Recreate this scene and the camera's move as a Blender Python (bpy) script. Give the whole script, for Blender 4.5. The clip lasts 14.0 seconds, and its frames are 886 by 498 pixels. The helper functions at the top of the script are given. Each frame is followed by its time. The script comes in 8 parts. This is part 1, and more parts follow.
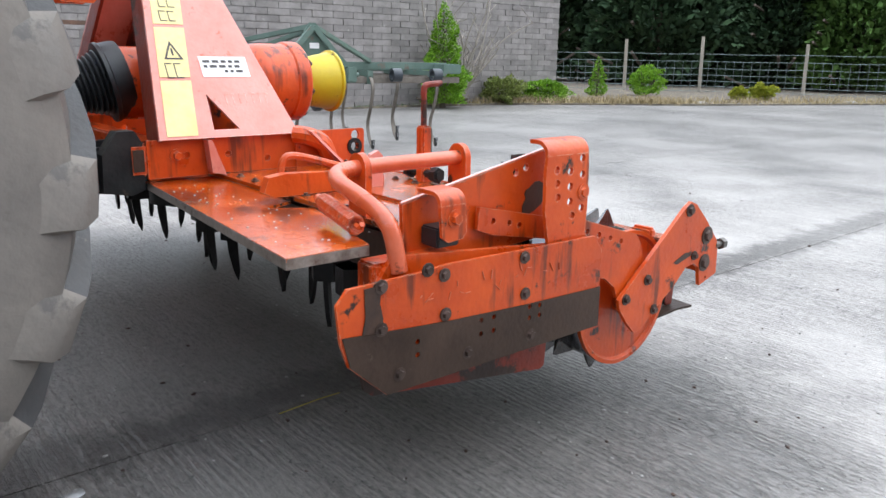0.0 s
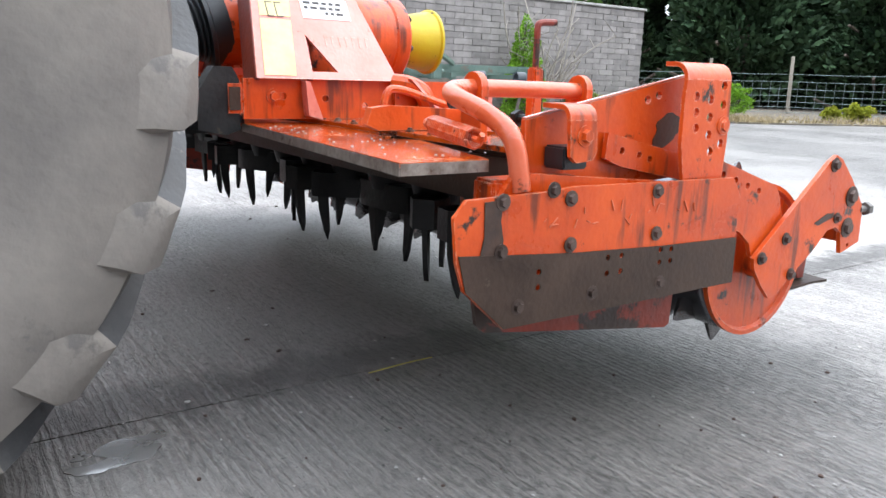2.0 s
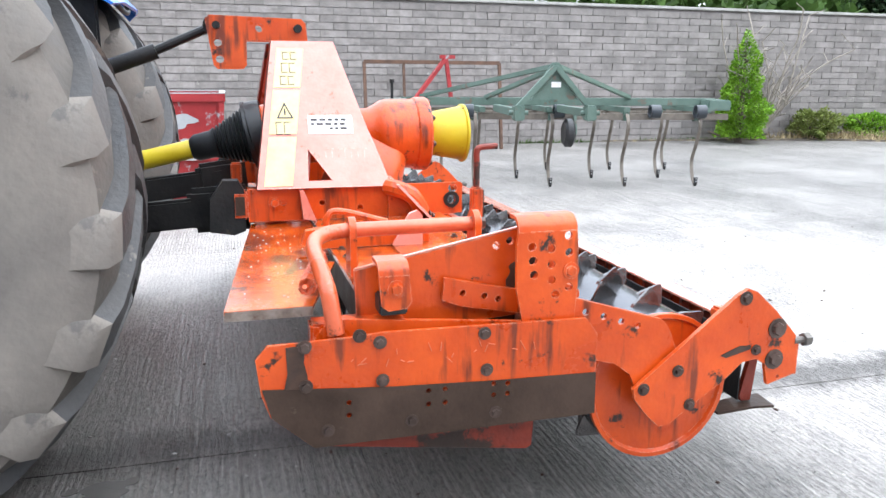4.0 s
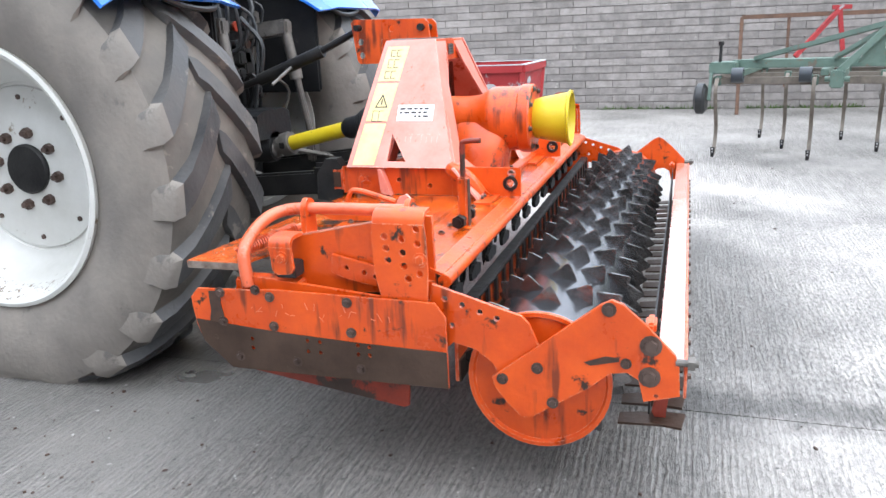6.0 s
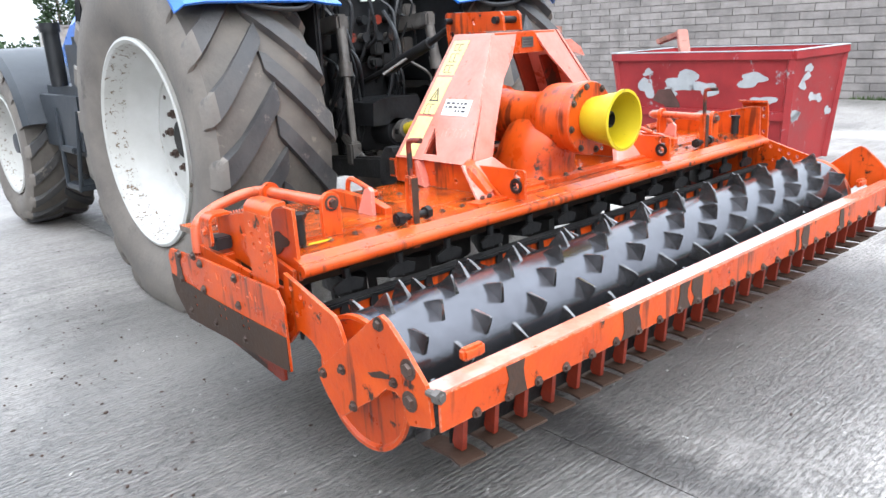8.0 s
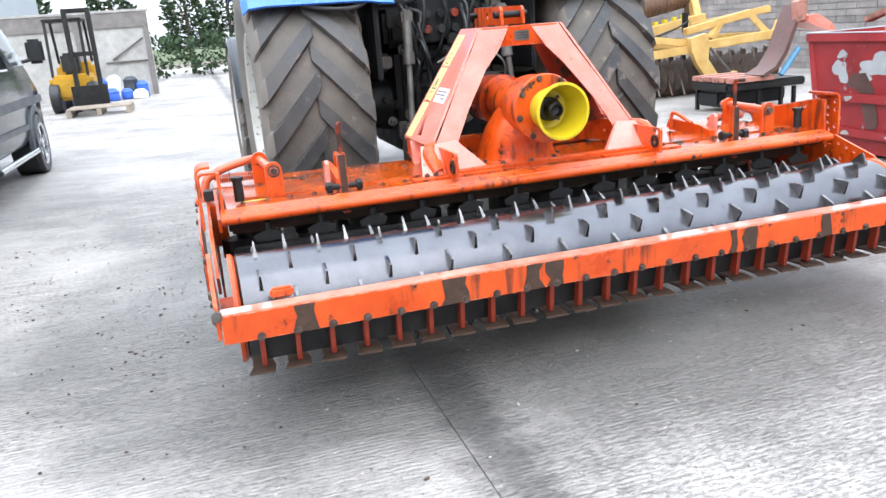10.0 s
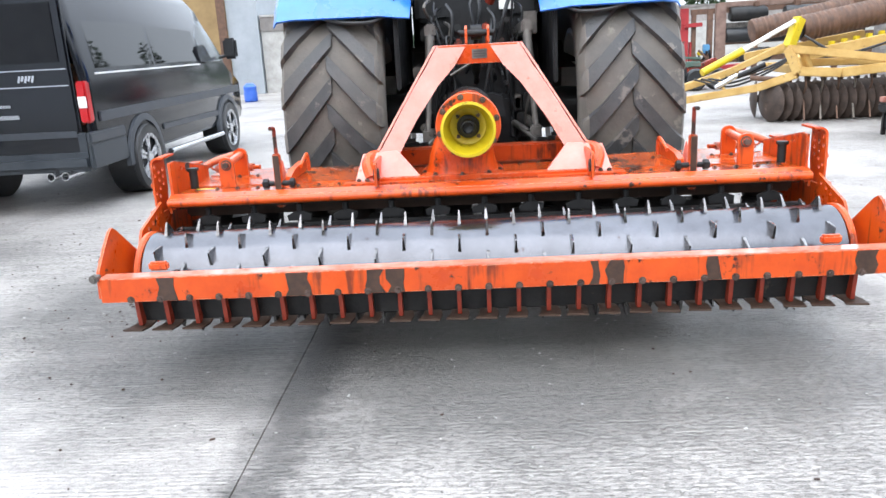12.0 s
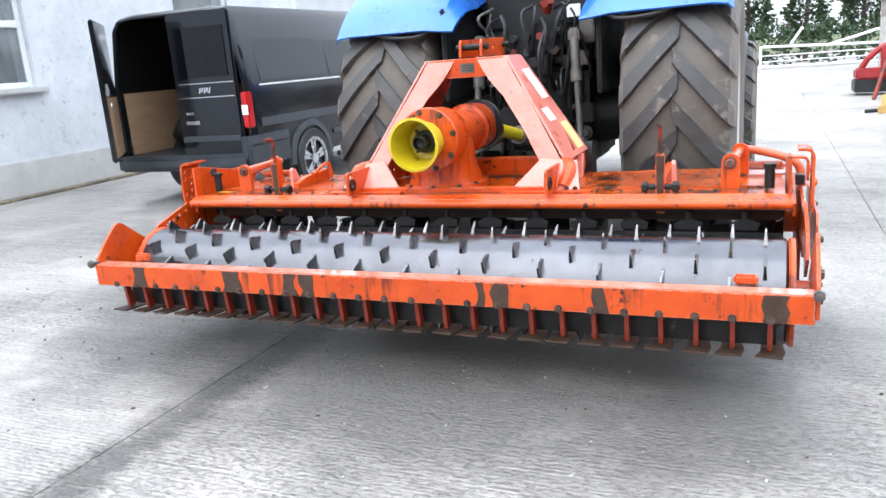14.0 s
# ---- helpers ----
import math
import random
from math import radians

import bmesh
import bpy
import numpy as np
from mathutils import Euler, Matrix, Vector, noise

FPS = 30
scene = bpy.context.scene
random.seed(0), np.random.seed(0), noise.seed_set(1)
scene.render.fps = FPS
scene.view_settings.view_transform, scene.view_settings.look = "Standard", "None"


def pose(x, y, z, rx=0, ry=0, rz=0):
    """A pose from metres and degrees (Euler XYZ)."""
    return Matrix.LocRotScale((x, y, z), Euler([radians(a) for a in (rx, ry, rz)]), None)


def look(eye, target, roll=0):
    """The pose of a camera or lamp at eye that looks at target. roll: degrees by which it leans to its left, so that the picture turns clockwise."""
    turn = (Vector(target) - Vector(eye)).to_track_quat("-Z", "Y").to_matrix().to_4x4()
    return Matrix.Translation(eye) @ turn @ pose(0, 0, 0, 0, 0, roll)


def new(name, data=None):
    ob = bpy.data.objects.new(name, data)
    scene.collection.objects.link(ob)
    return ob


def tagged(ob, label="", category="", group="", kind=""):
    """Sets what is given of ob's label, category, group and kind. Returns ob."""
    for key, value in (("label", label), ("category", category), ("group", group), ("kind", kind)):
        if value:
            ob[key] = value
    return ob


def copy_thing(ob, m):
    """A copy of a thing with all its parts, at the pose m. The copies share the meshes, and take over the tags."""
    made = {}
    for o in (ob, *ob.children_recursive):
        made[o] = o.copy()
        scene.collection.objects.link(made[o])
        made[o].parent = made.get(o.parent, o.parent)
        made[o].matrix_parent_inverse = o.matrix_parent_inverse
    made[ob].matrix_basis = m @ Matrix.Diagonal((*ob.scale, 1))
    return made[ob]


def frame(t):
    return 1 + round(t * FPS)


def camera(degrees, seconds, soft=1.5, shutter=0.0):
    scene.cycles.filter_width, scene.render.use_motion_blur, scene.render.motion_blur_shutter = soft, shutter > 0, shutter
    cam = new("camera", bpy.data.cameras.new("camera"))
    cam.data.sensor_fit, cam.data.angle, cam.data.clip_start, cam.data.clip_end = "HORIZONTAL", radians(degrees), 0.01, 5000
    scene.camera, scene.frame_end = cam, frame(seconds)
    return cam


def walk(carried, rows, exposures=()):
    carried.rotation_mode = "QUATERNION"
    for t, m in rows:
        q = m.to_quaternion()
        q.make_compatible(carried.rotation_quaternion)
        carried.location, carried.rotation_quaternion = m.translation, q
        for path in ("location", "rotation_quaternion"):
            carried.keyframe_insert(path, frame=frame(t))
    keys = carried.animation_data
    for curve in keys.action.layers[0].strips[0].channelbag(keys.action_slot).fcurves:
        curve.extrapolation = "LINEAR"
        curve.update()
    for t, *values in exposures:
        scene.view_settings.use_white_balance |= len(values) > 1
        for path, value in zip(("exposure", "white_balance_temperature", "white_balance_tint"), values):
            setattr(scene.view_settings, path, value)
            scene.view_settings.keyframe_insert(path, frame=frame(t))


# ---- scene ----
from mathutils.geometry import tessellate_polygon as tessellate

cam = camera(60.7, 14.0)
PATH = [
    (0, (-2.787, 2.185, 1.067), (-1.305, 0.938, 0.569), 1.0),
    (0.5, (-2.797, 2.166, 1.041), (-1.303, 0.933, 0.542), 1.3),
    (1, (-2.71, 2.187, 0.918), (-1.218, 0.95, 0.424), 2.3),
    (1.5, (-2.626, 2.209, 0.807), (-1.074, 1.039, 0.336), 2.2),
    (2, (-2.628, 2.186, 0.825), (-1.025, 1.075, 0.381), 1.8),
    (2.5, (-2.701, 2.11, 0.875), (-1.048, 1.067, 0.455), 1.5),
    (3, (-2.871, 1.95, 0.993), (-1.102, 1.099, 0.61), 1.0),
    (3.2, (-2.937, 1.882, 1.048), (-1.136, 1.104, 0.659), 0.7),
    (5.3, (-3.378, 0.57, 1.277), (-1.448, 0.689, 0.765), -1.0),
    (5.5, (-3.386, 0.427, 1.295), (-1.473, 0.711, 0.785), -1.7),
    (6, (-3.428, 0.034, 1.321), (-1.597, 0.63, 0.78), -2.3),
    (6.5, (-3.305, -0.276, 1.318), (-1.578, 0.58, 0.787), -2.4),
    (7, (-3.116, -0.651, 1.34), (-1.558, 0.494, 0.825), -4.2),
    (7.5, (-2.924, -0.985, 1.352), (-1.571, 0.381, 0.802), -5.4),
    (7.7, (-2.801, -1.094, 1.328), (-1.48, 0.299, 0.77), -4.4),
    (9.8, (-1.629, -2.254, 1.349), (-0.98, -0.436, 0.827), -3.4),
    (10, (-1.506, -2.396, 1.337), (-0.955, -0.558, 0.771), -4.3),
    (10.5, (-1.214, -2.576, 1.348), (-0.748, -0.722, 0.761), -4.1),
    (11, (-0.835, -2.679, 1.354), (-0.538, -0.781, 0.797), -3.5),
    (11.5, (-0.446, -2.803, 1.346), (-0.359, -0.872, 0.832), -3.0),
    (12, (-0.051, -2.814, 1.331), (-0.137, -0.887, 0.803), -3.0),
    (12.5, (0.287, -2.765, 1.342), (0.022, -0.845, 0.849), -2.6),
    (13, (0.7, -2.735, 1.32), (0.255, -0.85, 0.821), -2.7),
    (13.5, (1.042, -2.655, 1.296), (0.464, -0.807, 0.796), -3.7),
    (14, (1.388, -2.564, 1.312), (0.611, -0.785, 0.829), -4.5),
]
walk(cam, [(t, look(eye, target, roll)) for t, eye, target, roll in PATH],
     exposures=((0, 1.20), (1.5, 1.46), (3.0, 1.82), (5.5, 1.70), (7.5, 1.72), (10, 1.68), (14, 1.56)))

# ---- world, sun ----
world = bpy.data.worlds.new("overcast")
scene.world = world
world.use_nodes = True
wn = world.node_tree
wn.nodes.clear()
w_out = wn.nodes.new("ShaderNodeOutputWorld")
w_bg = wn.nodes.new("ShaderNodeBackground")
w_sky = wn.nodes.new("ShaderNodeTexSky")
w_sky.sky_type = "NISHITA"
w_sky.sun_disc = False
w_sky.sun_elevation = radians(42)
w_sky.sun_rotation = radians(200)
w_mix = wn.nodes.new("ShaderNodeMixRGB")
w_mix.inputs[0].default_value = 0.86
w_mix.inputs[2].default_value = (9.1, 10.0, 11.3, 1)
wn.links.new(w_sky.outputs[0], w_mix.inputs[1])
# overcast sky: about three times brighter overhead than at the horizon
w_co = wn.nodes.new("ShaderNodeTexCoord")
w_sep = wn.nodes.new("ShaderNodeSeparateXYZ")
w_grad = wn.nodes.new("ShaderNodeMapRange")
w_grad.inputs[3].default_value, w_grad.inputs[4].default_value = 0.46, 1.45
w_mul = wn.nodes.new("ShaderNodeVectorMath")
w_mul.operation = "MULTIPLY"
wn.links.new(w_co.outputs["Generated"], w_sep.inputs[0])
wn.links.new(w_sep.outputs[2], w_grad.inputs[0])
wn.links.new(w_mix.outputs[0], w_mul.inputs[0])
wn.links.new(w_grad.outputs[0], w_mul.inputs[1])
wn.links.new(w_mul.outputs[0], w_bg.inputs[0])
w_bg.inputs[1].default_value = 0.105
wn.links.new(w_bg.outputs[0], w_out.inputs[0])

sun_data = bpy.data.lights.new("sun", "SUN")
sun_data.energy = 0.7
sun_data.angle = radians(75)
sun_data.color = (1.0, 0.985, 0.96)
sun = new("sun", sun_data)
sun.matrix_world = look((-4, -9, 11), (0, 0, 0))

# ---- materials ----


def surf(name, c1, c2, scale=4.0, rough=(0.4, 0.6), metal=0.0, bump=0.1, grain=60.0, spot=None, spot_scale=7.0,
         spot_at=0.62, coat=0.0, random_tint=0.0, stretch=(1, 1, 1), spec=0.5, island=0.0, drip=None, edge=None):
    """A procedural surface: two-scale colour change, grain relief, optional spots of wear or dirt."""
    m = bpy.data.materials.new(name)
    m.use_nodes = True
    t = m.node_tree
    bs = t.nodes["Principled BSDF"]
    co = t.nodes.new("ShaderNodeTexCoord")
    mp = t.nodes.new("ShaderNodeMapping")
    mp.inputs["Scale"].default_value = stretch
    t.links.new(co.outputs["Object"], mp.inputs[0])
    n1 = t.nodes.new("ShaderNodeTexNoise")
    n1.inputs["Scale"].default_value = scale
    n1.inputs["Detail"].default_value = 6
    n1.inputs["Roughness"].default_value = 0.65
    n2 = t.nodes.new("ShaderNodeTexNoise")
    n2.inputs["Scale"].default_value = grain
    n2.inputs["Detail"].default_value = 4
    info = t.nodes.new("ShaderNodeObjectInfo")
    add = t.nodes.new("ShaderNodeVectorMath")
    add.operation = "ADD"
    t.links.new(mp.outputs[0], add.inputs[0])
    sc = t.nodes.new("ShaderNodeMath")
    sc.operation = "MULTIPLY"
    sc.inputs[1].default_value = 37.0 if random_tint else 0.0
    t.links.new(info.outputs["Random"], sc.inputs[0])
    t.links.new(sc.outputs[0], add.inputs[1])
    for n in (n1, n2):
        t.links.new(add.outputs[0], n.inputs["Vector"])
    ramp = t.nodes.new("ShaderNodeValToRGB")
    ramp.color_ramp.elements[0].position, ramp.color_ramp.elements[1].position = 0.32, 0.68
    ramp.color_ramp.elements[0].color, ramp.color_ramp.elements[1].color = (*c1, 1), (*c2, 1)
    t.links.new(n1.outputs[0], ramp.inputs[0])
    col = ramp.outputs[0]
    if random_tint or island:
        hs = t.nodes.new("ShaderNodeHueSaturation")
        mr = t.nodes.new("ShaderNodeMapRange")
        k = random_tint or island
        mr.inputs[3].default_value, mr.inputs[4].default_value = 1 - k, 1 + k
        if island:
            ge = t.nodes.new("ShaderNodeNewGeometry")
            t.links.new(ge.outputs["Random Per Island"], mr.inputs[0])
        else:
            t.links.new(info.outputs["Random"], mr.inputs[0])
        t.links.new(mr.outputs[0], hs.inputs["Value"])
        t.links.new(col, hs.inputs["Color"])
        col = hs.outputs[0]
    rr = t.nodes.new("ShaderNodeMapRange")
    rr.inputs[3].default_value, rr.inputs[4].default_value = rough
    rr.inputs[1].default_value, rr.inputs[2].default_value = 0.35, 0.65
    t.links.new(n1.outputs[0], rr.inputs[0])
    rough_out = rr.outputs[0]
    if spot:
        n3 = t.nodes.new("ShaderNodeTexNoise")
        n3.inputs["Scale"].default_value = spot_scale
        n3.inputs["Detail"].default_value = 8
        n3.inputs["Roughness"].default_value = 0.7
        t.links.new(add.outputs[0], n3.inputs["Vector"])
        st = t.nodes.new("ShaderNodeMapRange")
        st.inputs[1].default_value, st.inputs[2].default_value = spot_at, spot_at + 0.05
        t.links.new(n3.outputs[0], st.inputs[0])
        mx = t.nodes.new("ShaderNodeMixRGB")
        mx.inputs[2].default_value = (*spot, 1)
        t.links.new(st.outputs[0], mx.inputs[0])
        t.links.new(col, mx.inputs[1])
        col = mx.outputs[0]
    if drip:
        # grime run down the surface, broken into patches
        dm = t.nodes.new("ShaderNodeMapping")
        dm.inputs["Scale"].default_value = (34, 34, 3.5)
        t.links.new(co.outputs["Object"], dm.inputs[0])
        dn = t.nodes.new("ShaderNodeTexNoise")
        dn.inputs["Scale"].default_value = 1.0
        dn.inputs["Detail"].default_value = 5
        t.links.new(dm.outputs[0], dn.inputs["Vector"])
        pn = t.nodes.new("ShaderNodeTexNoise")
        pn.inputs["Scale"].default_value = 4.5
        pn.inputs["Detail"].default_value = 4
        t.links.new(add.outputs[0], pn.inputs["Vector"])
        both = t.nodes.new("ShaderNodeMath")
        both.operation = "MULTIPLY_ADD"
        both.inputs[1].default_value = 0.75
        t.links.new(pn.outputs[0], both.inputs[0])
        t.links.new(dn.outputs[0], both.inputs[2])
        dr = t.nodes.new("ShaderNodeMapRange")
        dr.inputs[1].default_value, dr.inputs[2].default_value, dr.inputs[4].default_value = 0.95, 1.10, 0.75
        t.links.new(both.outputs[0], dr.inputs[0])
        mx = t.nodes.new("ShaderNodeMixRGB")
        mx.inputs[2].default_value = (*drip, 1)
        t.links.new(dr.outputs[0], mx.inputs[0])
        t.links.new(col, mx.inputs[1])
        col = mx.outputs[0]
    if edge:
        # paint rubbed pale along the edges
        bv = t.nodes.new("ShaderNodeBevel")
        bv.samples = 3
        bv.inputs["Radius"].default_value = 0.004
        ge2 = t.nodes.new("ShaderNodeNewGeometry")
        dt = t.nodes.new("ShaderNodeVectorMath")
        dt.operation = "DOT_PRODUCT"
        t.links.new(bv.outputs[0], dt.inputs[0])
        t.links.new(ge2.outputs["Normal"], dt.inputs[1])
        er = t.nodes.new("ShaderNodeMapRange")
        er.inputs[1].default_value, er.inputs[2].default_value = 0.96, 0.85
        t.links.new(dt.outputs["Value"], er.inputs[0])
        en = t.nodes.new("ShaderNodeMath")
        en.operation = "MULTIPLY"
        t.links.new(er.outputs[0], en.inputs[0])
        eb = t.nodes.new("ShaderNodeMapRange")
        eb.inputs[1].default_value, eb.inputs[2].default_value = 0.42, 0.58
        t.links.new(n2.outputs[0], eb.inputs[0])
        t.links.new(eb.outputs[0], en.inputs[1])
        mx = t.nodes.new("ShaderNodeMixRGB")
        mx.inputs[2].default_value = (*edge, 1)
        t.links.new(en.outputs[0], mx.inputs[0])
        t.links.new(col, mx.inputs[1])
        col = mx.outputs[0]
    t.links.new(col, bs.inputs["Base Color"])
    t.links.new(rough_out, bs.inputs["Roughness"])
    bs.inputs["Metallic"].default_value = metal
    bs.inputs["Specular IOR Level"].default_value = spec
    bs.inputs["Coat Weight"].default_value = coat
    bs.inputs["Coat Roughness"].default_value = 0.12
    if bump:
        bp = t.nodes.new("ShaderNodeBump")
        bp.inputs["Strength"].default_value = bump
        bp.inputs["Distance"].default_value = 0.01
        t.links.new(n2.outputs[0], bp.inputs["Height"])
        t.links.new(bp.outputs[0], bs.inputs["Normal"])
    return m


def ribbed_concrete():
    """Wet tamped concrete: uneven cross ridges, puddled smooth patches, dark stains and grit, with shade painted in."""
    m = bpy.data.materials.new("tamped_concrete")
    m.use_nodes = True
    t = m.node_tree
    bs = t.nodes["Principled BSDF"]
    co = t.nodes.new("ShaderNodeNewGeometry")

    def noise_tex(scale, detail, stretch=(1, 1, 1), rough=0.6):
        mp = t.nodes.new("ShaderNodeMapping")
        mp.inputs["Scale"].default_value = stretch
        t.links.new(co.outputs["Position"], mp.inputs[0])
        n = t.nodes.new("ShaderNodeTexNoise")
        n.inputs["Scale"].default_value = scale
        n.inputs["Detail"].default_value = detail
        n.inputs["Roughness"].default_value = rough
        t.links.new(mp.outputs[0], n.inputs["Vector"])
        return n.outputs[0]

    def ramp(src, a, b, va=0.0, vb=1.0):
        r = t.nodes.new("ShaderNodeMapRange")
        r.inputs[1].default_value, r.inputs[2].default_value = a, b
        r.inputs[3].default_value, r.inputs[4].default_value = va, vb
        t.links.new(src, r.inputs[0])
        return r.outputs[0]

    def mul(a, b, op="MULTIPLY"):
        n = t.nodes.new("ShaderNodeMath")
        n.operation = op
        for i, v in ((0, a), (1, b)):
            if isinstance(v, (int, float)):
                n.inputs[i].default_value = v
            else:
                t.links.new(v, n.inputs[i])
        return n.outputs[0]

    # coordinates pushed about, so that the tamping ridges wander and break
    wn_ = t.nodes.new("ShaderNodeTexNoise")
    wn_.inputs["Scale"].default_value = 9.0
    wn_.inputs["Detail"].default_value = 3
    t.links.new(co.outputs["Position"], wn_.inputs["Vector"])
    warp = t.nodes.new("ShaderNodeVectorMath")
    warp.operation = "MULTIPLY_ADD"
    warp.inputs[1].default_value = (0.03, 0.012, 0)
    t.links.new(wn_.outputs["Color"], warp.inputs[0])
    t.links.new(co.outputs["Position"], warp.inputs[2])

    def ridge_tex(stretch, detail, rough):
        mp = t.nodes.new("ShaderNodeMapping")
        mp.inputs["Scale"].default_value = stretch
        t.links.new(warp.outputs[0], mp.inputs[0])
        n = t.nodes.new("ShaderNodeTexNoise")
        n.inputs["Scale"].default_value = 1.0
        n.inputs["Detail"].default_value = detail
        n.inputs["Roughness"].default_value = rough
        t.links.new(mp.outputs[0], n.inputs["Vector"])
        return n.outputs[0]

    broad = ridge_tex((1.3, 46, 1), 3, 0.55)
    short = ridge_tex((30, 66, 1), 4, 0.7)
    # tamping lines across the slabs, about two centimetres apart, that fade in and out
    wsep = t.nodes.new("ShaderNodeSeparateXYZ")
    t.links.new(warp.outputs[0], wsep.inputs[0])
    slow = noise_tex(1.1, 3, (0.5, 1, 1))
    lines = mul(mul(mul(wsep.outputs[1], mul(slow, 0.05), "ADD"), 285.0), 0.0, "SINE")
    lines = mul(ramp(lines, -0.9, 0.5, 0.0, 1.0), ramp(ridge_tex((2.2, 20, 1), 3, 0.6), 0.38, 0.62, 0.05, 1.0))
    # each slab was tamped more or less deeply
    psep = t.nodes.new("ShaderNodeSeparateXYZ")
    t.links.new(co.outputs["Position"], psep.inputs[0])
    deep = mul(ramp(psep.outputs[0], -0.86, -0.83, 1.0, 0.45), ramp(psep.outputs[0], 2.10, 2.13, 0.0, 0.5), "ADD")
    lines = mul(mul(mul(lines, 0.6, "SUBTRACT"), deep), 0.62, "ADD")
    groove = ramp(mul(mul(broad, 0.5, "SUBTRACT"), 0.0, "ABSOLUTE"), 0.0, 0.050, 0.25, 1.0)
    pits = ramp(short, 0.42, 0.50)
    crest = ramp(short, 0.56, 0.62)
    ridges = mul(mul(mul(groove, 0.26), mul(lines, 0.40), "ADD"), mul(mul(pits, 0.36), mul(crest, 0.14), "ADD"), "ADD")
    ridge_mask = ramp(noise_tex(0.75, 4), 0.36, 0.54, 0.35, 1.0)
    stains = noise_tex(0.5, 6, (1, 0.8, 1), 0.62)
    mottle = noise_tex(7.0, 8, (0.8, 1.3, 1), 0.75)
    grit = noise_tex(150.0, 3)
    specks = noise_tex(34.0, 2)
    chips = noise_tex(27.0, 2, (1, 1.2, 1))
    # wet in patches; beside the machine, wetness and its painted shade together
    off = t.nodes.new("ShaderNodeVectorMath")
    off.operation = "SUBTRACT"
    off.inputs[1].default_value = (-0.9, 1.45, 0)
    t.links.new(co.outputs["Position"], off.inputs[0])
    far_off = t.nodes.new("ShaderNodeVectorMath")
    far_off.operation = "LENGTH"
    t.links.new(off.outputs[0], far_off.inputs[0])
    wet_and_shade = ramp(far_off.outputs["Value"], 0.9, 1.95, 0.42, 0.0)
    # soft-edged band of shade below the machine, painted into the concrete
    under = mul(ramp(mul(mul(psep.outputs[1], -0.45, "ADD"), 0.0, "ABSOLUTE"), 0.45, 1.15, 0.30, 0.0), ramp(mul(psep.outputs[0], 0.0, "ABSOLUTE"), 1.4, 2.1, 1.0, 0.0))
    wet_and_shade = mul(wet_and_shade, under, "MAXIMUM")
    damp = ramp(mul(noise_tex(0.6, 6, (1, 1.2, 1), 0.65), wet_and_shade, "ADD"), 0.50, 0.74)
    # dirt washed along the slab joint
    px = t.nodes.new("ShaderNodeSeparateXYZ")
    t.links.new(co.outputs["Position"], px.inputs[0])
    jx = mul(mul(px.outputs[0], 0.76, "ADD"), mul(mul(mottle, -0.5, "ADD"), 0.5), "ADD")
    joint_dirt = mul(ramp(mul(jx, 0.0, "ABSOLUTE"), 0.05, 0.17, 0.62, 0.0), ramp(stains, 0.36, 0.52, 0.70, 1.0))
    c = t.nodes.new("ShaderNodeValToRGB")
    e = c.color_ramp.elements
    e[0].position, e[1].position = 0.36, 0.63
    e[0].color, e[1].color = (0.345, 0.322, 0.300, 1), (0.445, 0.415, 0.384, 1)
    mid = e.new(0.5)
    mid.color = (0.405, 0.379, 0.352, 1)
    t.links.new(mul(mul(stains, 0.5), mul(mottle, 0.5), "ADD"), c.inputs[0])
    # relief shading put into the colour: hollows darker, crests lighter
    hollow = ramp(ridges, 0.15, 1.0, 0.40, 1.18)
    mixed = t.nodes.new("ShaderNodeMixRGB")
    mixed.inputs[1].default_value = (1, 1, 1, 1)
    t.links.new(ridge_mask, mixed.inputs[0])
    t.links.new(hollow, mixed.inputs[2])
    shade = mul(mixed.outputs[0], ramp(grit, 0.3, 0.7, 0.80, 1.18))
    shade = mul(shade, ramp(specks, 0.69, 0.73, 1.0, 0.30))
    shade = mul(shade, ramp(chips, 0.735, 0.75, 1.0, 2.2))
    # darkens the wet parts and lays in the machine's painted shade
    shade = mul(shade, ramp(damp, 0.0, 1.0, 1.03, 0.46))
    shade = mul(shade, mul(1.0, joint_dirt, "SUBTRACT"))
    # mud trodden over the slabs towards the verge and the block wall
    reach = mul(mul(px.outputs[0], 0.6), mul(px.outputs[1], -0.8), "ADD")
    shade = mul(shade, ramp(mul(reach, mul(stains, 2.0), "ADD"), 3.2, 7.5, 1.0, 0.62))
    hs = t.nodes.new("ShaderNodeHueSaturation")
    t.links.new(c.outputs[0], hs.inputs["Color"])
    t.links.new(shade, hs.inputs["Value"])
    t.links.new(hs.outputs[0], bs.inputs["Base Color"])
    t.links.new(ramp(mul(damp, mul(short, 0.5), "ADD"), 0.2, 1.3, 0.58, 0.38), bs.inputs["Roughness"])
    bs.inputs["Specular IOR Level"].default_value = 0.5
    h = mul(mul(ridges, ridge_mask), mul(mul(grit, 0.10), mul(mottle, 0.25), "ADD"), "ADD")
    bp = t.nodes.new("ShaderNodeBump")
    bp.inputs["Strength"].default_value = 1.0
    bp.inputs["Distance"].default_value = 0.010
    t.links.new(h, bp.inputs["Height"])
    t.links.new(bp.outputs[0], bs.inputs["Normal"])
    # thin film of water over the damp parts, the painted shade included
    film = t.nodes.new("ShaderNodeBump")
    film.inputs["Strength"].default_value = 0.8
    film.inputs["Distance"].default_value = 0.009
    t.links.new(h, film.inputs["Height"])
    t.links.new(film.outputs[0], bs.inputs["Coat Normal"])
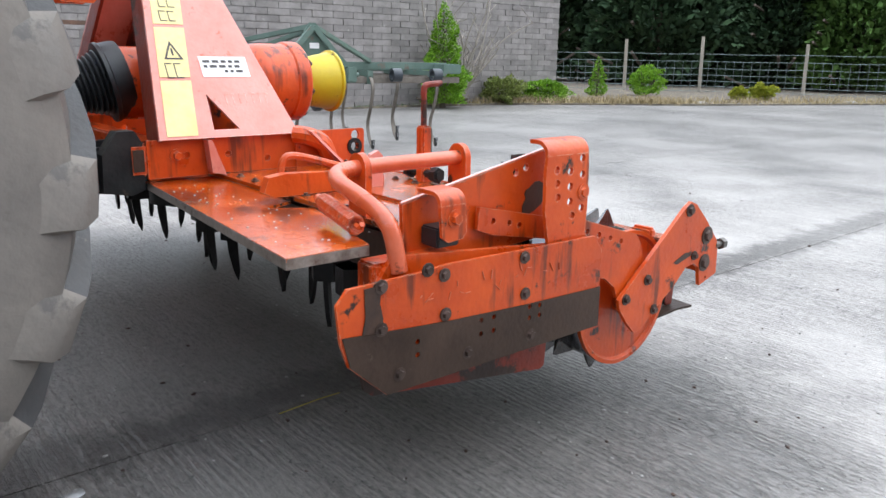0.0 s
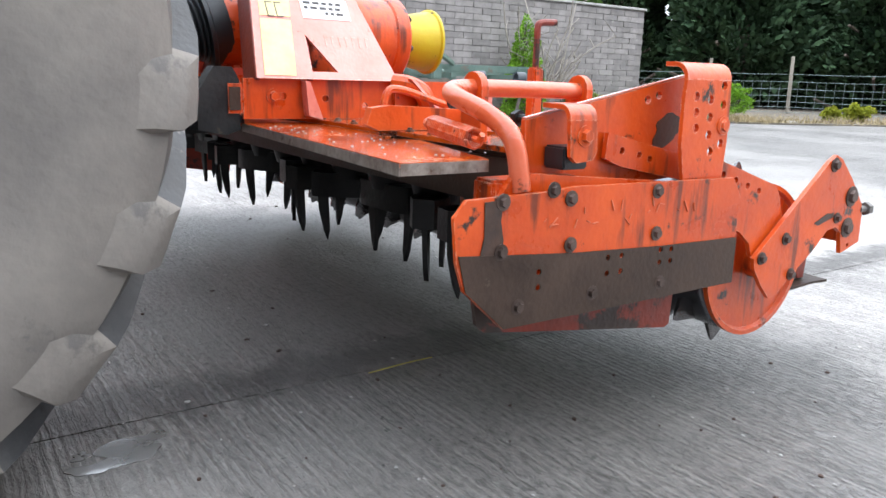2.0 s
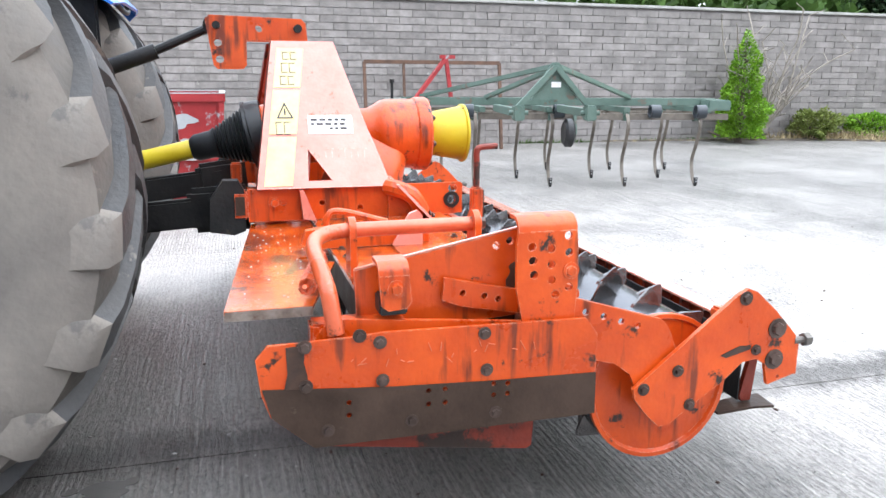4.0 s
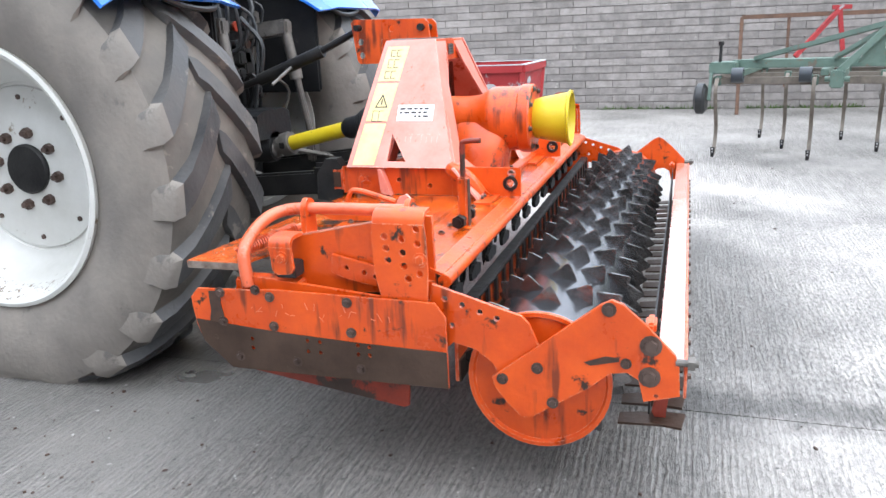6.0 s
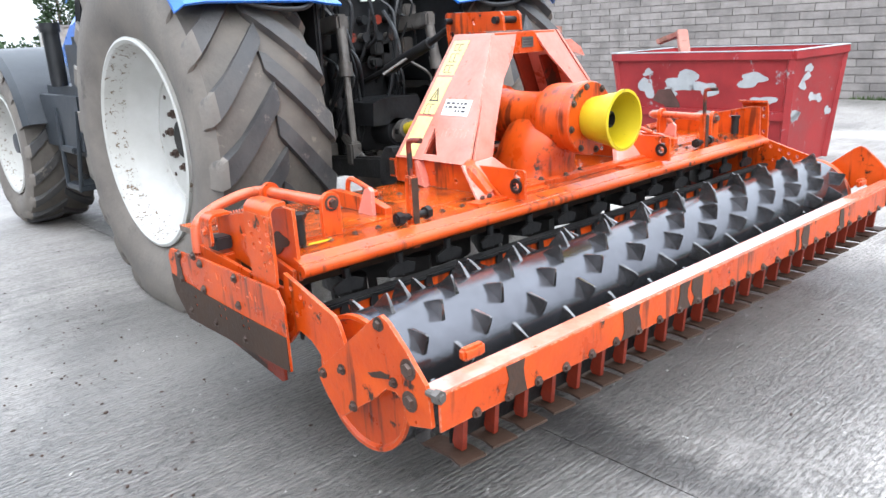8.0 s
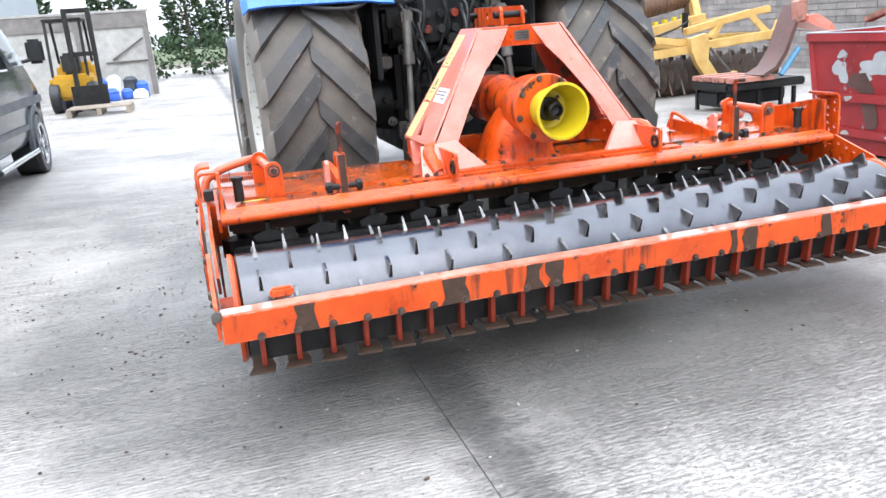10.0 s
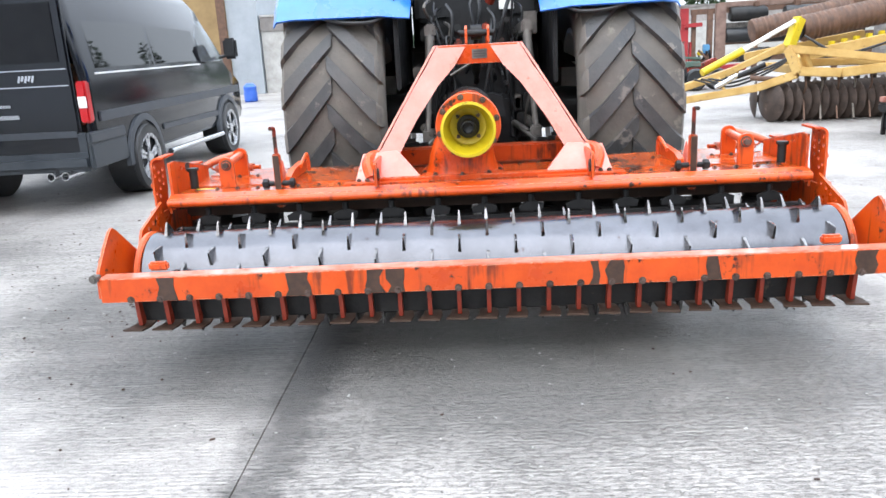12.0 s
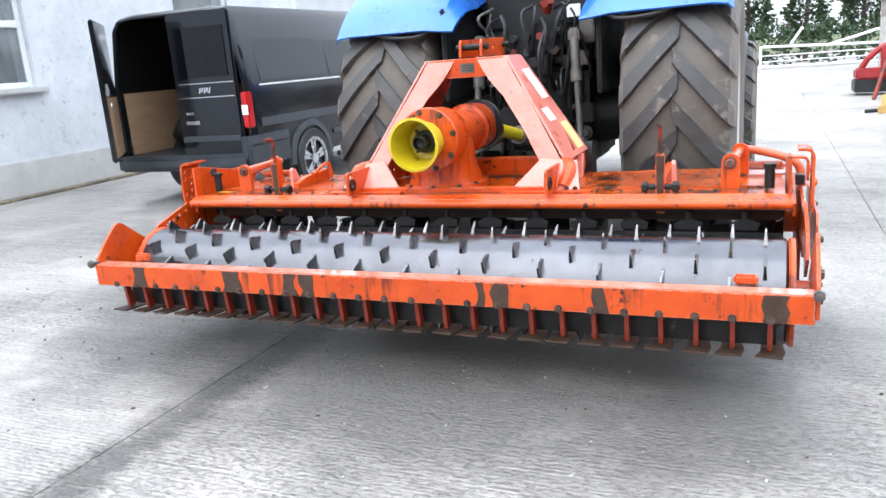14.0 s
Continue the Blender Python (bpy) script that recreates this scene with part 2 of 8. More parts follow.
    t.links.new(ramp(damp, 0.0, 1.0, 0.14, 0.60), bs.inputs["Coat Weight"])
    bs.inputs["Coat Roughness"].default_value = 0.26
    bs.inputs["Coat IOR"].default_value = 1.33
    return m


def glass_mat(name, tint, rough=0.03):
    m = bpy.data.materials.new(name)
    m.use_nodes = True
    bs = m.node_tree.nodes["Principled BSDF"]
    bs.inputs["Base Color"].default_value = (*tint, 1)
    bs.inputs["Roughness"].default_value = rough
    bs.inputs["Transmission Weight"].default_value = 0.9
    return m


CONCRETE = ribbed_concrete()
ORANGE = surf("orange_paint", (0.46, 0.045, 0.003), (0.66, 0.086, 0.006), 5, (0.24, 0.48), 0, 0.12, 70, (0.030, 0.014, 0.009), 11, 0.605, coat=0.22, spec=0.4, drip=(0.045, 0.014, 0.008), edge=(0.66, 0.30, 0.20))
ORANGE_WET = surf("wet_orange_deck", (0.30, 0.036, 0.003), (0.57, 0.095, 0.006), 7, (0.07, 0.28), 0, 0.18, 90, (0.055, 0.022, 0.012), 5, 0.55, coat=0.55, edge=(0.55, 0.30, 0.22))
# faded orange, its pale pink mostly the sky's sheen put into the colour
FADED_SHEEN = surf("faded_sheen_orange_paint", (0.60, 0.155, 0.105), (0.74, 0.27, 0.215), 5, (0.26, 0.44), 0, 0.1, 80, (0.46, 0.070, 0.020), 8, 0.60, coat=0.4, edge=(0.75, 0.5, 0.4))
PIPE = surf("rubbed_orange_pipe", (0.50, 0.075, 0.020), (0.66, 0.135, 0.060), 6, (0.22, 0.42), 0, 0.1, 80, (0.06, 0.022, 0.012), 9, 0.61, coat=0.35)
BARTOP = surf("wet_sheen_edge_paint", (0.53, 0.15, 0.09), (0.70, 0.32, 0.24), 6, (0.06, 0.18), 0, 0.04, 60, (0.50, 0.09, 0.03), 8, 0.62, coat=1.0)
RUSTY_RED = surf("dull_red_paint", (0.15, 0.016, 0.007), (0.27, 0.030, 0.010), 9, (0.4, 0.6), 0, 0.2, 60, (0.03, 0.015, 0.010), 6, 0.52)
WORN = surf("scoured_brown_steel", (0.032, 0.018, 0.012), (0.066, 0.040, 0.028), 8, (0.42, 0.62), 0.0, 0.15, 80, (0.10, 0.074, 0.056), 14, 0.66, spec=0.28)
STAIN = surf("dark_grease_stain", (0.028, 0.015, 0.011), (0.072, 0.036, 0.022), 20, (0.35, 0.55), 0, 0.1, 80)
STEEL = surf("wet_scoured_steel", (0.105, 0.106, 0.115), (0.150, 0.152, 0.166), 5, (0.15, 0.27), 0.9, 0.05, 70, (0.06, 0.036, 0.028), 7, 0.63)
TOOTH = surf("worn_dark_tooth_steel", (0.09, 0.084, 0.082), (0.24, 0.23, 0.23), 12, (0.08, 0.20), 0.85, 0.1, 90, random_tint=0.25, edge=(0.30, 0.29, 0.285))
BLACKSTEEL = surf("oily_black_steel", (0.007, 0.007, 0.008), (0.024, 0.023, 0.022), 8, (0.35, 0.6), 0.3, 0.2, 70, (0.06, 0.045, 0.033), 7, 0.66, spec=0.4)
GREYSTEEL = surf("greasy_grey_steel", (0.07, 0.065, 0.06), (0.18, 0.165, 0.15), 9, (0.35, 0.6), 0.5, 0.2, 70, (0.03, 0.025, 0.02), 7, 0.6)
BOLT = surf("dark_bolt_steel", (0.05, 0.032, 0.026), (0.13, 0.09, 0.075), 20, (0.35, 0.55), 0.5, 0.1, 120, random_tint=0.25)
RUBBER = surf("muddy_tyre_rubber", (0.125, 0.111, 0.099), (0.225, 0.199, 0.172), 3.2, (0.55, 0.78), 0, 0.25, 45, (0.115, 0.105, 0.096), 4, 0.62)
TREAD = surf("dirty_tread_rubber", (0.070, 0.062, 0.055), (0.135, 0.118, 0.101), 5, (0.6, 0.82), 0, 0.3, 45, (0.17, 0.15, 0.125), 6, 0.60)
LUG = surf("tread_lug_rubber", (0.026, 0.027, 0.030), (0.082, 0.078, 0.075), 4, (0.42, 0.75), 0, 0.3, 55, (0.15, 0.132, 0.115), 6, 0.585, random_tint=0.15)
BLACKRUBBER = surf("black_rubber", (0.008, 0.009, 0.010), (0.022, 0.023, 0.025), 6, (0.35, 0.55), 0, 0.1, 50)
RIM = surf("white_wheel_paint", (0.46, 0.455, 0.42), (0.58, 0.575, 0.55), 3, (0.35, 0.5), 0, 0.06, 60, (0.17, 0.12, 0.07), 10, 0.625)
RIMRUST = surf("rusting_wheel_paint", (0.44, 0.435, 0.40), (0.58, 0.575, 0.55), 3, (0.4, 0.6), 0, 0.15, 60, (0.15, 0.10, 0.06), 34, 0.555)
SHEDDOOR = surf("faded_ochre_door_paint", (0.20, 0.125, 0.05), (0.30, 0.20, 0.085), 2, (0.5, 0.7), 0, 0.1, 30)
YELLOW = surf("yellow_guard_plastic", (0.50, 0.36, 0.008), (0.60, 0.47, 0.015), 5, (0.3, 0.5), 0, 0.06, 60, (0.16, 0.11, 0.015), 11, 0.63)
PALEYELLOW = surf("pale_yellow_decal", (0.70, 0.55, 0.20), (0.80, 0.68, 0.33), 8, (0.35, 0.5), 0, 0.03, 60, (0.70, 0.35, 0.20), 16, 0.66)
WHITE = surf("white_decal", (0.72, 0.70, 0.68), (0.80, 0.79, 0.77), 8, (0.4, 0.5), 0, 0.02, 60, (0.7, 0.3, 0.2), 18, 0.68)
INK = surf("dark_print", (0.035, 0.03, 0.03), (0.06, 0.05, 0.05), 9, (0.5, 0.6), 0, 0)
EMBLEM = surf("worn_lettering", (0.52, 0.16, 0.11), (0.70, 0.42, 0.34), 40, (0.4, 0.5), 0, 0)
SCRATCH = surf("pale_scratches", (0.55, 0.115, 0.045), (0.62, 0.17, 0.09), 30, (0.5, 0.6), 0, 0)
BLUE = surf("blue_tractor_paint", (0.02, 0.13, 0.55), (0.035, 0.20, 0.68), 3, (0.22, 0.38), 0, 0.04, 60, (0.20, 0.28, 0.42), 5, 0.66, coat=0.4)
CASTBLACK = surf("black_castings", (0.005, 0.0055, 0.0065), (0.018, 0.018, 0.019), 6, (0.4, 0.65), 0.1, 0.2, 50, (0.05, 0.042, 0.035), 6, 0.66, spec=0.35)
DARKPLASTIC = surf("dark_grey_plastic", (0.02, 0.026, 0.034), (0.045, 0.052, 0.06), 4, (0.35, 0.5), 0, 0.08, 60)
BLOCK = surf("grey_concrete_block", (0.17, 0.155, 0.145), (0.29, 0.265, 0.25), 6, (0.75, 0.92), 0, 0.5, 60, (0.35, 0.33, 0.30), 5, 0.64, random_tint=0.17)
BLOCK_REST = surf("grey_concrete_blocks", (0.17, 0.155, 0.145), (0.29, 0.265, 0.25), 3, (0.75, 0.92), 0, 0.5, 60, (0.35, 0.33, 0.30), 4, 0.64, island=0.17)
MORTAR = surf("recessed_mortar", (0.14, 0.128, 0.12), (0.23, 0.212, 0.20), 4, (0.8, 0.95), 0, 0.4, 50)
COPING = surf("weathered_coping", (0.30, 0.29, 0.27), (0.45, 0.44, 0.42), 4, (0.7, 0.9), 0, 0.4, 40)
GREEN = surf("weathered_green_paint", (0.070, 0.118, 0.094), (0.12, 0.178, 0.145), 5, (0.45, 0.65), 0, 0.15, 60, (0.13, 0.105, 0.08), 8, 0.58)
TINE = surf("weathered_tine_steel", (0.10, 0.085, 0.07), (0.21, 0.18, 0.15), 8, (0.5, 0.7), 0.3, 0.15, 60)
PEELRED = surf("peeling_red_paint", (0.22, 0.012, 0.016), (0.36, 0.026, 0.028), 3, (0.4, 0.6), 0, 0.12, 50, (0.30, 0.30, 0.31), 5.0, 0.62)
RAWRED = surf("bare_faded_red", (0.28, 0.10, 0.075), (0.44, 0.21, 0.16), 5, (0.5, 0.7), 0, 0.15, 50, (0.20, 0.10, 0.07), 6, 0.56)
BARE_GREY = surf("bare_primer_grey", (0.34, 0.36, 0.37), (0.46, 0.48, 0.49), 6, (0.5, 0.7), 0, 0.1, 50, (0.28, 0.08, 0.07), 9, 0.62)
OVERPAINT = surf("brownish_red_overpaint", (0.070, 0.034, 0.028), (0.135, 0.062, 0.052), 5, (0.4, 0.6), 0, 0.1, 50, (0.06, 0.025, 0.02), 6, 0.62)
DISCSTEEL = surf("dark_earthy_disc_steel", (0.035, 0.025, 0.020), (0.095, 0.066, 0.052), 7, (0.5, 0.75), 0.2, 0.2, 50, (0.15, 0.11, 0.09), 9, 0.62)
AMBER = surf("amber_machine_paint", (0.42, 0.22, 0.010), (0.56, 0.31, 0.016), 4, (0.35, 0.5), 0, 0.08, 50, (0.12, 0.07, 0.02), 6, 0.64)
FARMYELLOW = surf("ochre_yellow_paint", (0.44, 0.265, 0.075), (0.60, 0.40, 0.14), 4, (0.4, 0.6), 0, 0.1, 50, (0.22, 0.13, 0.07), 7, 0.63)
RUST = surf("brown_rust", (0.075, 0.042, 0.028), (0.16, 0.09, 0.06), 8, (0.6, 0.8), 0.2, 0.3, 50, island=0.15)
VANBLACK = surf("black_van_paint", (0.007, 0.008, 0.011), (0.012, 0.014, 0.018), 2, (0.10, 0.18), 0, 0.02, 40, spec=0.4, coat=0.25)
VANGLASS = surf("black_tinted_glass", (0.003, 0.003, 0.004), (0.005, 0.005, 0.006), 2, (0.02, 0.04), 0, 0, spec=0.5)
PRIVACY = surf("black_privacy_glass", (0.003, 0.003, 0.004), (0.005, 0.005, 0.006), 2, (0.02, 0.04), 0, 0, spec=0.35)
VANTRIM = surf("grey_bumper_plastic", (0.032, 0.037, 0.045), (0.056, 0.063, 0.074), 4, (0.35, 0.5), 0, 0.06, 70)
CHROME = surf("polished_metal", (0.55, 0.56, 0.58), (0.72, 0.73, 0.75), 5, (0.12, 0.22), 0.95, 0)
ALLOY = surf("alloy_wheel_metal", (0.42, 0.43, 0.45), (0.58, 0.59, 0.61), 5, (0.2, 0.32), 0.8, 0)
REDLENS = surf("red_lamp_lens", (0.42, 0.008, 0.012), (0.52, 0.015, 0.02), 9, (0.1, 0.2), 0, 0)
PLY = surf("plywood_lining", (0.40, 0.25, 0.14), (0.50, 0.33, 0.20), 3, (0.55, 0.7), 0, 0.1, 40, stretch=(1, 1, 6))
RENDER_WALL = surf("grey_roughcast", (0.54, 0.56, 0.59), (0.68, 0.70, 0.73), 2.2, (0.8, 0.95), 0, 1.0, 11, (0.47, 0.49, 0.52), 9, 0.58)
PLINTH = surf("cream_plinth_paint", (0.46, 0.46, 0.44), (0.58, 0.58, 0.55), 3, (0.6, 0.8), 0, 0.15, 40, (0.20, 0.20, 0.15), 4, 0.66)
UPVC = surf("white_window_plastic", (0.74, 0.75, 0.76), (0.80, 0.81, 0.82), 3, (0.3, 0.4), 0, 0)
CLADDING = surf("grey_cladding", (0.34, 0.37, 0.40), (0.44, 0.47, 0.50), 2, (0.5, 0.7), 0.1, 0.1, 40)
LEAF_DARK = surf("dark_conifer_needles", (0.016, 0.036, 0.018), (0.052, 0.090, 0.040), 1.5, (0.6, 0.8), 0, 0, island=0.45, spec=0.2)
LEAF_MID = surf("green_hedge_leaves", (0.040, 0.085, 0.018), (0.085, 0.15, 0.035), 2, (0.55, 0.75), 0, 0, island=0.4, spec=0.25)
LEAF_BRIGHT = surf("bright_conifer_foliage", (0.10, 0.23, 0.016), (0.21, 0.38, 0.03), 5, (0.55, 0.75), 0, 0, island=0.35, spec=0.25)
LEAF_DULL = surf("dull_yellowish_leaves", (0.12, 0.165, 0.035), (0.23, 0.26, 0.075), 6, (0.55, 0.75), 0, 0, island=0.35, spec=0.25)
LEAF_YELLOW = surf("yellow_green_leaves", (0.20, 0.24, 0.02), (0.36, 0.36, 0.04), 6, (0.55, 0.75), 0, 0, island=0.35, spec=0.25)
DRYGRASS = surf("dry_pale_grass", (0.26, 0.20, 0.11), (0.42, 0.34, 0.20), 6, (0.8, 0.95), 0, 0, island=0.35, spec=0.2)
BARK = surf("grey_brown_bark", (0.06, 0.045, 0.035), (0.14, 0.11, 0.085), 8, (0.8, 0.95), 0, 0.6, 30)
TWIG = surf("pale_bare_twigs", (0.22, 0.19, 0.16), (0.36, 0.32, 0.27), 8, (0.8, 0.9), 0, 0)
POSTWOOD = surf("weathered_post_wood", (0.24, 0.21, 0.17), (0.38, 0.34, 0.28), 6, (0.75, 0.9), 0, 0.4, 30, stretch=(1, 1, 0.15))
WIRE = surf("galvanised_wire", (0.16, 0.20, 0.20), (0.26, 0.31, 0.31), 6, (0.4, 0.6), 0.5, 0)
SOIL = surf("damp_verge_soil", (0.09, 0.075, 0.06), (0.19, 0.16, 0.125), 2.5, (0.75, 0.95), 0, 0.8, 25, (0.28, 0.23, 0.14), 5, 0.55)
GRASSLAND = surf("rough_far_grass", (0.05, 0.075, 0.025), (0.11, 0.13, 0.05), 0.4, (0.8, 0.95), 0, 0.3, 8)
PALLETWOOD = surf("grey_pallet_wood", (0.22, 0.18, 0.14), (0.36, 0.30, 0.24), 5, (0.7, 0.9), 0, 0.3, 30)
BLUEPLASTIC = surf("blue_plastic", (0.02, 0.08, 0.42), (0.04, 0.14, 0.55), 3, (0.35, 0.5), 0, 0)
WATER = surf("clear_puddle_water", (0.10, 0.095, 0.09), (0.15, 0.14, 0.13), 3, (0.02, 0.04), 0, 0, spec=1.0, coat=1.0)
RAWRUST = surf("faded_brown_rust", (0.14, 0.085, 0.065), (0.24, 0.16, 0.13), 6, (0.6, 0.8), 0.1, 0.2, 50)
LEAF_FAR = surf("dull_green_foliage", (0.030, 0.058, 0.030), (0.070, 0.105, 0.055), 1.5, (0.6, 0.8), 0, 0, island=0.4, spec=0.2)
FADEDBLUE = surf("faded_blue_paint", (0.05, 0.17, 0.32), (0.09, 0.26, 0.44), 5, (0.45, 0.65), 0, 0.1, 50, (0.2, 0.2, 0.2), 9, 0.62)
# pale opaque colour that holds the glint of the drops
DROPS = surf("water_drop_glint", (0.30, 0.28, 0.27), (0.45, 0.43, 0.42), 9, (0.05, 0.1), 0, 0)
BARE_EDGE = surf("bare_edge_steel", (0.12, 0.08, 0.06), (0.34, 0.29, 0.25), 30, (0.3, 0.5), 0.4, 0.1, 80, (0.10, 0.05, 0.03), 12, 0.58)
STRAW = surf("yellow_straw", (0.34, 0.29, 0.05), (0.48, 0.41, 0.10), 9, (0.6, 0.8), 0, 0)
GLASS = glass_mat("window_glass", (0.75, 0.8, 0.82))
ROOM = surf("dim_room_interior", (0.16, 0.13, 0.08), (0.30, 0.25, 0.15), 1.6, (0.8, 0.9), 0, 0)

# ---- mesh helpers ----
BASE = {}
V = Vector


def thing(name, at, label, category, group="", kind=""):
    e = new(name)
    e.location = at
    BASE[e] = V(at)
    return tagged(e, label, category, group, kind)


def mesh_of(bm, name, mat, smooth=True):
    bmesh.ops.recalc_face_normals(bm, faces=bm.faces)
    me = bpy.data.meshes.new(name)
    for f in bm.faces:
        f.smooth = smooth
    bm.to_mesh(me)
    bm.free()
    if smooth:
        me.set_sharp_from_angle(angle=radians(32))
    me.materials.append(mat)
    return me


def part(name, bm, material, parent, label="", smooth=True):
    """A mesh in world coordinates, linked as one part under a thing or a part of it."""
    at = BASE[parent]
    bm.transform(Matrix.Translation(-at))
    ob = new(name, mesh_of(bm, name, material, smooth))
    ob.parent = parent
    BASE[ob] = at
    return tagged(ob, label)


def solo(name, bm, material, label="", category="", group="", kind="", smooth=True):
    ob = new(name, mesh_of(bm, name, material, smooth))
    BASE[ob] = V((0, 0, 0))
    return tagged(ob, label, category, group, kind)


def B():
    return bmesh.new()


def box(bm, x0, x1, y0, y1, z0, z1, bev=0.0, m=None):
    mat = Matrix.Translation(((x0 + x1) / 2, (y0 + y1) / 2, (z0 + z1) / 2)) @ Matrix.Diagonal((abs(x1 - x0), abs(y1 - y0), abs(z1 - z0), 1))
    if m is not None:
        mat = m @ mat
    r = bmesh.ops.create_cube(bm, size=1, matrix=mat)
    if bev:
        edges = {e for v in r["verts"] for e in v.link_edges}
        bmesh.ops.bevel(bm, geom=list(edges), offset=bev, segments=2, affect="EDGES", clamp_overlap=True)
    return bm


def rod(bm, p0, p1, r, r2=None, n=12):
    p0, p1 = V(p0), V(p1)
    d = p1 - p0
    m = Matrix.Translation((p0 + p1) / 2) @ d.to_track_quat("Z", "Y").to_matrix().to_4x4()
    bmesh.ops.create_cone(bm, cap_ends=True, segments=n, radius1=r, radius2=r if r2 is None else r2, depth=d.length, matrix=m)
    return bm


def beam(bm, p0, p1, w, h, bev=0.004, up=(0, 0, 1)):
    """A box-section bar from p0 to p1, w across and h in the direction nearest to up."""
    p0, p1 = V(p0), V(p1)
    d = (p1 - p0).normalized()
    side = d.cross(V(up))
    side = V((1, 0, 0)) if side.length < 1e-4 else side.normalized()
    u = side.cross(d)
    m = Matrix((side, d, u)).transposed().to_4x4()
    m.translation = (p0 + p1) / 2
    L = (p1 - p0).length
    return box(bm, -w / 2, w / 2, -L / 2, L / 2, -h / 2, h / 2, bev, m)


def smooth_path(pts, k=5):
    pts = [V(p) for p in pts]
    if len(pts) < 3:
        return pts
    q = [pts[0] * 2 - pts[1]] + pts + [pts[-1] * 2 - pts[-2]]
    out = []
    for i in range(1, len(q) - 2):
        for j in range(k):
            s = j / k
            a, b, c, d = q[i - 1], q[i], q[i + 1], q[i + 2]
            out.append(0.5 * (2 * b + (c - a) * s + (2 * a - 5 * b + 4 * c - d) * s * s + (3 * b - a - 3 * c + d) * s ** 3))
    return out + [pts[-1]]


def tube(bm, pts, r, n=10, curved=True, cap=True):
    pts = smooth_path(pts) if curved else [V(p) for p in pts]
    rings = []
    ref = V((0.3, 0.2, 1))
    for i, p in enumerate(pts):
        d = (pts[min(i + 1, len(pts) - 1)] - pts[max(i - 1, 0)]).normalized()
        a = (ref - d * ref.dot(d)).normalized()
        ref = a
        b = d.cross(a)
        rings.append([bm.verts.new(p + r * (math.cos(t) * a + math.sin(t) * b)) for t in (2 * math.pi * k / n for k in range(n))])
    for a, b in zip(rings, rings[1:]):
        for k in range(n):
            bm.faces.new((a[k], a[(k + 1) % n], b[(k + 1) % n], b[k]))
    if cap:
        bm.faces.new(rings[0])
        bm.faces.new(rings[-1])
    return bm


def at_axis(axis, u, v, w):
    return V((w, u, v)) if axis == "x" else V((u, w, v)) if axis == "y" else V((u, v, w))


def disc_outline(u, v, r, n=10):
    return [(u + r * math.cos(2 * math.pi * k / n), v + r * math.sin(2 * math.pi * k / n)) for k in range(n)]


def plate(bm, outline, axis, a, b, holes=(), fn=None):
    """A flat plate with real holes: outline in (y, z), (x, z) or (x, y), from a to b along the axis."""
    loops = [list(outline)] + [list(h) for h in holes]
    flat = [p for lp in loops for p in lp]
    tris = tessellate([[V((p[0], p[1], 0)) for p in lp] for lp in loops])
    va = [bm.verts.new(fn(p[0], p[1], a) if fn else at_axis(axis, p[0], p[1], a)) for p in flat]
    vb = [bm.verts.new(fn(p[0], p[1], b) if fn else at_axis(axis, p[0], p[1], b)) for p in flat]
    for t in tris:
        if len(set(t)) == 3:
            try:
                bm.faces.new([va[i] for i in t])
                bm.faces.new([vb[i] for i in reversed(t)])
            except ValueError:
                pass
    k = 0
    for lp in loops:
        n = len(lp)
        for i in range(n):
            j = (i + 1) % n
            bm.faces.new((va[k + i], va[k + j], vb[k + j], vb[k + i]))
        k += n
    return bm


def lathe(bm, prof, centre, axis="x", n=32, closed=False):
    """Turns a profile of (radius, along) round an axis."""
    c = V(centre)
    rings = []
    for r, h in prof:
        ring = []
        for k in range(n):
            t = 2 * math.pi * k / n
            u, v = r * math.cos(t), r * math.sin(t)
            ring.append(bm.verts.new(c + (V((h, u, v)) if axis == "x" else V((u, h, v)) if axis == "y" else V((u, v, h)))))
        rings.append(ring)
    pairs = list(zip(rings, rings[1:]))
    if closed:
        pairs.append((rings[-1], rings[0]))
    for a, b in pairs:
        for k in range(n):
            bm.faces.new((a[k], a[(k + 1) % n], b[(k + 1) % n], b[k]))
    if not closed:
        for ring in (rings[0], rings[-1]):
            bm.faces.new(ring)
    return bm


def hexbolt(bm, p, axis, r=0.012, h=0.012, sign=1):
    p = V(p)
    d = {"x": V((1, 0, 0)), "y": V((0, 1, 0)), "z": V((0, 0, 1))}[axis] * sign
    rod(bm, p, p + d * 0.003, r * 1.5, n=12)
    rod(bm, p, p + d * h, r, r * 0.86, n=6)
    return bm


def share(name, me, parent, m, label=""):
    """A repeat of a piece on shared mesh data, at m in its parent's space."""
    o = new(name, me)
    o.parent = parent
    o.matrix_basis = m
    return tagged(o, label)

# ---- ground and wall ----
WALL_X = 10.0
bm = B()
box(bm, -400, 400, -400, 400, -0.5, -0.06)
ground = solo("ground", bm, GRASSLAND, "rough grass land round the farmyard", "ground", kind="structure", smooth=False)

bm = B()
box(bm, -30, 12, -18, 60, -0.3, -0.007)
part("joint_bed", bm, SOIL, ground, "dark silt in the slab joints", False)

JOINTS = [-0.845 + 2.965 * k for k in range(-9, 5)]
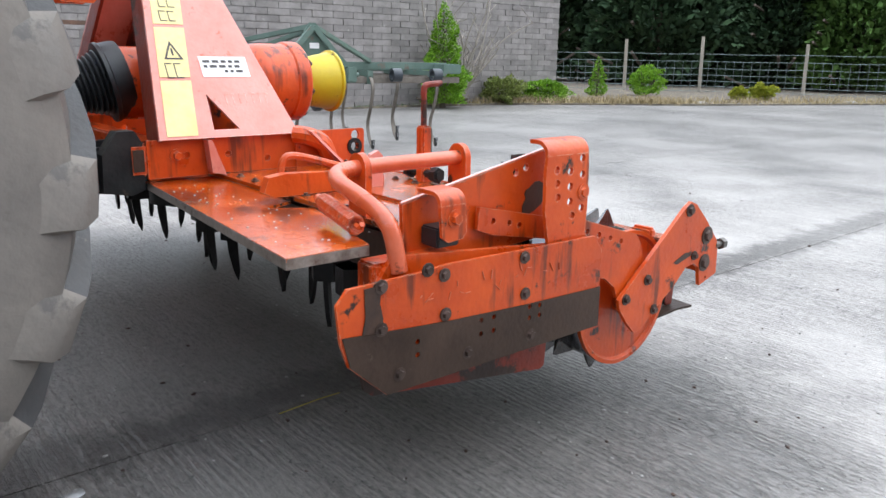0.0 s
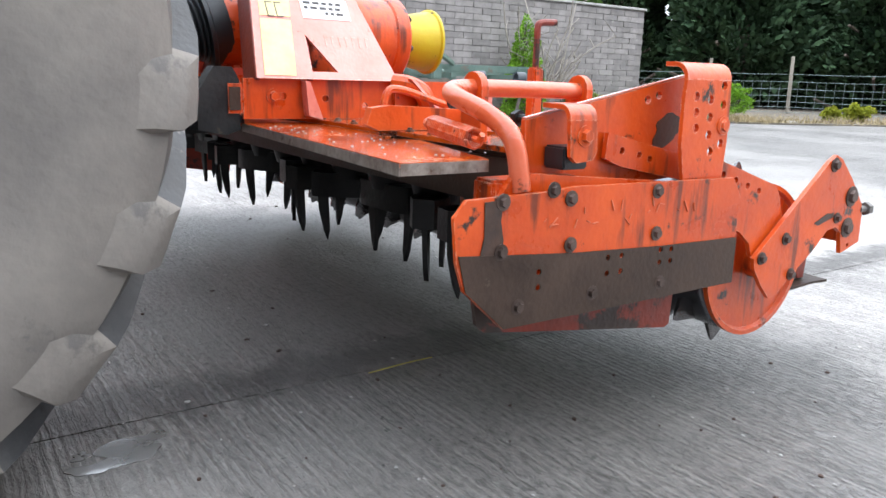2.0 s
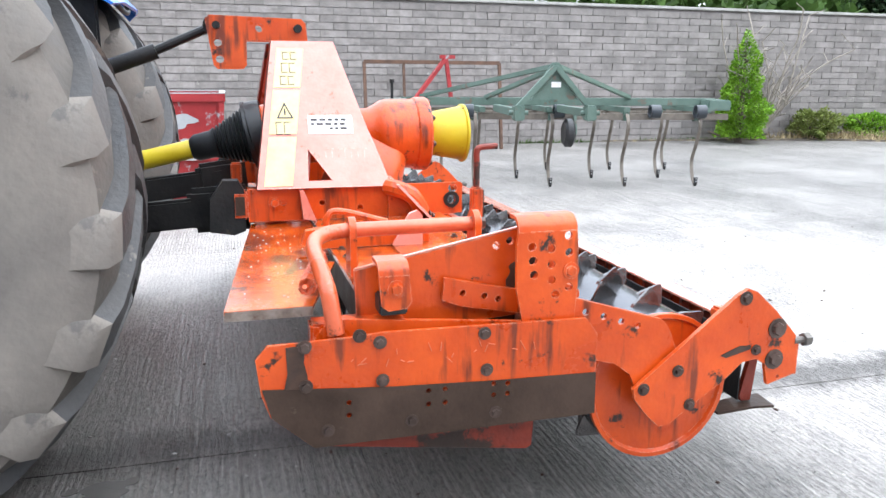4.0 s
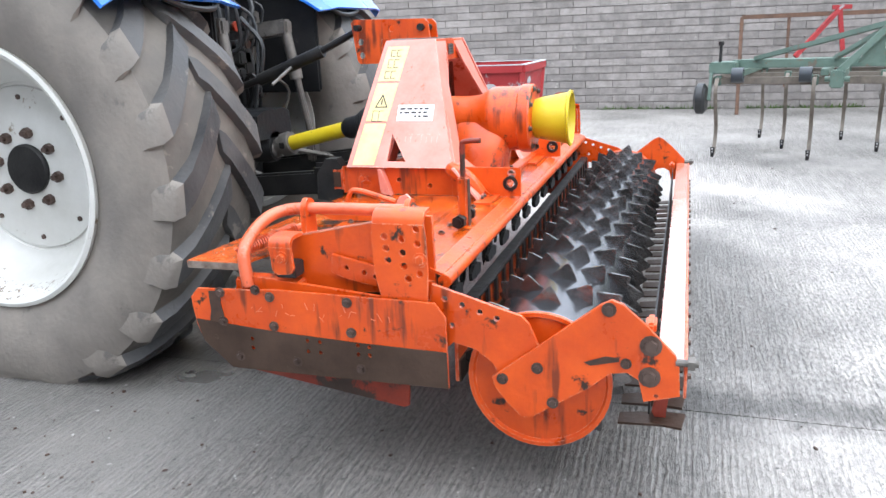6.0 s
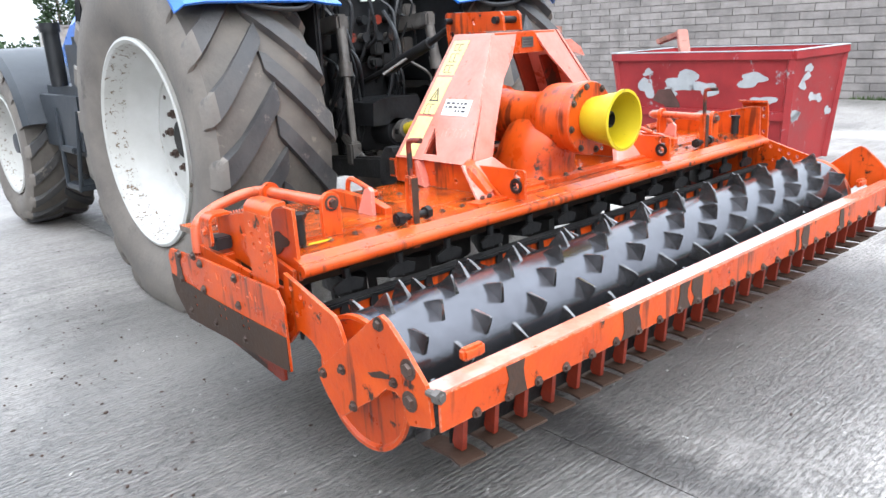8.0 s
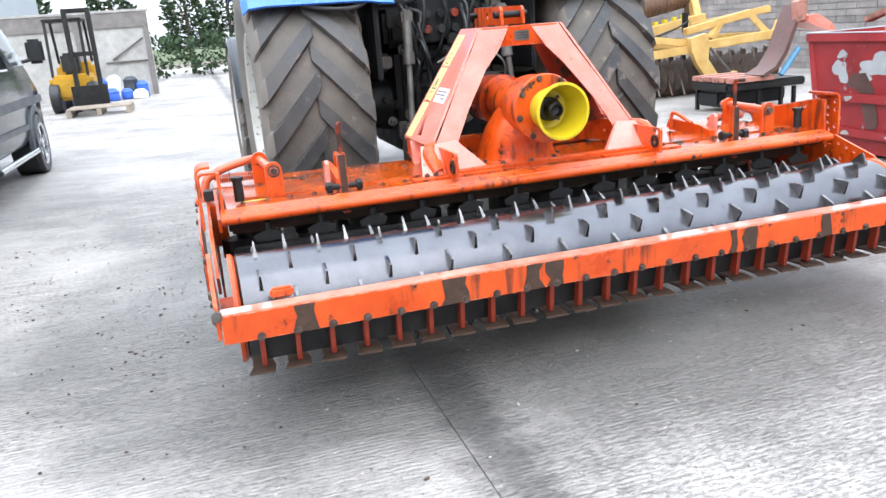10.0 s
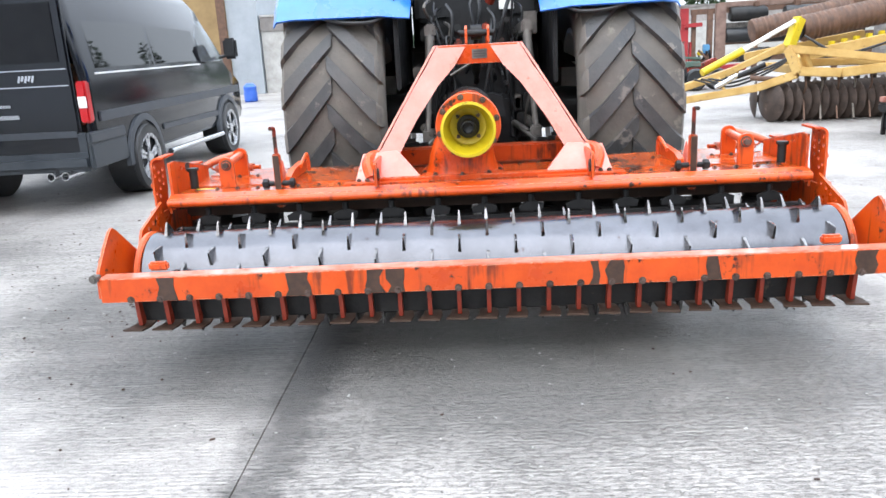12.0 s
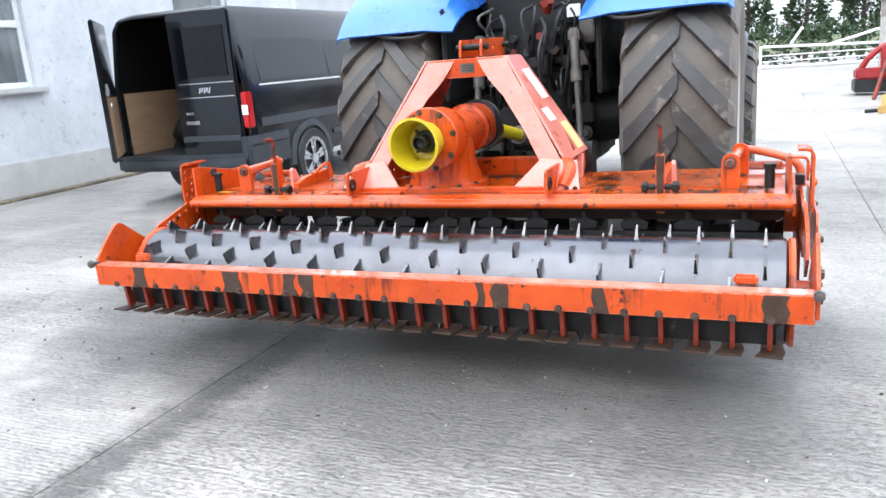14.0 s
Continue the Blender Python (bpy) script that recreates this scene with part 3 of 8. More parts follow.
for a, b in zip(JOINTS, JOINTS[1:]):
    for y0, y1 in ((-15.5, 4.4), (4.4, 24.4), (24.4, 46)):
        # the far edge of the yard runs slantwise along the verge
        bm = B()
        near = y0 == -15.5
        ya, yb = (-21.6 + 1.02 * (a - 2.6), -21.6 + 1.02 * (b - 2.6)) if near else (y0, y0)
        ya, yb = (max(ya, -26), max(yb, -26)) if near else (ya, yb)
        g = 0.0026
        ring = [(a + g, ya + g), (b - g, yb + g), (b - g, y1 - g), (a + g, y1 - g)]
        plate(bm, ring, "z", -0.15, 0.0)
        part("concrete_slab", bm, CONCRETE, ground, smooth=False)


def irregular(cx, cy, rx, ry, seed, n=22):
    r = random.Random(seed)
    ph = [r.uniform(0, 6.28) for _ in range(3)]
    return [(cx + rx * (1 + 0.25 * math.sin(2 * t + ph[0]) + 0.18 * math.sin(3 * t + ph[1]) + 0.12 * math.sin(5 * t + ph[2])) * math.cos(t),
             cy + ry * (1 + 0.25 * math.sin(2 * t + ph[0]) + 0.18 * math.sin(3 * t + ph[1]) + 0.12 * math.sin(5 * t + ph[2])) * math.sin(t))
            for t in (2 * math.pi * k / n for k in range(n))]


bm = B()
for k, (x, y, rx, ry) in enumerate(((-0.998, 1.884, 0.050, 0.078), (-0.955, 1.83, 0.030, 0.038), (-1.035, 1.955, 0.028, 0.045), (-0.97, 1.97, 0.015, 0.022))):
    plate(bm, irregular(x, y, rx, ry, 4 + k, 40), "z", 0.0003, 0.0016 + 0.0002 * k)
solo("puddle", bm, WATER, "small rain puddle on the concrete yard", "puddle", kind="stuff", smooth=False)
bm = B()
tube(bm, [(-0.872, 1.21, 0.005), (-0.868, 1.13, 0.007), (-0.858, 1.06, 0.005), (-0.862, 0.99, 0.007)], 0.0019, 5)
solo("straw", bm, STRAW, "single yellow straw lying on wet concrete", "straw")

# loose grit and small clods on the slabs
rnd = random.Random(11)
bm = B()
for k in range(520):
    x, y = rnd.uniform(-5.5, 4.5), rnd.uniform(-4.0, 5.0)
    if rnd.random() < 0.5:
        x, y = rnd.gauss(-2.0, 0.6), rnd.gauss(1.9, 0.9)
    s = rnd.uniform(0.002, 0.007) * (1.5 if rnd.random() < 0.06 else 1)
    m = Matrix.Translation((x, y, s * 0.4)) @ Matrix.Rotation(rnd.uniform(0, 6), 4, "Z") @ Matrix.Diagonal((s * rnd.uniform(0.8, 2), s, s * 0.7, 1))
    bmesh.ops.create_icosphere(bm, subdivisions=1, radius=1, matrix=m)
solo("grit", bm, STAIN, "dark clods and grit scattered on the concrete", "grit", kind="stuff", smooth=False)
bm = B()
for k in range(420):
    x, y = rnd.uniform(-3.2, 3.0), rnd.uniform(-2.2, 2.4)
    s = rnd.uniform(0.002, 0.006)
    m = Matrix.Translation((x, y, s * 0.4)) @ Matrix.Rotation(rnd.uniform(0, 6), 4, "Z") @ Matrix.Diagonal((s * rnd.uniform(0.8, 2), s, s * 0.7, 1))
    bmesh.ops.create_icosphere(bm, subdivisions=1, radius=1, matrix=m)
solo("pale_grit", bm, COPING, "pale stone chips scattered on the concrete", "grit", kind="stuff", smooth=False)

WALL_END, WALL_FAR, WALL_H = -12.1, 17.0, 2.46
bm = B()
box(bm, WALL_X + 0.006, WALL_X + 0.2, WALL_END + 0.01, WALL_FAR, -0.2, WALL_H - 0.005)
wall_east = solo("wall_east", bm, MORTAR, "grey concrete block boundary wall of the yard", "wall", kind="structure", smooth=False)
COURSE, LENGTH = 0.121, 0.452
bm = B()
box(bm, WALL_X - 0.05, WALL_X + 0.25, WALL_END - 0.03, WALL_FAR, WALL_H, WALL_H + 0.055, 0.012)
part("coping", bm, COPING, wall_east, "pale weathered concrete coping")
block_bm = B()
box(block_bm, -0.012, 0.05, 0, LENGTH - 0.012, 0, COURSE - 0.012)
BLOCK_MESH = mesh_of(block_bm, "block", BLOCK, False)
rest = B()
n_near = 0
for row in range(int(WALL_H / COURSE)):
    for col in range(int((WALL_FAR - WALL_END) / LENGTH)):
        y = WALL_END + 0.02 + col * LENGTH - (LENGTH / 2 if row % 2 else 0)
        if y < WALL_END:
            continue
        z = row * COURSE + 0.01
        dx = rnd.uniform(-0.006, 0.006)
        if -4.4 < y < 2.4 and n_near < 300:
            n_near += 1
            share("block", BLOCK_MESH, wall_east, Matrix.Translation((WALL_X + dx, y, z)))
        else:
            box(rest, WALL_X + dx - 0.012, WALL_X + 0.05, y, y + LENGTH - 0.012, z, z + COURSE - 0.012)
tagged(part("blocks", rest, BLOCK_REST, wall_east, smooth=False), kind="stuff")

bm = B()
for k in range(1500):
    y = rnd.uniform(-9.0, 4.0)
    if noise.noise(V((y * 0.8, 3.0, 0))) < -0.15:
        continue
    x = WALL_X - 0.015 - abs(rnd.gauss(0, 0.03))
    h, a, w = rnd.uniform(0.02, 0.09), rnd.uniform(0, 3.14), rnd.uniform(0.006, 0.014)
    dx, dy = w * math.cos(a), w * math.sin(a)
    bm.faces.new([bm.verts.new(p) for p in ((x - dx, y - dy, 0.0), (x + dx, y + dy, 0.0), (x - abs(rnd.gauss(0, 0.03)), y + rnd.uniform(-0.04, 0.04), h))])
me = bpy.data.meshes.new("wall_weeds")
bm.to_mesh(me)
bm.free()
me.materials.append(LEAF_MID)
tagged(new("wall_weeds", me), "thin green weeds along the foot of the wall", "weeds", kind="stuff")

# ---- the power harrow ----
harrow = thing("power_harrow", (0, 0.75, 0), "orange power harrow with toothed packer roller, lifted behind a tractor", "power harrow")
AX_Y, AX_Z = 0.395, 0.378

# deck and gear trough
bm = B()
box(bm, -1.47, 1.47, 0.80, 1.19, 0.558, 0.675, 0.012)
# dark colour carries the shade of the hollow below the deck
trough = part("gear_trough", bm, WORN, harrow, "gear trough, coloured dark for the shade under the deck")
bm = B()
plate(bm, [(-1.47, 0.70), (1.47, 0.70), (1.47, 1.20), (-1.47, 1.20)], "z", 0.677, 0.689)
deck = part("deck", bm, ORANGE_WET, harrow, "wet orange top deck", False)
bm = B()
hexbolt(bm, (0, 0, 0), "z", 0.008, 0.009)
DECKBOLT = mesh_of(bm, "bolt", BOLT, False)
for k in range(29):
    for y in (0.795, 1.17):
        share("bolt", DECKBOLT, deck, Matrix.Translation(V((-1.40 + k * 0.1, y, 0.689)) - BASE[deck]))
for s in (-1, 1):
    bm = B()
    plate(bm, [(s * 1.43, 0.86), (s * 0.56, 0.86), (s * 0.56, 1.02), (s * 1.43, 1.02)], "z", 0.6895, 0.697)
    part("cover_strip", bm, ORANGE_WET, deck, smooth=False)
for s in (-1, 1):
    bm = B()
    ring = [(s * 1.505, 1.505), (s * 0.47, 1.412), (s * 0.47, 1.205), (s * 0.98, 1.205), (s * 1.03, 1.31), (s * 1.10, 1.205), (s * 1.505, 1.31)]
    plate(bm, ring, "z", 0.668, 0.677)
    flap = part("front_guard_plate", bm, ORANGE_WET, harrow, "wet orange front guard plate", False)
    bm = B()
    beam(bm, (s * 1.505, 1.503, 0.664), (s * 0.47, 1.410, 0.664), 0.006, 0.022, 0)
    beam(bm, (s * 1.503, 1.503, 0.664), (s * 1.503, 1.31, 0.664), 0.006, 0.022, 0)
    part("guard_edge", bm, BARE_EDGE, flap, "bare bright worn edge")
# drops of rinse water standing on the guard plates
drops = B()
dr = random.Random(12)
for k in range(64):
    x = dr.uniform(0.6, 1.46)
    y = 1.33 + dr.uniform(-0.09, 0.16) * (0.4 + 0.6 * (x - 0.5))
    r = dr.uniform(0.0018, 0.0042)
    bmesh.ops.create_icosphere(drops, subdivisions=1, radius=r, matrix=Matrix.Translation((-x if k % 4 else x, min(y, 1.40 + 0.09 * (x - 0.47)), 0.6775)) @ Matrix.Diagonal((1, 1, 0.6, 1)))
tagged(part("water_drops", drops, DROPS, harrow, "drops of standing water, painted pale for their glint"), kind="stuff")
bm = B()
plate(bm, [(-0.47, 1.205), (0.47, 1.205), (0.47, 1.40), (-0.47, 1.40)], "z", 0.665, 0.674)
part("middle_guard_plate", bm, ORANGE, harrow, smooth=False)
# rear lip: sloping apron and pipe edge
bm = B()
plate(bm, [(0.705, 0.684), (0.705, 0.692), (0.665, 0.678), (0.655, 0.655), (0.660, 0.648), (0.672, 0.670)], "x", -1.495, 1.495)
tube(bm, [(-1.497, 0.662, 0.655), (1.497, 0.662, 0.655)], 0.020, 14, False)
part("rear_apron", bm, ORANGE, harrow)
bm = B()
box(bm, -1.47, 1.47, 0.716, 0.724, 0.615, 0.676)
part("rear_skirt", bm, WORN, harrow)
# levelling board behind the rotors, with its plates
bm = B()
box(bm, -1.46, 1.46, 0.640, 0.652, 0.330, 0.522, 0.003)
board = part("levelling_board", bm, ORANGE, harrow, "orange levelling board, scoured along its foot")
bm = B()
box(bm, -1.46, 1.46, 0.634, 0.6395, 0.330, 0.400, 0.001)
part("board_foot", bm, WORN, board, "scoured brown foot strip")
bm = B()
box(bm, -1.465, 1.465, 0.622, 0.668, 0.522, 0.540, 0.005)
part("board_rail", bm, BLACKSTEEL, board, "wet black top rail")
sb = B()
plate(sb, [(-0.015, 0.44), (0.015, 0.44), (0.016, 0.50), (0.010, 0.535), (-0.008, 0.537), (-0.016, 0.51)], "y", 0.622, 0.632)
TAB = mesh_of(sb, "scraper_tab", BLACKSTEEL, False)
for k in range(25):
    share("scraper_tab", TAB, board, Matrix.Translation(V((-1.40 + k * 2.80 / 24 + 0.02, 0, 0)) - BASE[board]))
sb = B()
rod(sb, (0, 0.690, 0.540), (0, 0.690, 0.622), 0.014, n=8)
plate(sb, [(-0.055, 0.545), (0.050, 0.545), (0.058, 0.575), (0.018, 0.590), (-0.022, 0.588), (-0.060, 0.570)], "y", 0.676, 0.688)
CLAMP = mesh_of(sb, "board_clamp", BLACKSTEEL, False)
for k in range(13):
    share("board_clamp", CLAMP, board, Matrix.Translation(V((-1.32 + k * 0.22, 0, 0)) - BASE[board]))

# rotors with knife tines under the trough
kb = B()
ring = [(-0.018, 0.03), (0.019, 0.03), (0.022, -0.06), (0.014, -0.135), (0.003, -0.172), (-0.007, -0.14), (-0.012, -0.06)]
plate(kb, ring, "y", -0.007, 0.007)
KNIFE = mesh_of(kb, "knife_tine", BLACKSTEEL, False)
for k in range(12):
    x = -1.375 + 0.25 * k
    bm = B()
    rod(bm, (x, 1.0, 0.575), (x, 1.0, 0.545), 0.095, 0.075, n=16)
    rod(bm, (x, 1.0, 0.548), (x, 1.0, 0.485), 0.078, 0.060, n=14)
    turn = 0.5 + 0.9 * k
    c, sn = math.cos(turn), math.sin(turn)
    plate(bm, [(x + c * u - sn * w, 1.0 + sn * u + c * w) for u, w in ((-0.135, -0.03), (-0.09, -0.05), (0.09, -0.05), (0.135, -0.03), (0.135, 0.03), (0.09, 0.05), (-0.09, 0.05), (-0.135, 0.03))], "z", 0.425, 0.505)
    rotor = part("rotor", bm, BLACKSTEEL, harrow, "black rotor hub with two knife tines")
    for h in (0, math.pi):
        m = Matrix.Translation(V((x, 1.0, 0.44)) - BASE[rotor]) @ Matrix.Rotation(turn + h, 4, "Z") @ Matrix.Translation((0.10, 0, 0)) @ Matrix.Rotation(radians(6), 4, "Y")
        share("knife_tine", KNIFE, rotor, m)

# packer roller
bm = B()
lathe(bm, [(0.05, -1.475), (0.192, -1.475), (0.2, -1.468), (0.2, 1.468), (0.192, 1.475), (0.05, 1.475)], (0, AX_Y, AX_Z), "x", 48)
roller = part("packer_roller", bm, STEEL, harrow, "wet dark steel packer roller drum")
tb = B()
fin = [(-0.056, 0.190), (0.052, 0.190), (0.040, 0.205), (0.014, 0.226), (-0.010, 0.246), (-0.020, 0.250), (-0.029, 0.240), (-0.044, 0.214)]
# forged wedge: thick at the root, thin towards the point
plate(tb, fin, "x", -1, 1, (), lambda u, v, w: V((w * (0.0075 - 0.08 * (v - 0.190)), u * 0.86, v)))
TOOTHMESH = mesh_of(tb, "tooth", TOOTH, False)
RINGS = 25
for k in range(RINGS):
    x = -1.40 + k * 2.80 / (RINGS - 1)
    for j in range(8):
        a = 2 * math.pi * (j + 0.5 * (k % 2) + 0.045 * k) / 8
        share("tooth", TOOTHMESH, roller, Matrix.Translation(V((x, AX_Y, AX_Z)) - BASE[roller]) @ Matrix.Rotation(a, 4, "X"))

# scraper bar
bm = B()
box(bm, -1.55, 1.55, 0.0, 0.008, 0.392, 0.490, 0.002)
bar = part("scraper_bar", bm, ORANGE, harrow, "orange scraper bar with dark worn patches")
# flange coloured paler than the bar for the sky mirrored in its wet top
bm = B()
box(bm, -1.55, 1.55, 0.009, 0.075, 0.484, 0.492, 0.002)
part("bar_flange", bm, BARTOP, bar, "wet top flange, sky reflection painted pale")
for k, (a, b) in enumerate(((-1.315, -1.245), (-0.80, -0.71), (-0.485, -0.42), (-0.395, -0.335), (0.39, 0.43), (0.455, 0.51), (0.83, 0.885), (1.40, 1.475))):
    r = random.Random(k)
    w = [r.uniform(-0.012, 0.012) for _ in range(8)]
    ring = [(a + w[0], 0.394), (b + w[1], 0.394), (b + w[2], 0.43), (b + w[3], 0.46), (b + w[4], 0.4885), (a + w[5], 0.4885), (a + w[6], 0.45), (a + w[7], 0.42)]
    bm = B()
    plate(bm, ring, "y", -0.0022, -0.0006)
    part("worn_patch", bm, STAIN, bar, smooth=False)
sb = B()
strut = [(0.030, 0.475), (0.062, 0.475), (0.066, 0.39), (0.088, 0.290), (0.080, 0.274), (0.050, 0.274), (0.040, 0.38)]
plate(sb, strut, "x", -0.008, 0.008)
# darker red than the bar: the struts' shaded place is put into their colour
STRUT = mesh_of(sb, "scraper_strut", RUSTY_RED, False)
sb = B()
blade = [(-0.050, -0.006), (0.034, -0.016), (0.044, 0.05), (0.030, 0.165), (-0.030, 0.165), (-0.034, 0.05)]
plate(sb, blade, "z", 0, 0.007)
BLADE = mesh_of(sb, "scraper_blade", WORN, False)
# added black strip that stands for the deep shade between bar and blades
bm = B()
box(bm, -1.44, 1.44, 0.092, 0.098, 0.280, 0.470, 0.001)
part("scraper_backing", bm, BLACKSTEEL, bar, "added dark strip for the shade behind the scrapers")
sb = B()
hexbolt(sb, (0, 0, 0), "y", 0.010, 0.012, -1)
NUT = mesh_of(sb, "bolt", BOLT, False)
for k in range(RINGS):
    x = -1.43 + k * 2.85 / (RINGS - 1)
    st = share("scraper_strut", STRUT, bar, Matrix.Translation(V((x, 0, 0)) - BASE[bar]))
    share("scraper_blade", BLADE, bar, Matrix.Translation(V((x + rnd.uniform(-0.008, 0.008), 0.012, 0.266)) - BASE[bar]) @ Matrix.Rotation(radians(-4), 4, "X"), "bare worn scraper blade")
    share("bolt", NUT, bar, Matrix.Translation(V((x, 0.0, 0.402)) - BASE[bar]))


def holes_at(pts, r=0.010):
    return [disc_outline(y, z, r, 8) for y, z in pts]


def end_unit(s):
    """All plates, arms and pipes at one end of the harrow; s is -1 or 1 for its side."""
    X = lambda v: s * v
    # inner end plate that carries the roller
    bm = B()
    ring = [(1.33, 0.585), (1.285, 0.648), (1.24, 0.652), (0.80, 0.612), (0.69, 0.612), (0.682, 0.662), (0.432, 0.586), (0.412, 0.565),
            (0.386, 0.505), (0.498, 0.408), (0.515, 0.445), (0.560, 0.478), (0.625, 0.495), (0.70, 0.43), (1.28, 0.43), (1.33, 0.48)]
    hs = holes_at([(0.648, 0.622), (0.598, 0.607), (0.548, 0.590), (0.500, 0.575), (0.628, 0.545)], 0.009)
    plate(bm, ring, "x", X(1.548), X(1.536), hs)
    end = part("end_plate", bm, ORANGE, harrow, "orange end plate with a row of holes", False)
    bm = B()
    box(bm, X(1.47), X(1.536), 1.10, 1.32, 0.44, 0.64, 0.006)
    part("end_bracket", bm, ORANGE, end)
    # lower skid plate
    bm = B()
    ring = [(1.365, 0.47), (1.345, 0.362), (1.325, 0.345), (0.79, 0.268), (0.775, 0.275), (0.765, 0.45)]
    plate(bm, ring, "x", X(1.534), X(1.524))
    part("skid_plate", bm, RUSTY_RED, end, "scoured dull red lower plate", False)
    # side board, folded at its front
    bm = B()
    ring = [(1.418, 0.618), (1.445, 0.588), (1.436, 0.505), (1.418, 0.452), (1.325, 0.368), (0.632, 0.370), (0.634, 0.580), (0.665, 0.621), (1.16, 0.628), (1.235, 0.622)]
    slots = [(1.245, 0.47), (1.245, 0.44), (1.06, 0.478), (1.02, 0.478), (1.06, 0.445), (1.02, 0.445), (0.90, 0.478), (0.865, 0.476), (0.90, 0.45), (0.865, 0.45)]
    plate(bm, ring, "x", X(1.588), X(1.580), holes_at(slots, 0.0065))
    sb_ = part("side_board", bm, ORANGE, harrow, "orange side board, bare and brown along its lower half", False)
    bm = B()
    ring = [(1.434, 0.520), (1.25, 0.505), (1.139, 0.497), (0.90, 0.486), (0.634, 0.480), (0.632, 0.371), (1.324, 0.369), (1.416, 0.452)]
    plate(bm, ring, "x", X(1.5915), X(1.589), holes_at(slots, 0.0065))
    part("wear_strip", bm, WORN, sb_, "scoured brown lower strip", False)
    bm = B()
    ring = [(1.380, 0.612), (1.338, 0.614), (1.342, 0.575), (1.334, 0.540), (1.340, 0.505), (1.388, 0.508), (1.378, 0.55)]
    plate(bm, ring, "x", X(1.5905), X(1.589))
    part("dark_stripe", bm, STAIN, sb_, smooth=False)
    if s < 0:
        r = random.Random(3)
        for (y0, n) in ((1.24, 3), (1.15, 4), (1.05, 4), (0.95, 4), (0.84, 3)):
            for j in range(n):
                y, z = y0 - 0.018 * j + r.uniform(-0.004, 0.004), 0.565 + r.uniform(-0.012, 0.012)
                bm = B()
                beam(bm, (-1.5895, y, z), (-1.5895, y + r.uniform(-0.02, 0.02), z + r.uniform(-0.025, 0.025)), 0.0016, 0.0030, 0, (1, 0, 0))
                part("scratch_mark", bm, SCRATCH, sb_, "pale unreadable scratched mark", False)
    for y, z in ((1.218, 0.625), (1.172, 0.606), (0.925, 0.606), (0.918, 0.515), (1.167, 0.515), (1.339, 0.610), (1.339, 0.518), (1.293, 0.408), (1.099, 0.409), (0.894, 0.405)):
        bm = B()
        hexbolt(bm, (X(1.589), y, z), "x", 0.0105, 0.011, s)
        part("bolt", bm, BOLT, sb_)
    # roller arm plate
    bm = B()
    ring = [(0.512, 0.409), (0.222, 0.640), (0.192, 0.655), (0.165, 0.645), (0.102, 0.590), (0.030, 0.515), (0.020, 0.480), (0.016, 0.405), (0.106, 0.380),
            (0.120, 0.440), (0.150, 0.458), (0.192, 0.452), (0.246, 0.405), (0.345, 0.340), (0.40, 0.300), (0.430, 0.296), (0.470, 0.335), (0.505, 0.380)]
    plate(bm, ring, "x", X(1.566), X(1.554), [disc_outline(0.075, 0.40, 0.006, 8)])
    arm = part("roller_arm", bm, ORANGE, harrow, "orange roller arm plate", False)
    for y, z, r in ((0.199, 0.630, 0.013), (0.092, 0.539, 0.019), (0.093, 0.452, 0.019), (0.153, 0.484, 0.010), (0.386, 0.448, 0.011), (0.483, 0.407, 0.011), (0.344, 0.350, 0.011)):
        bm = B()
        hexbolt(bm, (X(1.566), y, z), "x", r, 0.012, s)
        part("bolt", bm, BOLT, arm)
    bm = B()
    rod(bm, (X(1.475), AX_Y, AX_Z), (X(1.55), AX_Y, AX_Z), 0.045, n=20)
    part("bearing_hub", bm, ORANGE, arm)
    bm = B()
    lathe(bm, [(0.045, X(1.478)), (0.196, X(1.478)), (0.204, X(1.486)), (0.204, X(1.500)), (0.192, X(1.500)), (0.186, X(1.490)), (0.045, X(1.488))], (0, AX_Y, AX_Z), "x", 40)
    part("end_disc", bm, ORANGE, roller, "orange end disc of the roller")
    bm = B()
    plate(bm, [(0.245, 0.470), (0.262, 0.478), (0.205, 0.500), (0.170, 0.498), (0.170, 0.488)], "x", X(1.568), X(1.5665))
    part("paint_patch", bm, STAIN, arm, smooth=False)
    bm = B()
    rod(bm, (X(1.56), 0.03, 0.497), (X(1.56), -0.026, 0.497), 0.010, n=10)
    rod(bm, (X(1.56), 0.000, 0.497), (X(1.56), -0.018, 0.497), 0.019, n=6)
    part("adjusting_bolt", bm, GREYSTEEL, arm)
    bm = B()
    box(bm, X(1.30), X(1.38), 0.085, 0.115, 0.492, 0.528, 0.008)
    part("stop_block", bm, ORANGE, bar)
    # depth-setting stand
    bm = B()
    ring = [(1.208, 0.632), (1.212, 0.748), (0.745, 0.842), (0.695, 0.842), (0.690, 0.620), (0.98, 0.60)]
    plate(bm, ring, "x", X(1.490), X(1.478), holes_at([(0.865, 0.79), (0.83, 0.80)], 0.010))
    stand = part("depth_stand", bm, ORANGE, harrow, "orange depth-setting stand", False)
    bm = B()
    plate(bm, irregular(0.79, 0.725, 0.05, 0.035, 17), "x", X(1.4930), X(1.4905))
    part("worn_patch", bm, STAIN, stand, smooth=False)
    bm = B()
    plate(bm, [(1.00, 0.722), (1.005, 0.668), (0.96, 0.650), (0.70, 0.600), (0.69, 0.655)], "x", X(1.510), X(1.498), holes_at([(0.955, 0.683), (0.90, 0.672), (0.865, 0.662)], 0.008))
    part("depth_arm", bm, ORANGE, stand, "drilled orange arm", False)
    bm = B()
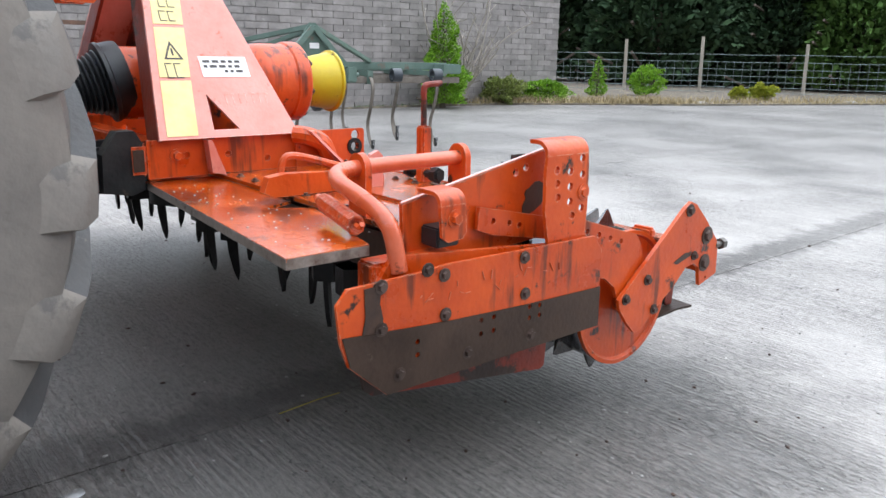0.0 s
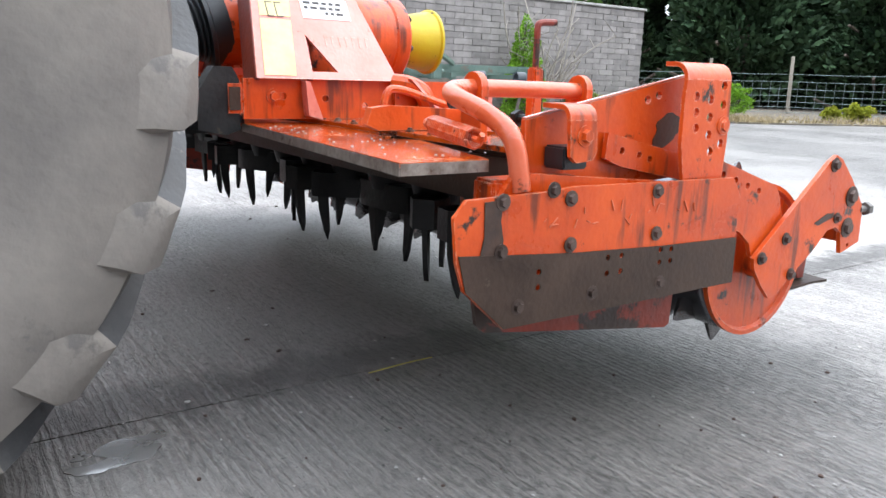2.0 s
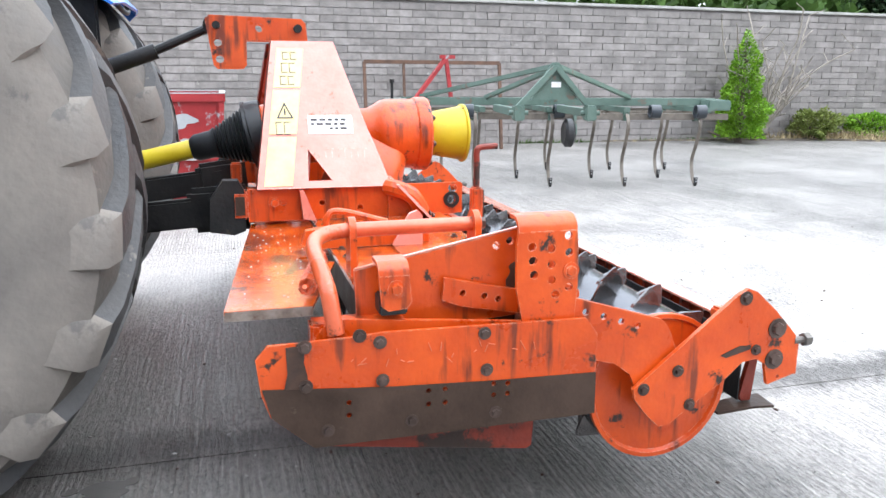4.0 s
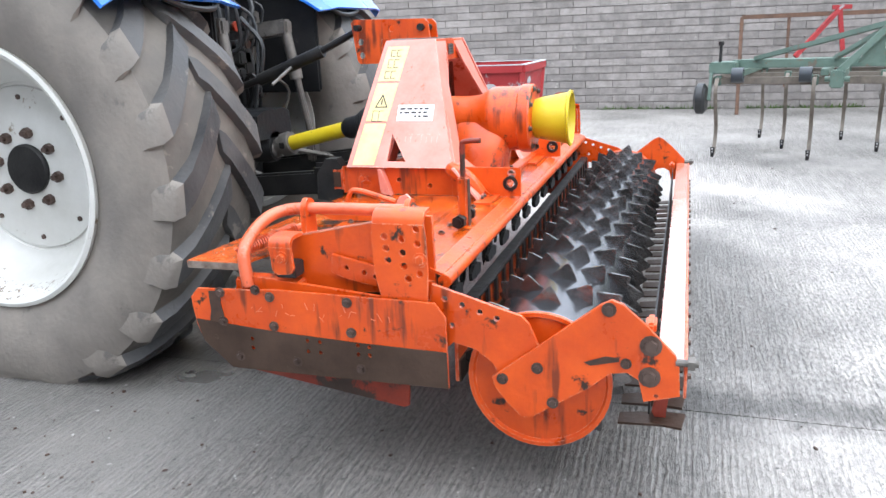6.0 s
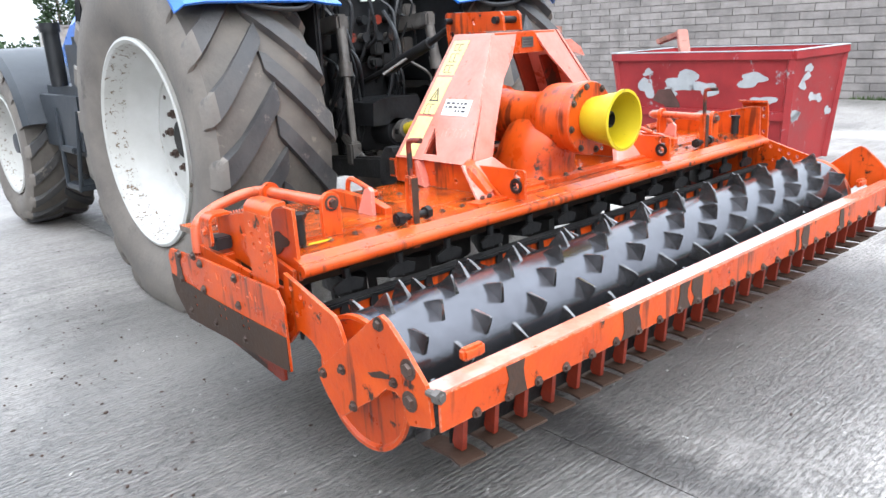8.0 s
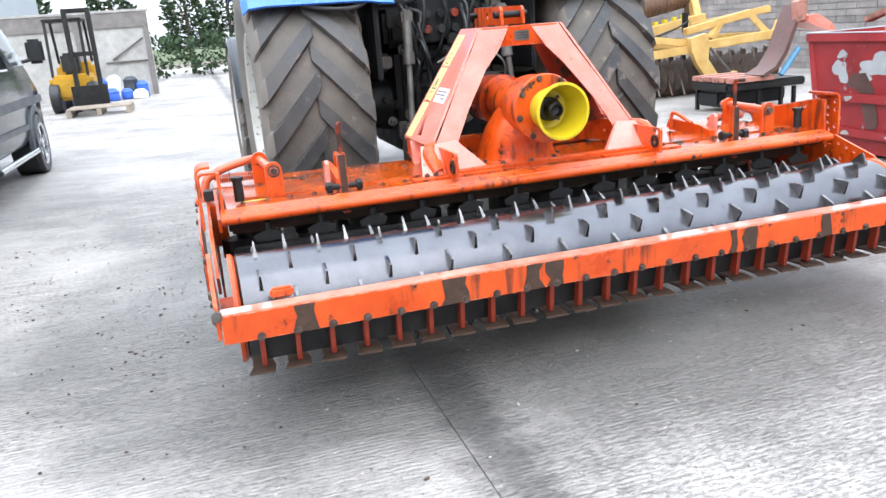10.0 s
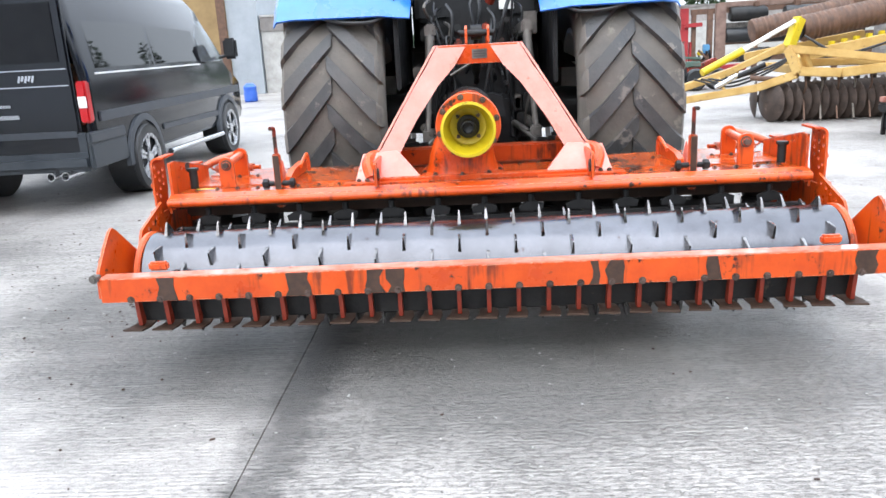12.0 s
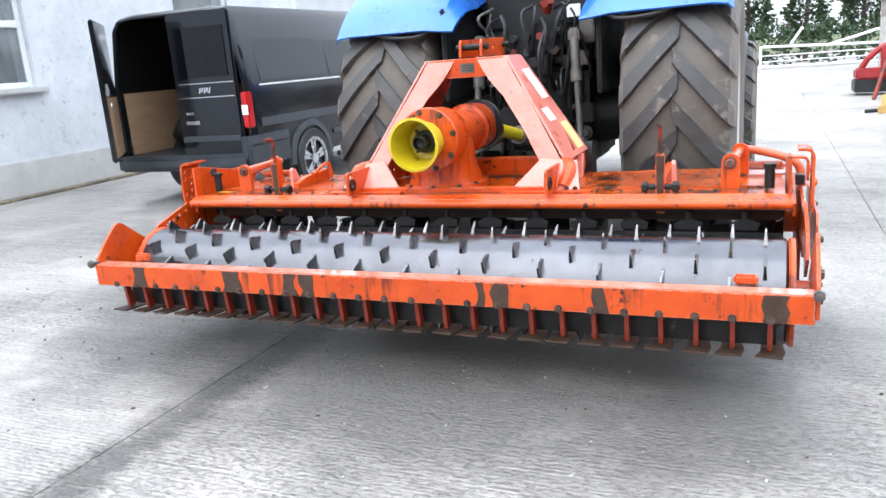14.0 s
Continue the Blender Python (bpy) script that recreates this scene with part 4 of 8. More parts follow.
    holes = [(0.714, 0.824), (0.806, 0.800), (0.757, 0.794), (0.711, 0.783), (0.803, 0.767), (0.755, 0.756), (0.799, 0.733), (0.753, 0.718), (0.708, 0.698), (0.742, 0.681)]
    face = [(0.840, 0.836), (0.692, 0.836), (0.688, 0.80), (0.685, 0.700), (0.690, 0.618), (0.823, 0.612), (0.842, 0.70), (0.844, 0.80)]
    plate(bm, face, "x", X(1.572), X(1.562), holes_at(holes, 0.0105))
    block = part("hole_plate", bm, ORANGE, stand, "orange plate drilled with ten holes", False)
    bm = B()
    bend = [(X(1.536 + 0.036 * math.sin(q)), 0.836 + 0.036 * math.cos(q)) for q in (math.pi / 2 * i / 6 for i in range(6, -1, -1))]
    bend_in = [(X(1.536 + 0.026 * math.sin(q)), 0.836 + 0.026 * math.cos(q)) for q in (math.pi / 2 * i / 6 for i in range(7))]
    plate(bm, bend + [(X(1.510), 0.872), (X(1.510), 0.862)] + bend_in, "y", 0.692, 0.840)
    part("hole_plate_bend", bm, ORANGE, block, "bent top of the hole plate")
    bm = B()
    beam(bm, (X(1.484), 1.212, 0.7505), (X(1.484), 0.745, 0.8445), 0.0125, 0.004, 0.0015)
    part("rubbed_edge", bm, BARTOP, stand, "bright rubbed top edge")
    bm = B()
    hexbolt(bm, (X(1.572), 0.705, 0.738), "x", 0.014, 0.010, s)
    part("bolt", bm, ORANGE, block)
    # folded bracket with its pivot bolt
    bm = B()
    plate(bm, [(1.170, 0.752), (1.100, 0.752), (1.094, 0.690), (1.105, 0.674), (1.148, 0.670), (1.164, 0.682)], "x", X(1.572), X(1.562))
    bend = [(X(1.542 + 0.030 * math.sin(q)), 0.752 + 0.030 * math.cos(q)) for q in (math.pi / 2 * i / 6 for i in range(6, -1, -1))]
    bend_in = [(X(1.542 + 0.020 * math.sin(q)), 0.752 + 0.020 * math.cos(q)) for q in (math.pi / 2 * i / 6 for i in range(7))]
    plate(bm, bend + [(X(1.490), 0.782), (X(1.490), 0.772)] + bend_in, "y", 1.100, 1.170)
    strap = part("pivot_bracket", bm, ORANGE, stand)
    bm = B()
    hexbolt(bm, (X(1.572), 1.130, 0.722), "x", 0.014, 0.014, s)
    part("bolt", bm, ORANGE, strap)
    bm = B()
    box(bm, X(1.495), X(1.555), 1.10, 1.165, 0.655, 0.70, 0.004)
    part("rubber_buffer", bm, BLACKRUBBER, strap)
    # bent guard pipe
    bm = B()
    tube(bm, [(X(1.255), 0.83, 0.800), (X(1.27), 1.0, 0.802), (X(1.287), 1.19, 0.803), (X(1.31), 1.262, 0.798), (X(1.37), 1.290, 0.785),
              (X(1.47), 1.288, 0.757), (X(1.535), 1.278, 0.715), (X(1.550), 1.265, 0.62)], 0.0195, 14)
    pipe = part("guard_pipe", bm, PIPE, harrow, "bent orange guard pipe")
    for y, o in ((0.845, -0.085), (1.185, -0.055)):
        bm = B()
        plate(bm, [(X(1.305 + o), 0.69), (X(1.378 + o), 0.69)] + [(X(1.3415 + o + 0.0365 * math.cos(q)), 0.802 + 0.0365 * math.sin(q)) for q in (math.pi * i / 8 for i in range(9))], "y", y - 0.009, y + 0.009)
        part("pipe_bracket", bm, ORANGE, pipe)
    bm = B()
    hexbolt(bm, (X(1.255), 0.836, 0.800), "y", 0.018, 0.02, -1)
    part("pivot_bolt", bm, BOLT, pipe)
    # return spring
    bm = B()
    a, b = V((X(1.245), 1.262, 0.722)), V((X(1.47), 1.318, 0.712))
    d = (b - a).normalized()
    u = d.cross(V((0, 0, 1))).normalized()
    w = u.cross(d)
    tube(bm, [a + (b - a) * (k / 176) + 0.019 * (u * math.cos(k * 0.785) + w * math.sin(k * 0.785)) for k in range(177)], 0.0036, 6, False)
    tube(bm, [b - d * 0.004, b + d * 0.02, b + d * 0.035 + w * 0.012], 0.006, 6)
    rod(bm, a - d * 0.04, a, 0.012, n=8)
    part("return_spring", bm, ORANGE, harrow, "orange coil spring")
    # linkage arm lying on the deck
    bm = B()
    plate(bm, [(1.285, 0.705), (1.27, 0.745), (1.22, 0.752), (0.99, 0.742), (0.90, 0.72), (0.90, 0.692), (1.25, 0.690)], "x", X(0.985), X(0.955))
    link = part("linkage_arm", bm, ORANGE, harrow)
    bm = B()
    tube(bm, [(X(0.93), 1.21, 0.70), (X(0.93), 1.20, 0.775), (X(0.93), 1.16, 0.790), (X(0.93), 1.02, 0.752)], 0.010, 8)
    part("grab_handle", bm, ORANGE, link)
    bm = B()
    plate(bm, [(1.02, 0.695), (0.97, 0.79), (0.945, 0.80), (0.93, 0.785), (0.93, 0.695)], "x", X(1.022), X(1.006))
    part("stop_lug", bm, FADED_SHEEN, link)
    # crank post
    bm = B()
    box(bm, X(0.998), X(0.962), 0.732, 0.766, 0.60, 0.858, 0.005)
    post = part("crank_post", bm, ORANGE, harrow)
    bm = B()
    box(bm, X(0.994), X(0.966), 0.7285, 0.7305, 0.68, 0.85)
    part("post_stain", bm, STAIN, post)
    bm = B()
    tube(bm, [(X(0.98), 0.749, 0.60), (X(0.98), 0.749, 0.90), (X(0.98), 0.749, 0.962), (X(0.98), 0.738, 0.978), (X(0.98), 0.685, 0.982)], 0.0095, 10)
    part("crank_handle", bm, RUSTY_RED, post, "red bent crank handle")
    bm = B()
    rod(bm, (X(0.90), 0.749, 0.715), (X(1.06), 0.749, 0.715), 0.013, n=10)
    rod(bm, (X(1.03), 0.749, 0.715), (X(1.055), 0.749, 0.715), 0.024, n=6)
    rod(bm, (X(0.905), 0.749, 0.715), (X(0.925), 0.749, 0.715), 0.024, n=6)
    part("cross_pin", bm, BLACKSTEEL, post)
    bm = B()
    rod(bm, (X(1.41), 0.80, 0.70), (X(1.41), 0.80, 0.785), 0.020, n=12)
    rod(bm, (X(1.41), 0.80, 0.785), (X(1.41), 0.80, 0.80), 0.028, n=6)
    part("grease_cap", bm, BLACKSTEEL, deck)


for side in (-1, 1):
    end_unit(side)
bm = B()
plate(bm, [(-1.40, 0.772), (-1.33, 0.768), (-1.30, 0.785), (-1.38, 0.792)], "z", 0.6975, 0.6985)
part("paint_splash", bm, YELLOW, deck, "small yellow splash", False)
bm = B()
box(bm, -1.4375, -1.4355, 0.78, 0.83, 0.79, 0.825)
part("type_plate", bm, INK, deck, "small dark type plate")

# ---- headstock ----


def lean_x(z):
    return 0.525 - (z - 0.80) * 0.62


for s in (-1, 1):
    fn = lambda y, z, w, s=s: V((s * (lean_x(z) + w), y, z))
    bm = B()
    outer = [(1.388, 0.806), (1.302, 1.312), (1.075, 1.312), (0.925, 0.806)]
    plate(bm, outer, "x", 0.0, 0.012, [[(1.205, 0.935), (1.212, 0.828), (1.128, 0.828)]], fn)
    leg = part("headstock_leg", bm, FADED_SHEEN, harrow, "faded orange headstock leg with painted sky sheen", False)
    bm = B()
    plate(bm, [(1.388, 0.80), (1.302, 1.312), (1.29, 1.312), (1.376, 0.80)], "x", -0.10, -0.002, (), fn)
    plate(bm, [(1.225, 0.80), (1.160, 1.20), (1.150, 1.20), (1.213, 0.80)], "x", -0.10, -0.002, (), fn)
    part("post_web", bm, RUSTY_RED, leg)
    # rear brace flange, wide and pale
    bm = B()
    secs = []
    for z, y, xo, xi in ((0.79, 0.915, 0.520, 0.415), (0.95, 0.965, 0.425, 0.325), (1.12, 1.03, 0.325, 0.205), (1.21, 1.055, 0.262, 0.12), (1.312, 1.085, 0.205, 0.055)):
        secs.append([bm.verts.new((s * xo, y - 0.004, z)), bm.verts.new((s * xi, y - 0.004, z)), bm.verts.new((s * xi, y + 0.008, z)), bm.verts.new((s * xo, y + 0.008, z))])
    for a, b in zip(secs, secs[1:]):
        for k in range(4):
            bm.faces.new((a[k], a[(k + 1) % 4], b[(k + 1) % 4], b[k]))
    bm.faces.new(secs[0])
    bm.faces.new(secs[-1])
    part("rear_brace", bm, FADED_SHEEN, leg, "pale faded rear brace with painted sky sheen")
    # foot gusset
    bm = B()
    tops = [(s * 0.587, 0.90, 0.815), (s * 0.415, 0.90, 0.826), (s * 0.290, 0.80, 0.695), (s * 0.290, 0.785, 0.692), (s * 0.62, 0.785, 0.692)]
    va = [bm.verts.new(p) for p in tops]
    vb = [bm.verts.new(V(p) + V((0, 0.012, 0.0))) for p in tops]
    bm.faces.new(va)
    bm.faces.new(vb)
    for k in range(5):
        bm.faces.new((va[k], va[(k + 1) % 5], vb[(k + 1) % 5], vb[k]))
    foot = part("foot_gusset", bm, FADED_SHEEN, leg, "pale faded foot gusset with painted sky sheen", False)
    bm = B()
    plate(bm, [(0.93, 0.69), (0.93, 0.83), (0.77, 0.70), (0.77, 0.69)], "x", s * 0.522, s * 0.512)
    part("foot_web", bm, ORANGE, foot)
    for x in (0.60, 0.56, 0.50, 0.44, 0.385, 0.33):
        bm = B()
        hexbolt(bm, (s * x, 0.786, 0.703), "y", 0.008, 0.008, -1)
        part("bolt", bm, BOLT, foot)
    bm = B()
    box(bm, s * 0.67, s * 0.26, 0.735, 0.80, 0.6895, 0.6985)
    part("foot_plate", bm, ORANGE, foot)
    # side channel on the deck
    bm = B()
    plate(bm, [(1.42, 0.69), (1.42, 0.805), (0.655, 0.808), (0.648, 0.80), (0.648, 0.695), (0.70, 0.69)], "x", s * 0.508, s * 0.496,
          holes_at([(1.30, 0.755), (1.165, 0.75), (1.03, 0.728)], 0.011) + holes_at([(0.69, 0.745), (0.685, 0.785)], 0.018))
    chan = part("side_channel", bm, ORANGE, harrow, "drilled orange side channel", False)
    bm = B()
    lathe(bm, [(0.017, s * 0.49), (0.03, s * 0.49), (0.03, s * 0.514), (0.017, s * 0.514)], (0, 0.69, 0.745), "x", 16, True)
    part("bush", bm, BLACKSTEEL, chan)
    bm = B()
    hexbolt(bm, (s * 0.508, 1.33, 0.755), "x", 0.015, 0.014, s)
    part("bolt", bm, ORANGE, chan)
    bm = B()
    plate(bm, [(1.19, 0.69), (1.235, 0.70), (1.245, 0.80), (1.232, 0.80)], "x", s * 0.50, s * 0.545)
    part("rib", bm, FADED_SHEEN, chan)
    bm = B()
    box(bm, s * 0.51, s * 0.42, 1.42, 1.47, 0.70, 0.795, 0.006)
    part("hitch_block", bm, ORANGE, chan)
    bm = B()
    box(bm, s * 0.514, s * 0.510, 1.43, 1.462, 0.715, 0.78)
    part("rust_patch", bm, WORN, chan)
    bm = B()
    tube(bm, [(s * 0.515, 0.93, 0.80), (s * 0.55, 0.90, 0.795), (s * 0.56, 0.85, 0.77), (s * 0.54, 0.81, 0.71)], 0.03, 10)
    part("bent_flange", bm, ORANGE, chan)
    # mast head plates
    bm = B()
    ring = [(1.535, 1.395), (1.520, 1.410), (1.175, 1.402), (1.158, 1.385), (1.152, 1.318), (1.385, 1.318), (1.388, 1.225), (1.402, 1.210), (1.498, 1.210), (1.512, 1.225)]
    plate(bm, ring, "x", s * 0.062, s * 0.050, holes_at([(1.495, 1.372), (1.492, 1.310), (1.488, 1.248), (1.335, 1.365), (1.19, 1.365)], 0.016))
    part("mast_plate", bm, ORANGE, harrow, "orange top-link mast plate", False)
bm = B()
box(bm, -0.20, 0.20, 1.078, 1.092, 1.218, 1.312, 0.003)
cross = part("mast_cross_plate", bm, ORANGE, harrow, "orange cross plate with a dark type label")
bm = B()
box(bm, -0.03, 0.045, 1.074, 1.0765, 1.242, 1.288)
label_plate = part("label", bm, GREYSTEEL, cross)
bm = B()
for k in range(3):
    box(bm, -0.022, 0.037, 1.0730, 1.0738, 1.250 + k * 0.012, 1.256 + k * 0.012)
part("label_print", bm, INK, cross)
bm = B()
rod(bm, (-0.085, 1.19, 1.365), (0.085, 1.19, 1.365), 0.016, n=14)
part("mast_pin", bm, BLACKSTEEL, harrow)
bm = B()
rod(bm, (-0.10, 1.495, 1.372), (0.10, 1.495, 1.372), 0.014, n=14)
part("mast_pin", bm, BLACKSTEEL, harrow)
bm = B()
box(bm, -0.50, 0.50, 0.775, 0.825, 0.6895, 0.712, 0.003)
box(bm, -0.50, 0.50, 1.28, 1.36, 0.69, 0.78, 0.006)
part("cross_member", bm, ORANGE, harrow)


def on_leg(bm, outline, w0, w1):
    plate(bm, outline, "x", w0, w1, (), lambda y, z, w: V((-(lean_x(z) + w), y, z)))


leg_left = [o for o in harrow.children if o.name.startswith("headstock_leg")][0]
ye = lambda z: 1.388 - (z - 0.80) * 0.168
for z0, z1 in ((0.815, 0.975), (0.985, 1.135), (1.145, 1.285)):
    bm = B()
    on_leg(bm, [(ye(z0) - 0.022, z0), (ye(z0) - 0.118, z0), (ye(z1) - 0.118, z1), (ye(z1) - 0.022, z1)], 0.0125, 0.0140)
    part("warning_decal", bm, PALEYELLOW, leg_left, "pale yellow pictogram decal", False)
bm = B()
zc = 1.06
yc = ye(zc) - 0.07
tri = [(yc + 0.030, zc - 0.022), (yc - 0.030, zc - 0.022), (yc, zc + 0.034)]
tri_in = [(yc + 0.021, zc - 0.017), (yc - 0.021, zc - 0.017), (yc, zc + 0.022)]
plate(bm, tri, "x", 0.0142, 0.0150, [tri_in], lambda y, z, w: V((-(lean_x(z) + w), y, z)))
part("pictogram_print", bm, INK, leg_left, smooth=False)
bm = B()
on_leg(bm, [(yc + 0.003, zc - 0.010), (yc - 0.003, zc - 0.010), (yc - 0.003, zc + 0.012), (yc + 0.003, zc + 0.012)], 0.0142, 0.0150)
part("pictogram_print", bm, INK, leg_left, smooth=False)
for zz, hh in ((1.005, 0.022), (1.215, 0.018), (1.170, 0.016), (1.258, 0.014)):
    yy = ye(zz) - 0.07
    bm = B()
    for d in (0.026, -0.002):
        on_leg(bm, [(yy + d, zz - hh), (yy + d - 0.022, zz - hh), (yy + d - 0.022, zz - hh + 0.003), (yy + d, zz - hh + 0.003)], 0.0142, 0.0150)
        on_leg(bm, [(yy + d, zz + hh), (yy + d - 0.022, zz + hh), (yy + d - 0.022, zz + hh - 0.003), (yy + d, zz + hh - 0.003)], 0.0142, 0.0150)
        on_leg(bm, [(yy + d, zz - hh), (yy + d - 0.003, zz - hh), (yy + d - 0.003, zz + hh), (yy + d, zz + hh)], 0.0142, 0.0150)
    part("pictogram_print", bm, INK, leg_left, smooth=False)
bm = B()
on_leg(bm, [(1.196, 0.985), (1.036, 0.985), (1.036, 1.048), (1.196, 1.048)], 0.0125, 0.0140)
part("notice_label", bm, WHITE, leg_left, "white label with unreadable print", False)
bm = B()
for k, z in enumerate((1.033, 1.018, 1.003)):
    y = 1.186
    r = random.Random(k)
    while y > 1.068:
        w = r.uniform(0.010, 0.026)
        if k < 2 or y < 1.14:
            on_leg(bm, [(y, z - 0.004), (y - w, z - 0.004), (y - w, z + 0.004), (y, z + 0.004)], 0.0142, 0.0148)
        y -= w + 0.008
part("label_print", bm, INK, leg_left, smooth=False)
leg_right = [o for o in harrow.children if o.name.startswith("headstock_leg")][1]
fn_right = lambda y, z, w: V((lean_x(z) + w, y, z))
for z0, z1, y0, mat, name, lab in ((0.83, 0.965, ye(0.90) - 0.02, PALEYELLOW, "warning_decal", "pale yellow pictogram decal"), (0.985, 1.048, 1.19, WHITE, "notice_label", "white label with unreadable print"), (1.09, 1.24, ye(1.16) - 0.03, WHITE, "notice_label", "white label with unreadable print")):
    bm = B()
    plate(bm, [(y0, z0), (y0 - 0.12, z0), (y0 - 0.14, z1), (y0 - 0.02, z1)], "x", 0.0125, 0.0140, (), fn_right)
    part(name, bm, mat, leg_right, lab, False)
bm = B()
for k, w in enumerate((0.016, 0.010, 0.018, 0.012, 0.016, 0.010, 0.014)):
    y = 1.145 - 0.023 * k
    on_leg(bm, [(y, 0.902), (y - 0.004, 0.902), (y - 0.004, 0.936), (y, 0.936)], 0.0124, 0.0130)
    on_leg(bm, [(y - 0.004, 0.930), (y - w, 0.930), (y - w, 0.936), (y - 0.004, 0.936)], 0.0124, 0.0130)
part("faded_lettering", bm, EMBLEM, leg_left, "worn pale lettering reduced to strokes", False)

# ---- gearbox and drive shaft ----
GX, GZ = -0.062, 0.954
bm = B()
lathe(bm, [(0.06, 1.35), (0.118, 1.35), (0.122, 1.34), (0.122, 1.20), (0.128, 1.195), (0.128, 1.175), (0.114, 1.165), (0.104, 1.10), (0.101, 0.98), (0.106, 0.92), (0.126, 0.885), (0.138, 0.865), (0.142, 0.84),
           (0.142, 0.735), (0.149, 0.728), (0.151, 0.715), (0.151, 0.682), (0.147, 0.676), (0.06, 0.672)], (GX, 0, GZ), "y", 44)
gear = part("gearbox", bm, ORANGE, harrow, "orange gearbox casing")
bm = B()
secs = []
for z, cx_, cy_, rx, ry in ((0.690, -0.10, 0.965, 0.205, 0.200), (0.712, -0.10, 0.965, 0.203, 0.198), (0.716, -0.10, 0.965, 0.180, 0.176), (0.75, -0.10, 0.96, 0.168, 0.165), (0.80, -0.10, 0.945, 0.158, 0.160), (0.86, -0.09, 0.93, 0.146, 0.160), (0.92, -0.075, 0.92, 0.122, 0.150), (0.97, -0.065, 0.92, 0.080, 0.120)):
    ring = []
    for k in range(28):
        q = 2 * math.pi * k / 28
        c_, s_ = math.cos(q), math.sin(q)
        ring.append(bm.verts.new((cx_ + rx * math.copysign(abs(c_) ** 0.75, c_), cy_ + ry * math.copysign(abs(s_) ** 0.75, s_), z)))
    secs.append(ring)
for a, b in zip(secs, secs[1:]):
    for k in range(28):
        bm.faces.new((a[k], a[(k + 1) % 28], b[(k + 1) % 28], b[k]))
bm.faces.new(secs[0])
bm.faces.new(secs[-1])
part("gearbox_base", bm, ORANGE, gear)
for k in range(8):
    a = 2 * math.pi * (k + 0.3) / 8
    bm = B()
    hexbolt(bm, (GX + 0.134 * math.cos(a), 0.675, GZ + 0.134 * math.sin(a)), "y", 0.010, 0.012, -1)
    part("bolt", bm, BOLT, gear)
for k in range(5):
    bm = B()
    q = math.pi * (1.1 + 0.2 * k)
    hexbolt(bm, (-0.10 + 0.192 * math.copysign(abs(math.cos(q)) ** 0.75, math.cos(q)), 0.965 - 0.187 * abs(math.sin(q)) ** 0.75, 0.712), "z", 0.010, 0.012)
    part("bolt", bm, BOLT, gear)
bm = B()
lathe(bm, [(0.05, 0.678), (0.080, 0.678), (0.088, 0.662), (0.113, 0.525), (0.122, 0.520), (0.122, 0.512), (0.110, 0.510), (0.106, 0.525), (0.082, 0.660), (0.05, 0.668)], (GX, 0, GZ), "y", 36, True)
cone = part("shaft_guard_cone", bm, YELLOW, harrow, "open yellow plastic shaft guard cone")
bm = B()
lathe(bm, [(0.001, 0.670), (0.052, 0.670), (0.052, 0.64), (0.036, 0.635), (0.034, 0.58), (0.026, 0.575), (0.022, 0.60), (0.001, 0.61)], (GX, 0, GZ), "y", 24)
part("output_shaft", bm, BLACKSTEEL, cone, "dark splined output shaft")
for k in range(4):
    a = 2 * math.pi * (k + 0.5) / 4
    bm = B()
    hexbolt(bm, (GX + 0.068 * math.cos(a), 0.667, GZ + 0.068 * math.sin(a)), "y", 0.008, 0.01, -1)
    part("bolt", bm, BOLT, cone)

shaft = thing("drive_shaft", (0, 1.5, 0.7), "yellow guarded drive shaft with black rubber bellows", "drive shaft")
P0, P1 = V((GX, 1.36, 0.962)), V((0.0, 2.00, 0.815))
d = (P1 - P0).normalized()
q = d.to_track_quat("Y", "Z").to_matrix().to_4x4()


def along(prof, start, n=28):
    b = B()
    lathe(b, prof, (0, 0, 0), "y", n)
    b.transform(Matrix.Translation(P0 + d * start) @ q)
    return b


part("bellows_collar", along([(0.10, -0.035), (0.126, -0.035), (0.129, -0.02), (0.129, 0.018), (0.134, 0.022), (0.134, 0.034), (0.112, 0.036), (0.10, 0.036)], 0), BLACKRUBBER, shaft)
prof = [(0.05, 0.03)]
for k in range(9):
    r = 0.112 - 0.0062 * k
    prof += [(r - 0.011, 0.034 + 0.015 * k), (r, 0.040 + 0.015 * k), (r - 0.002, 0.044 + 0.015 * k)]
prof += [(0.054, 0.178), (0.052, 0.24), (0.040, 0.26)]
part("bellows", along(prof, 0), BLACKRUBBER, shaft, "ribbed black rubber bellows")
part("shaft_tube", along([(0.036, 0.25), (0.037, 0.255), (0.037, 0.58), (0.036, 0.585)], 0), YELLOW, shaft, "yellow plastic shaft tube")
ujoint = part("universal_joint", along([(0.03, 0.58), (0.056, 0.58), (0.060, 0.595), (0.060, 0.63), (0.045, 0.64), (0.045, 0.67), (0.055, 0.68), (0.055, 0.72)], 0), GREYSTEEL, shaft)
bm = B()
c = P0 + d * 0.612
box(bm, c.x - 0.066, c.x - 0.058, c.y - 0.015, c.y + 0.015, c.z - 0.015, c.z + 0.015, 0.003)
part("joint_cap", bm, BLACKSTEEL, ujoint)

# ---- the tractor ----
HUB_Y, HUB_Z, TYRE_R = 2.665, 0.850, 0.948
tractor = thing("tractor", (0.02, 4.0, 0), "blue farm tractor with muddy ribbed tyres and white wheels, parked", "tractor")


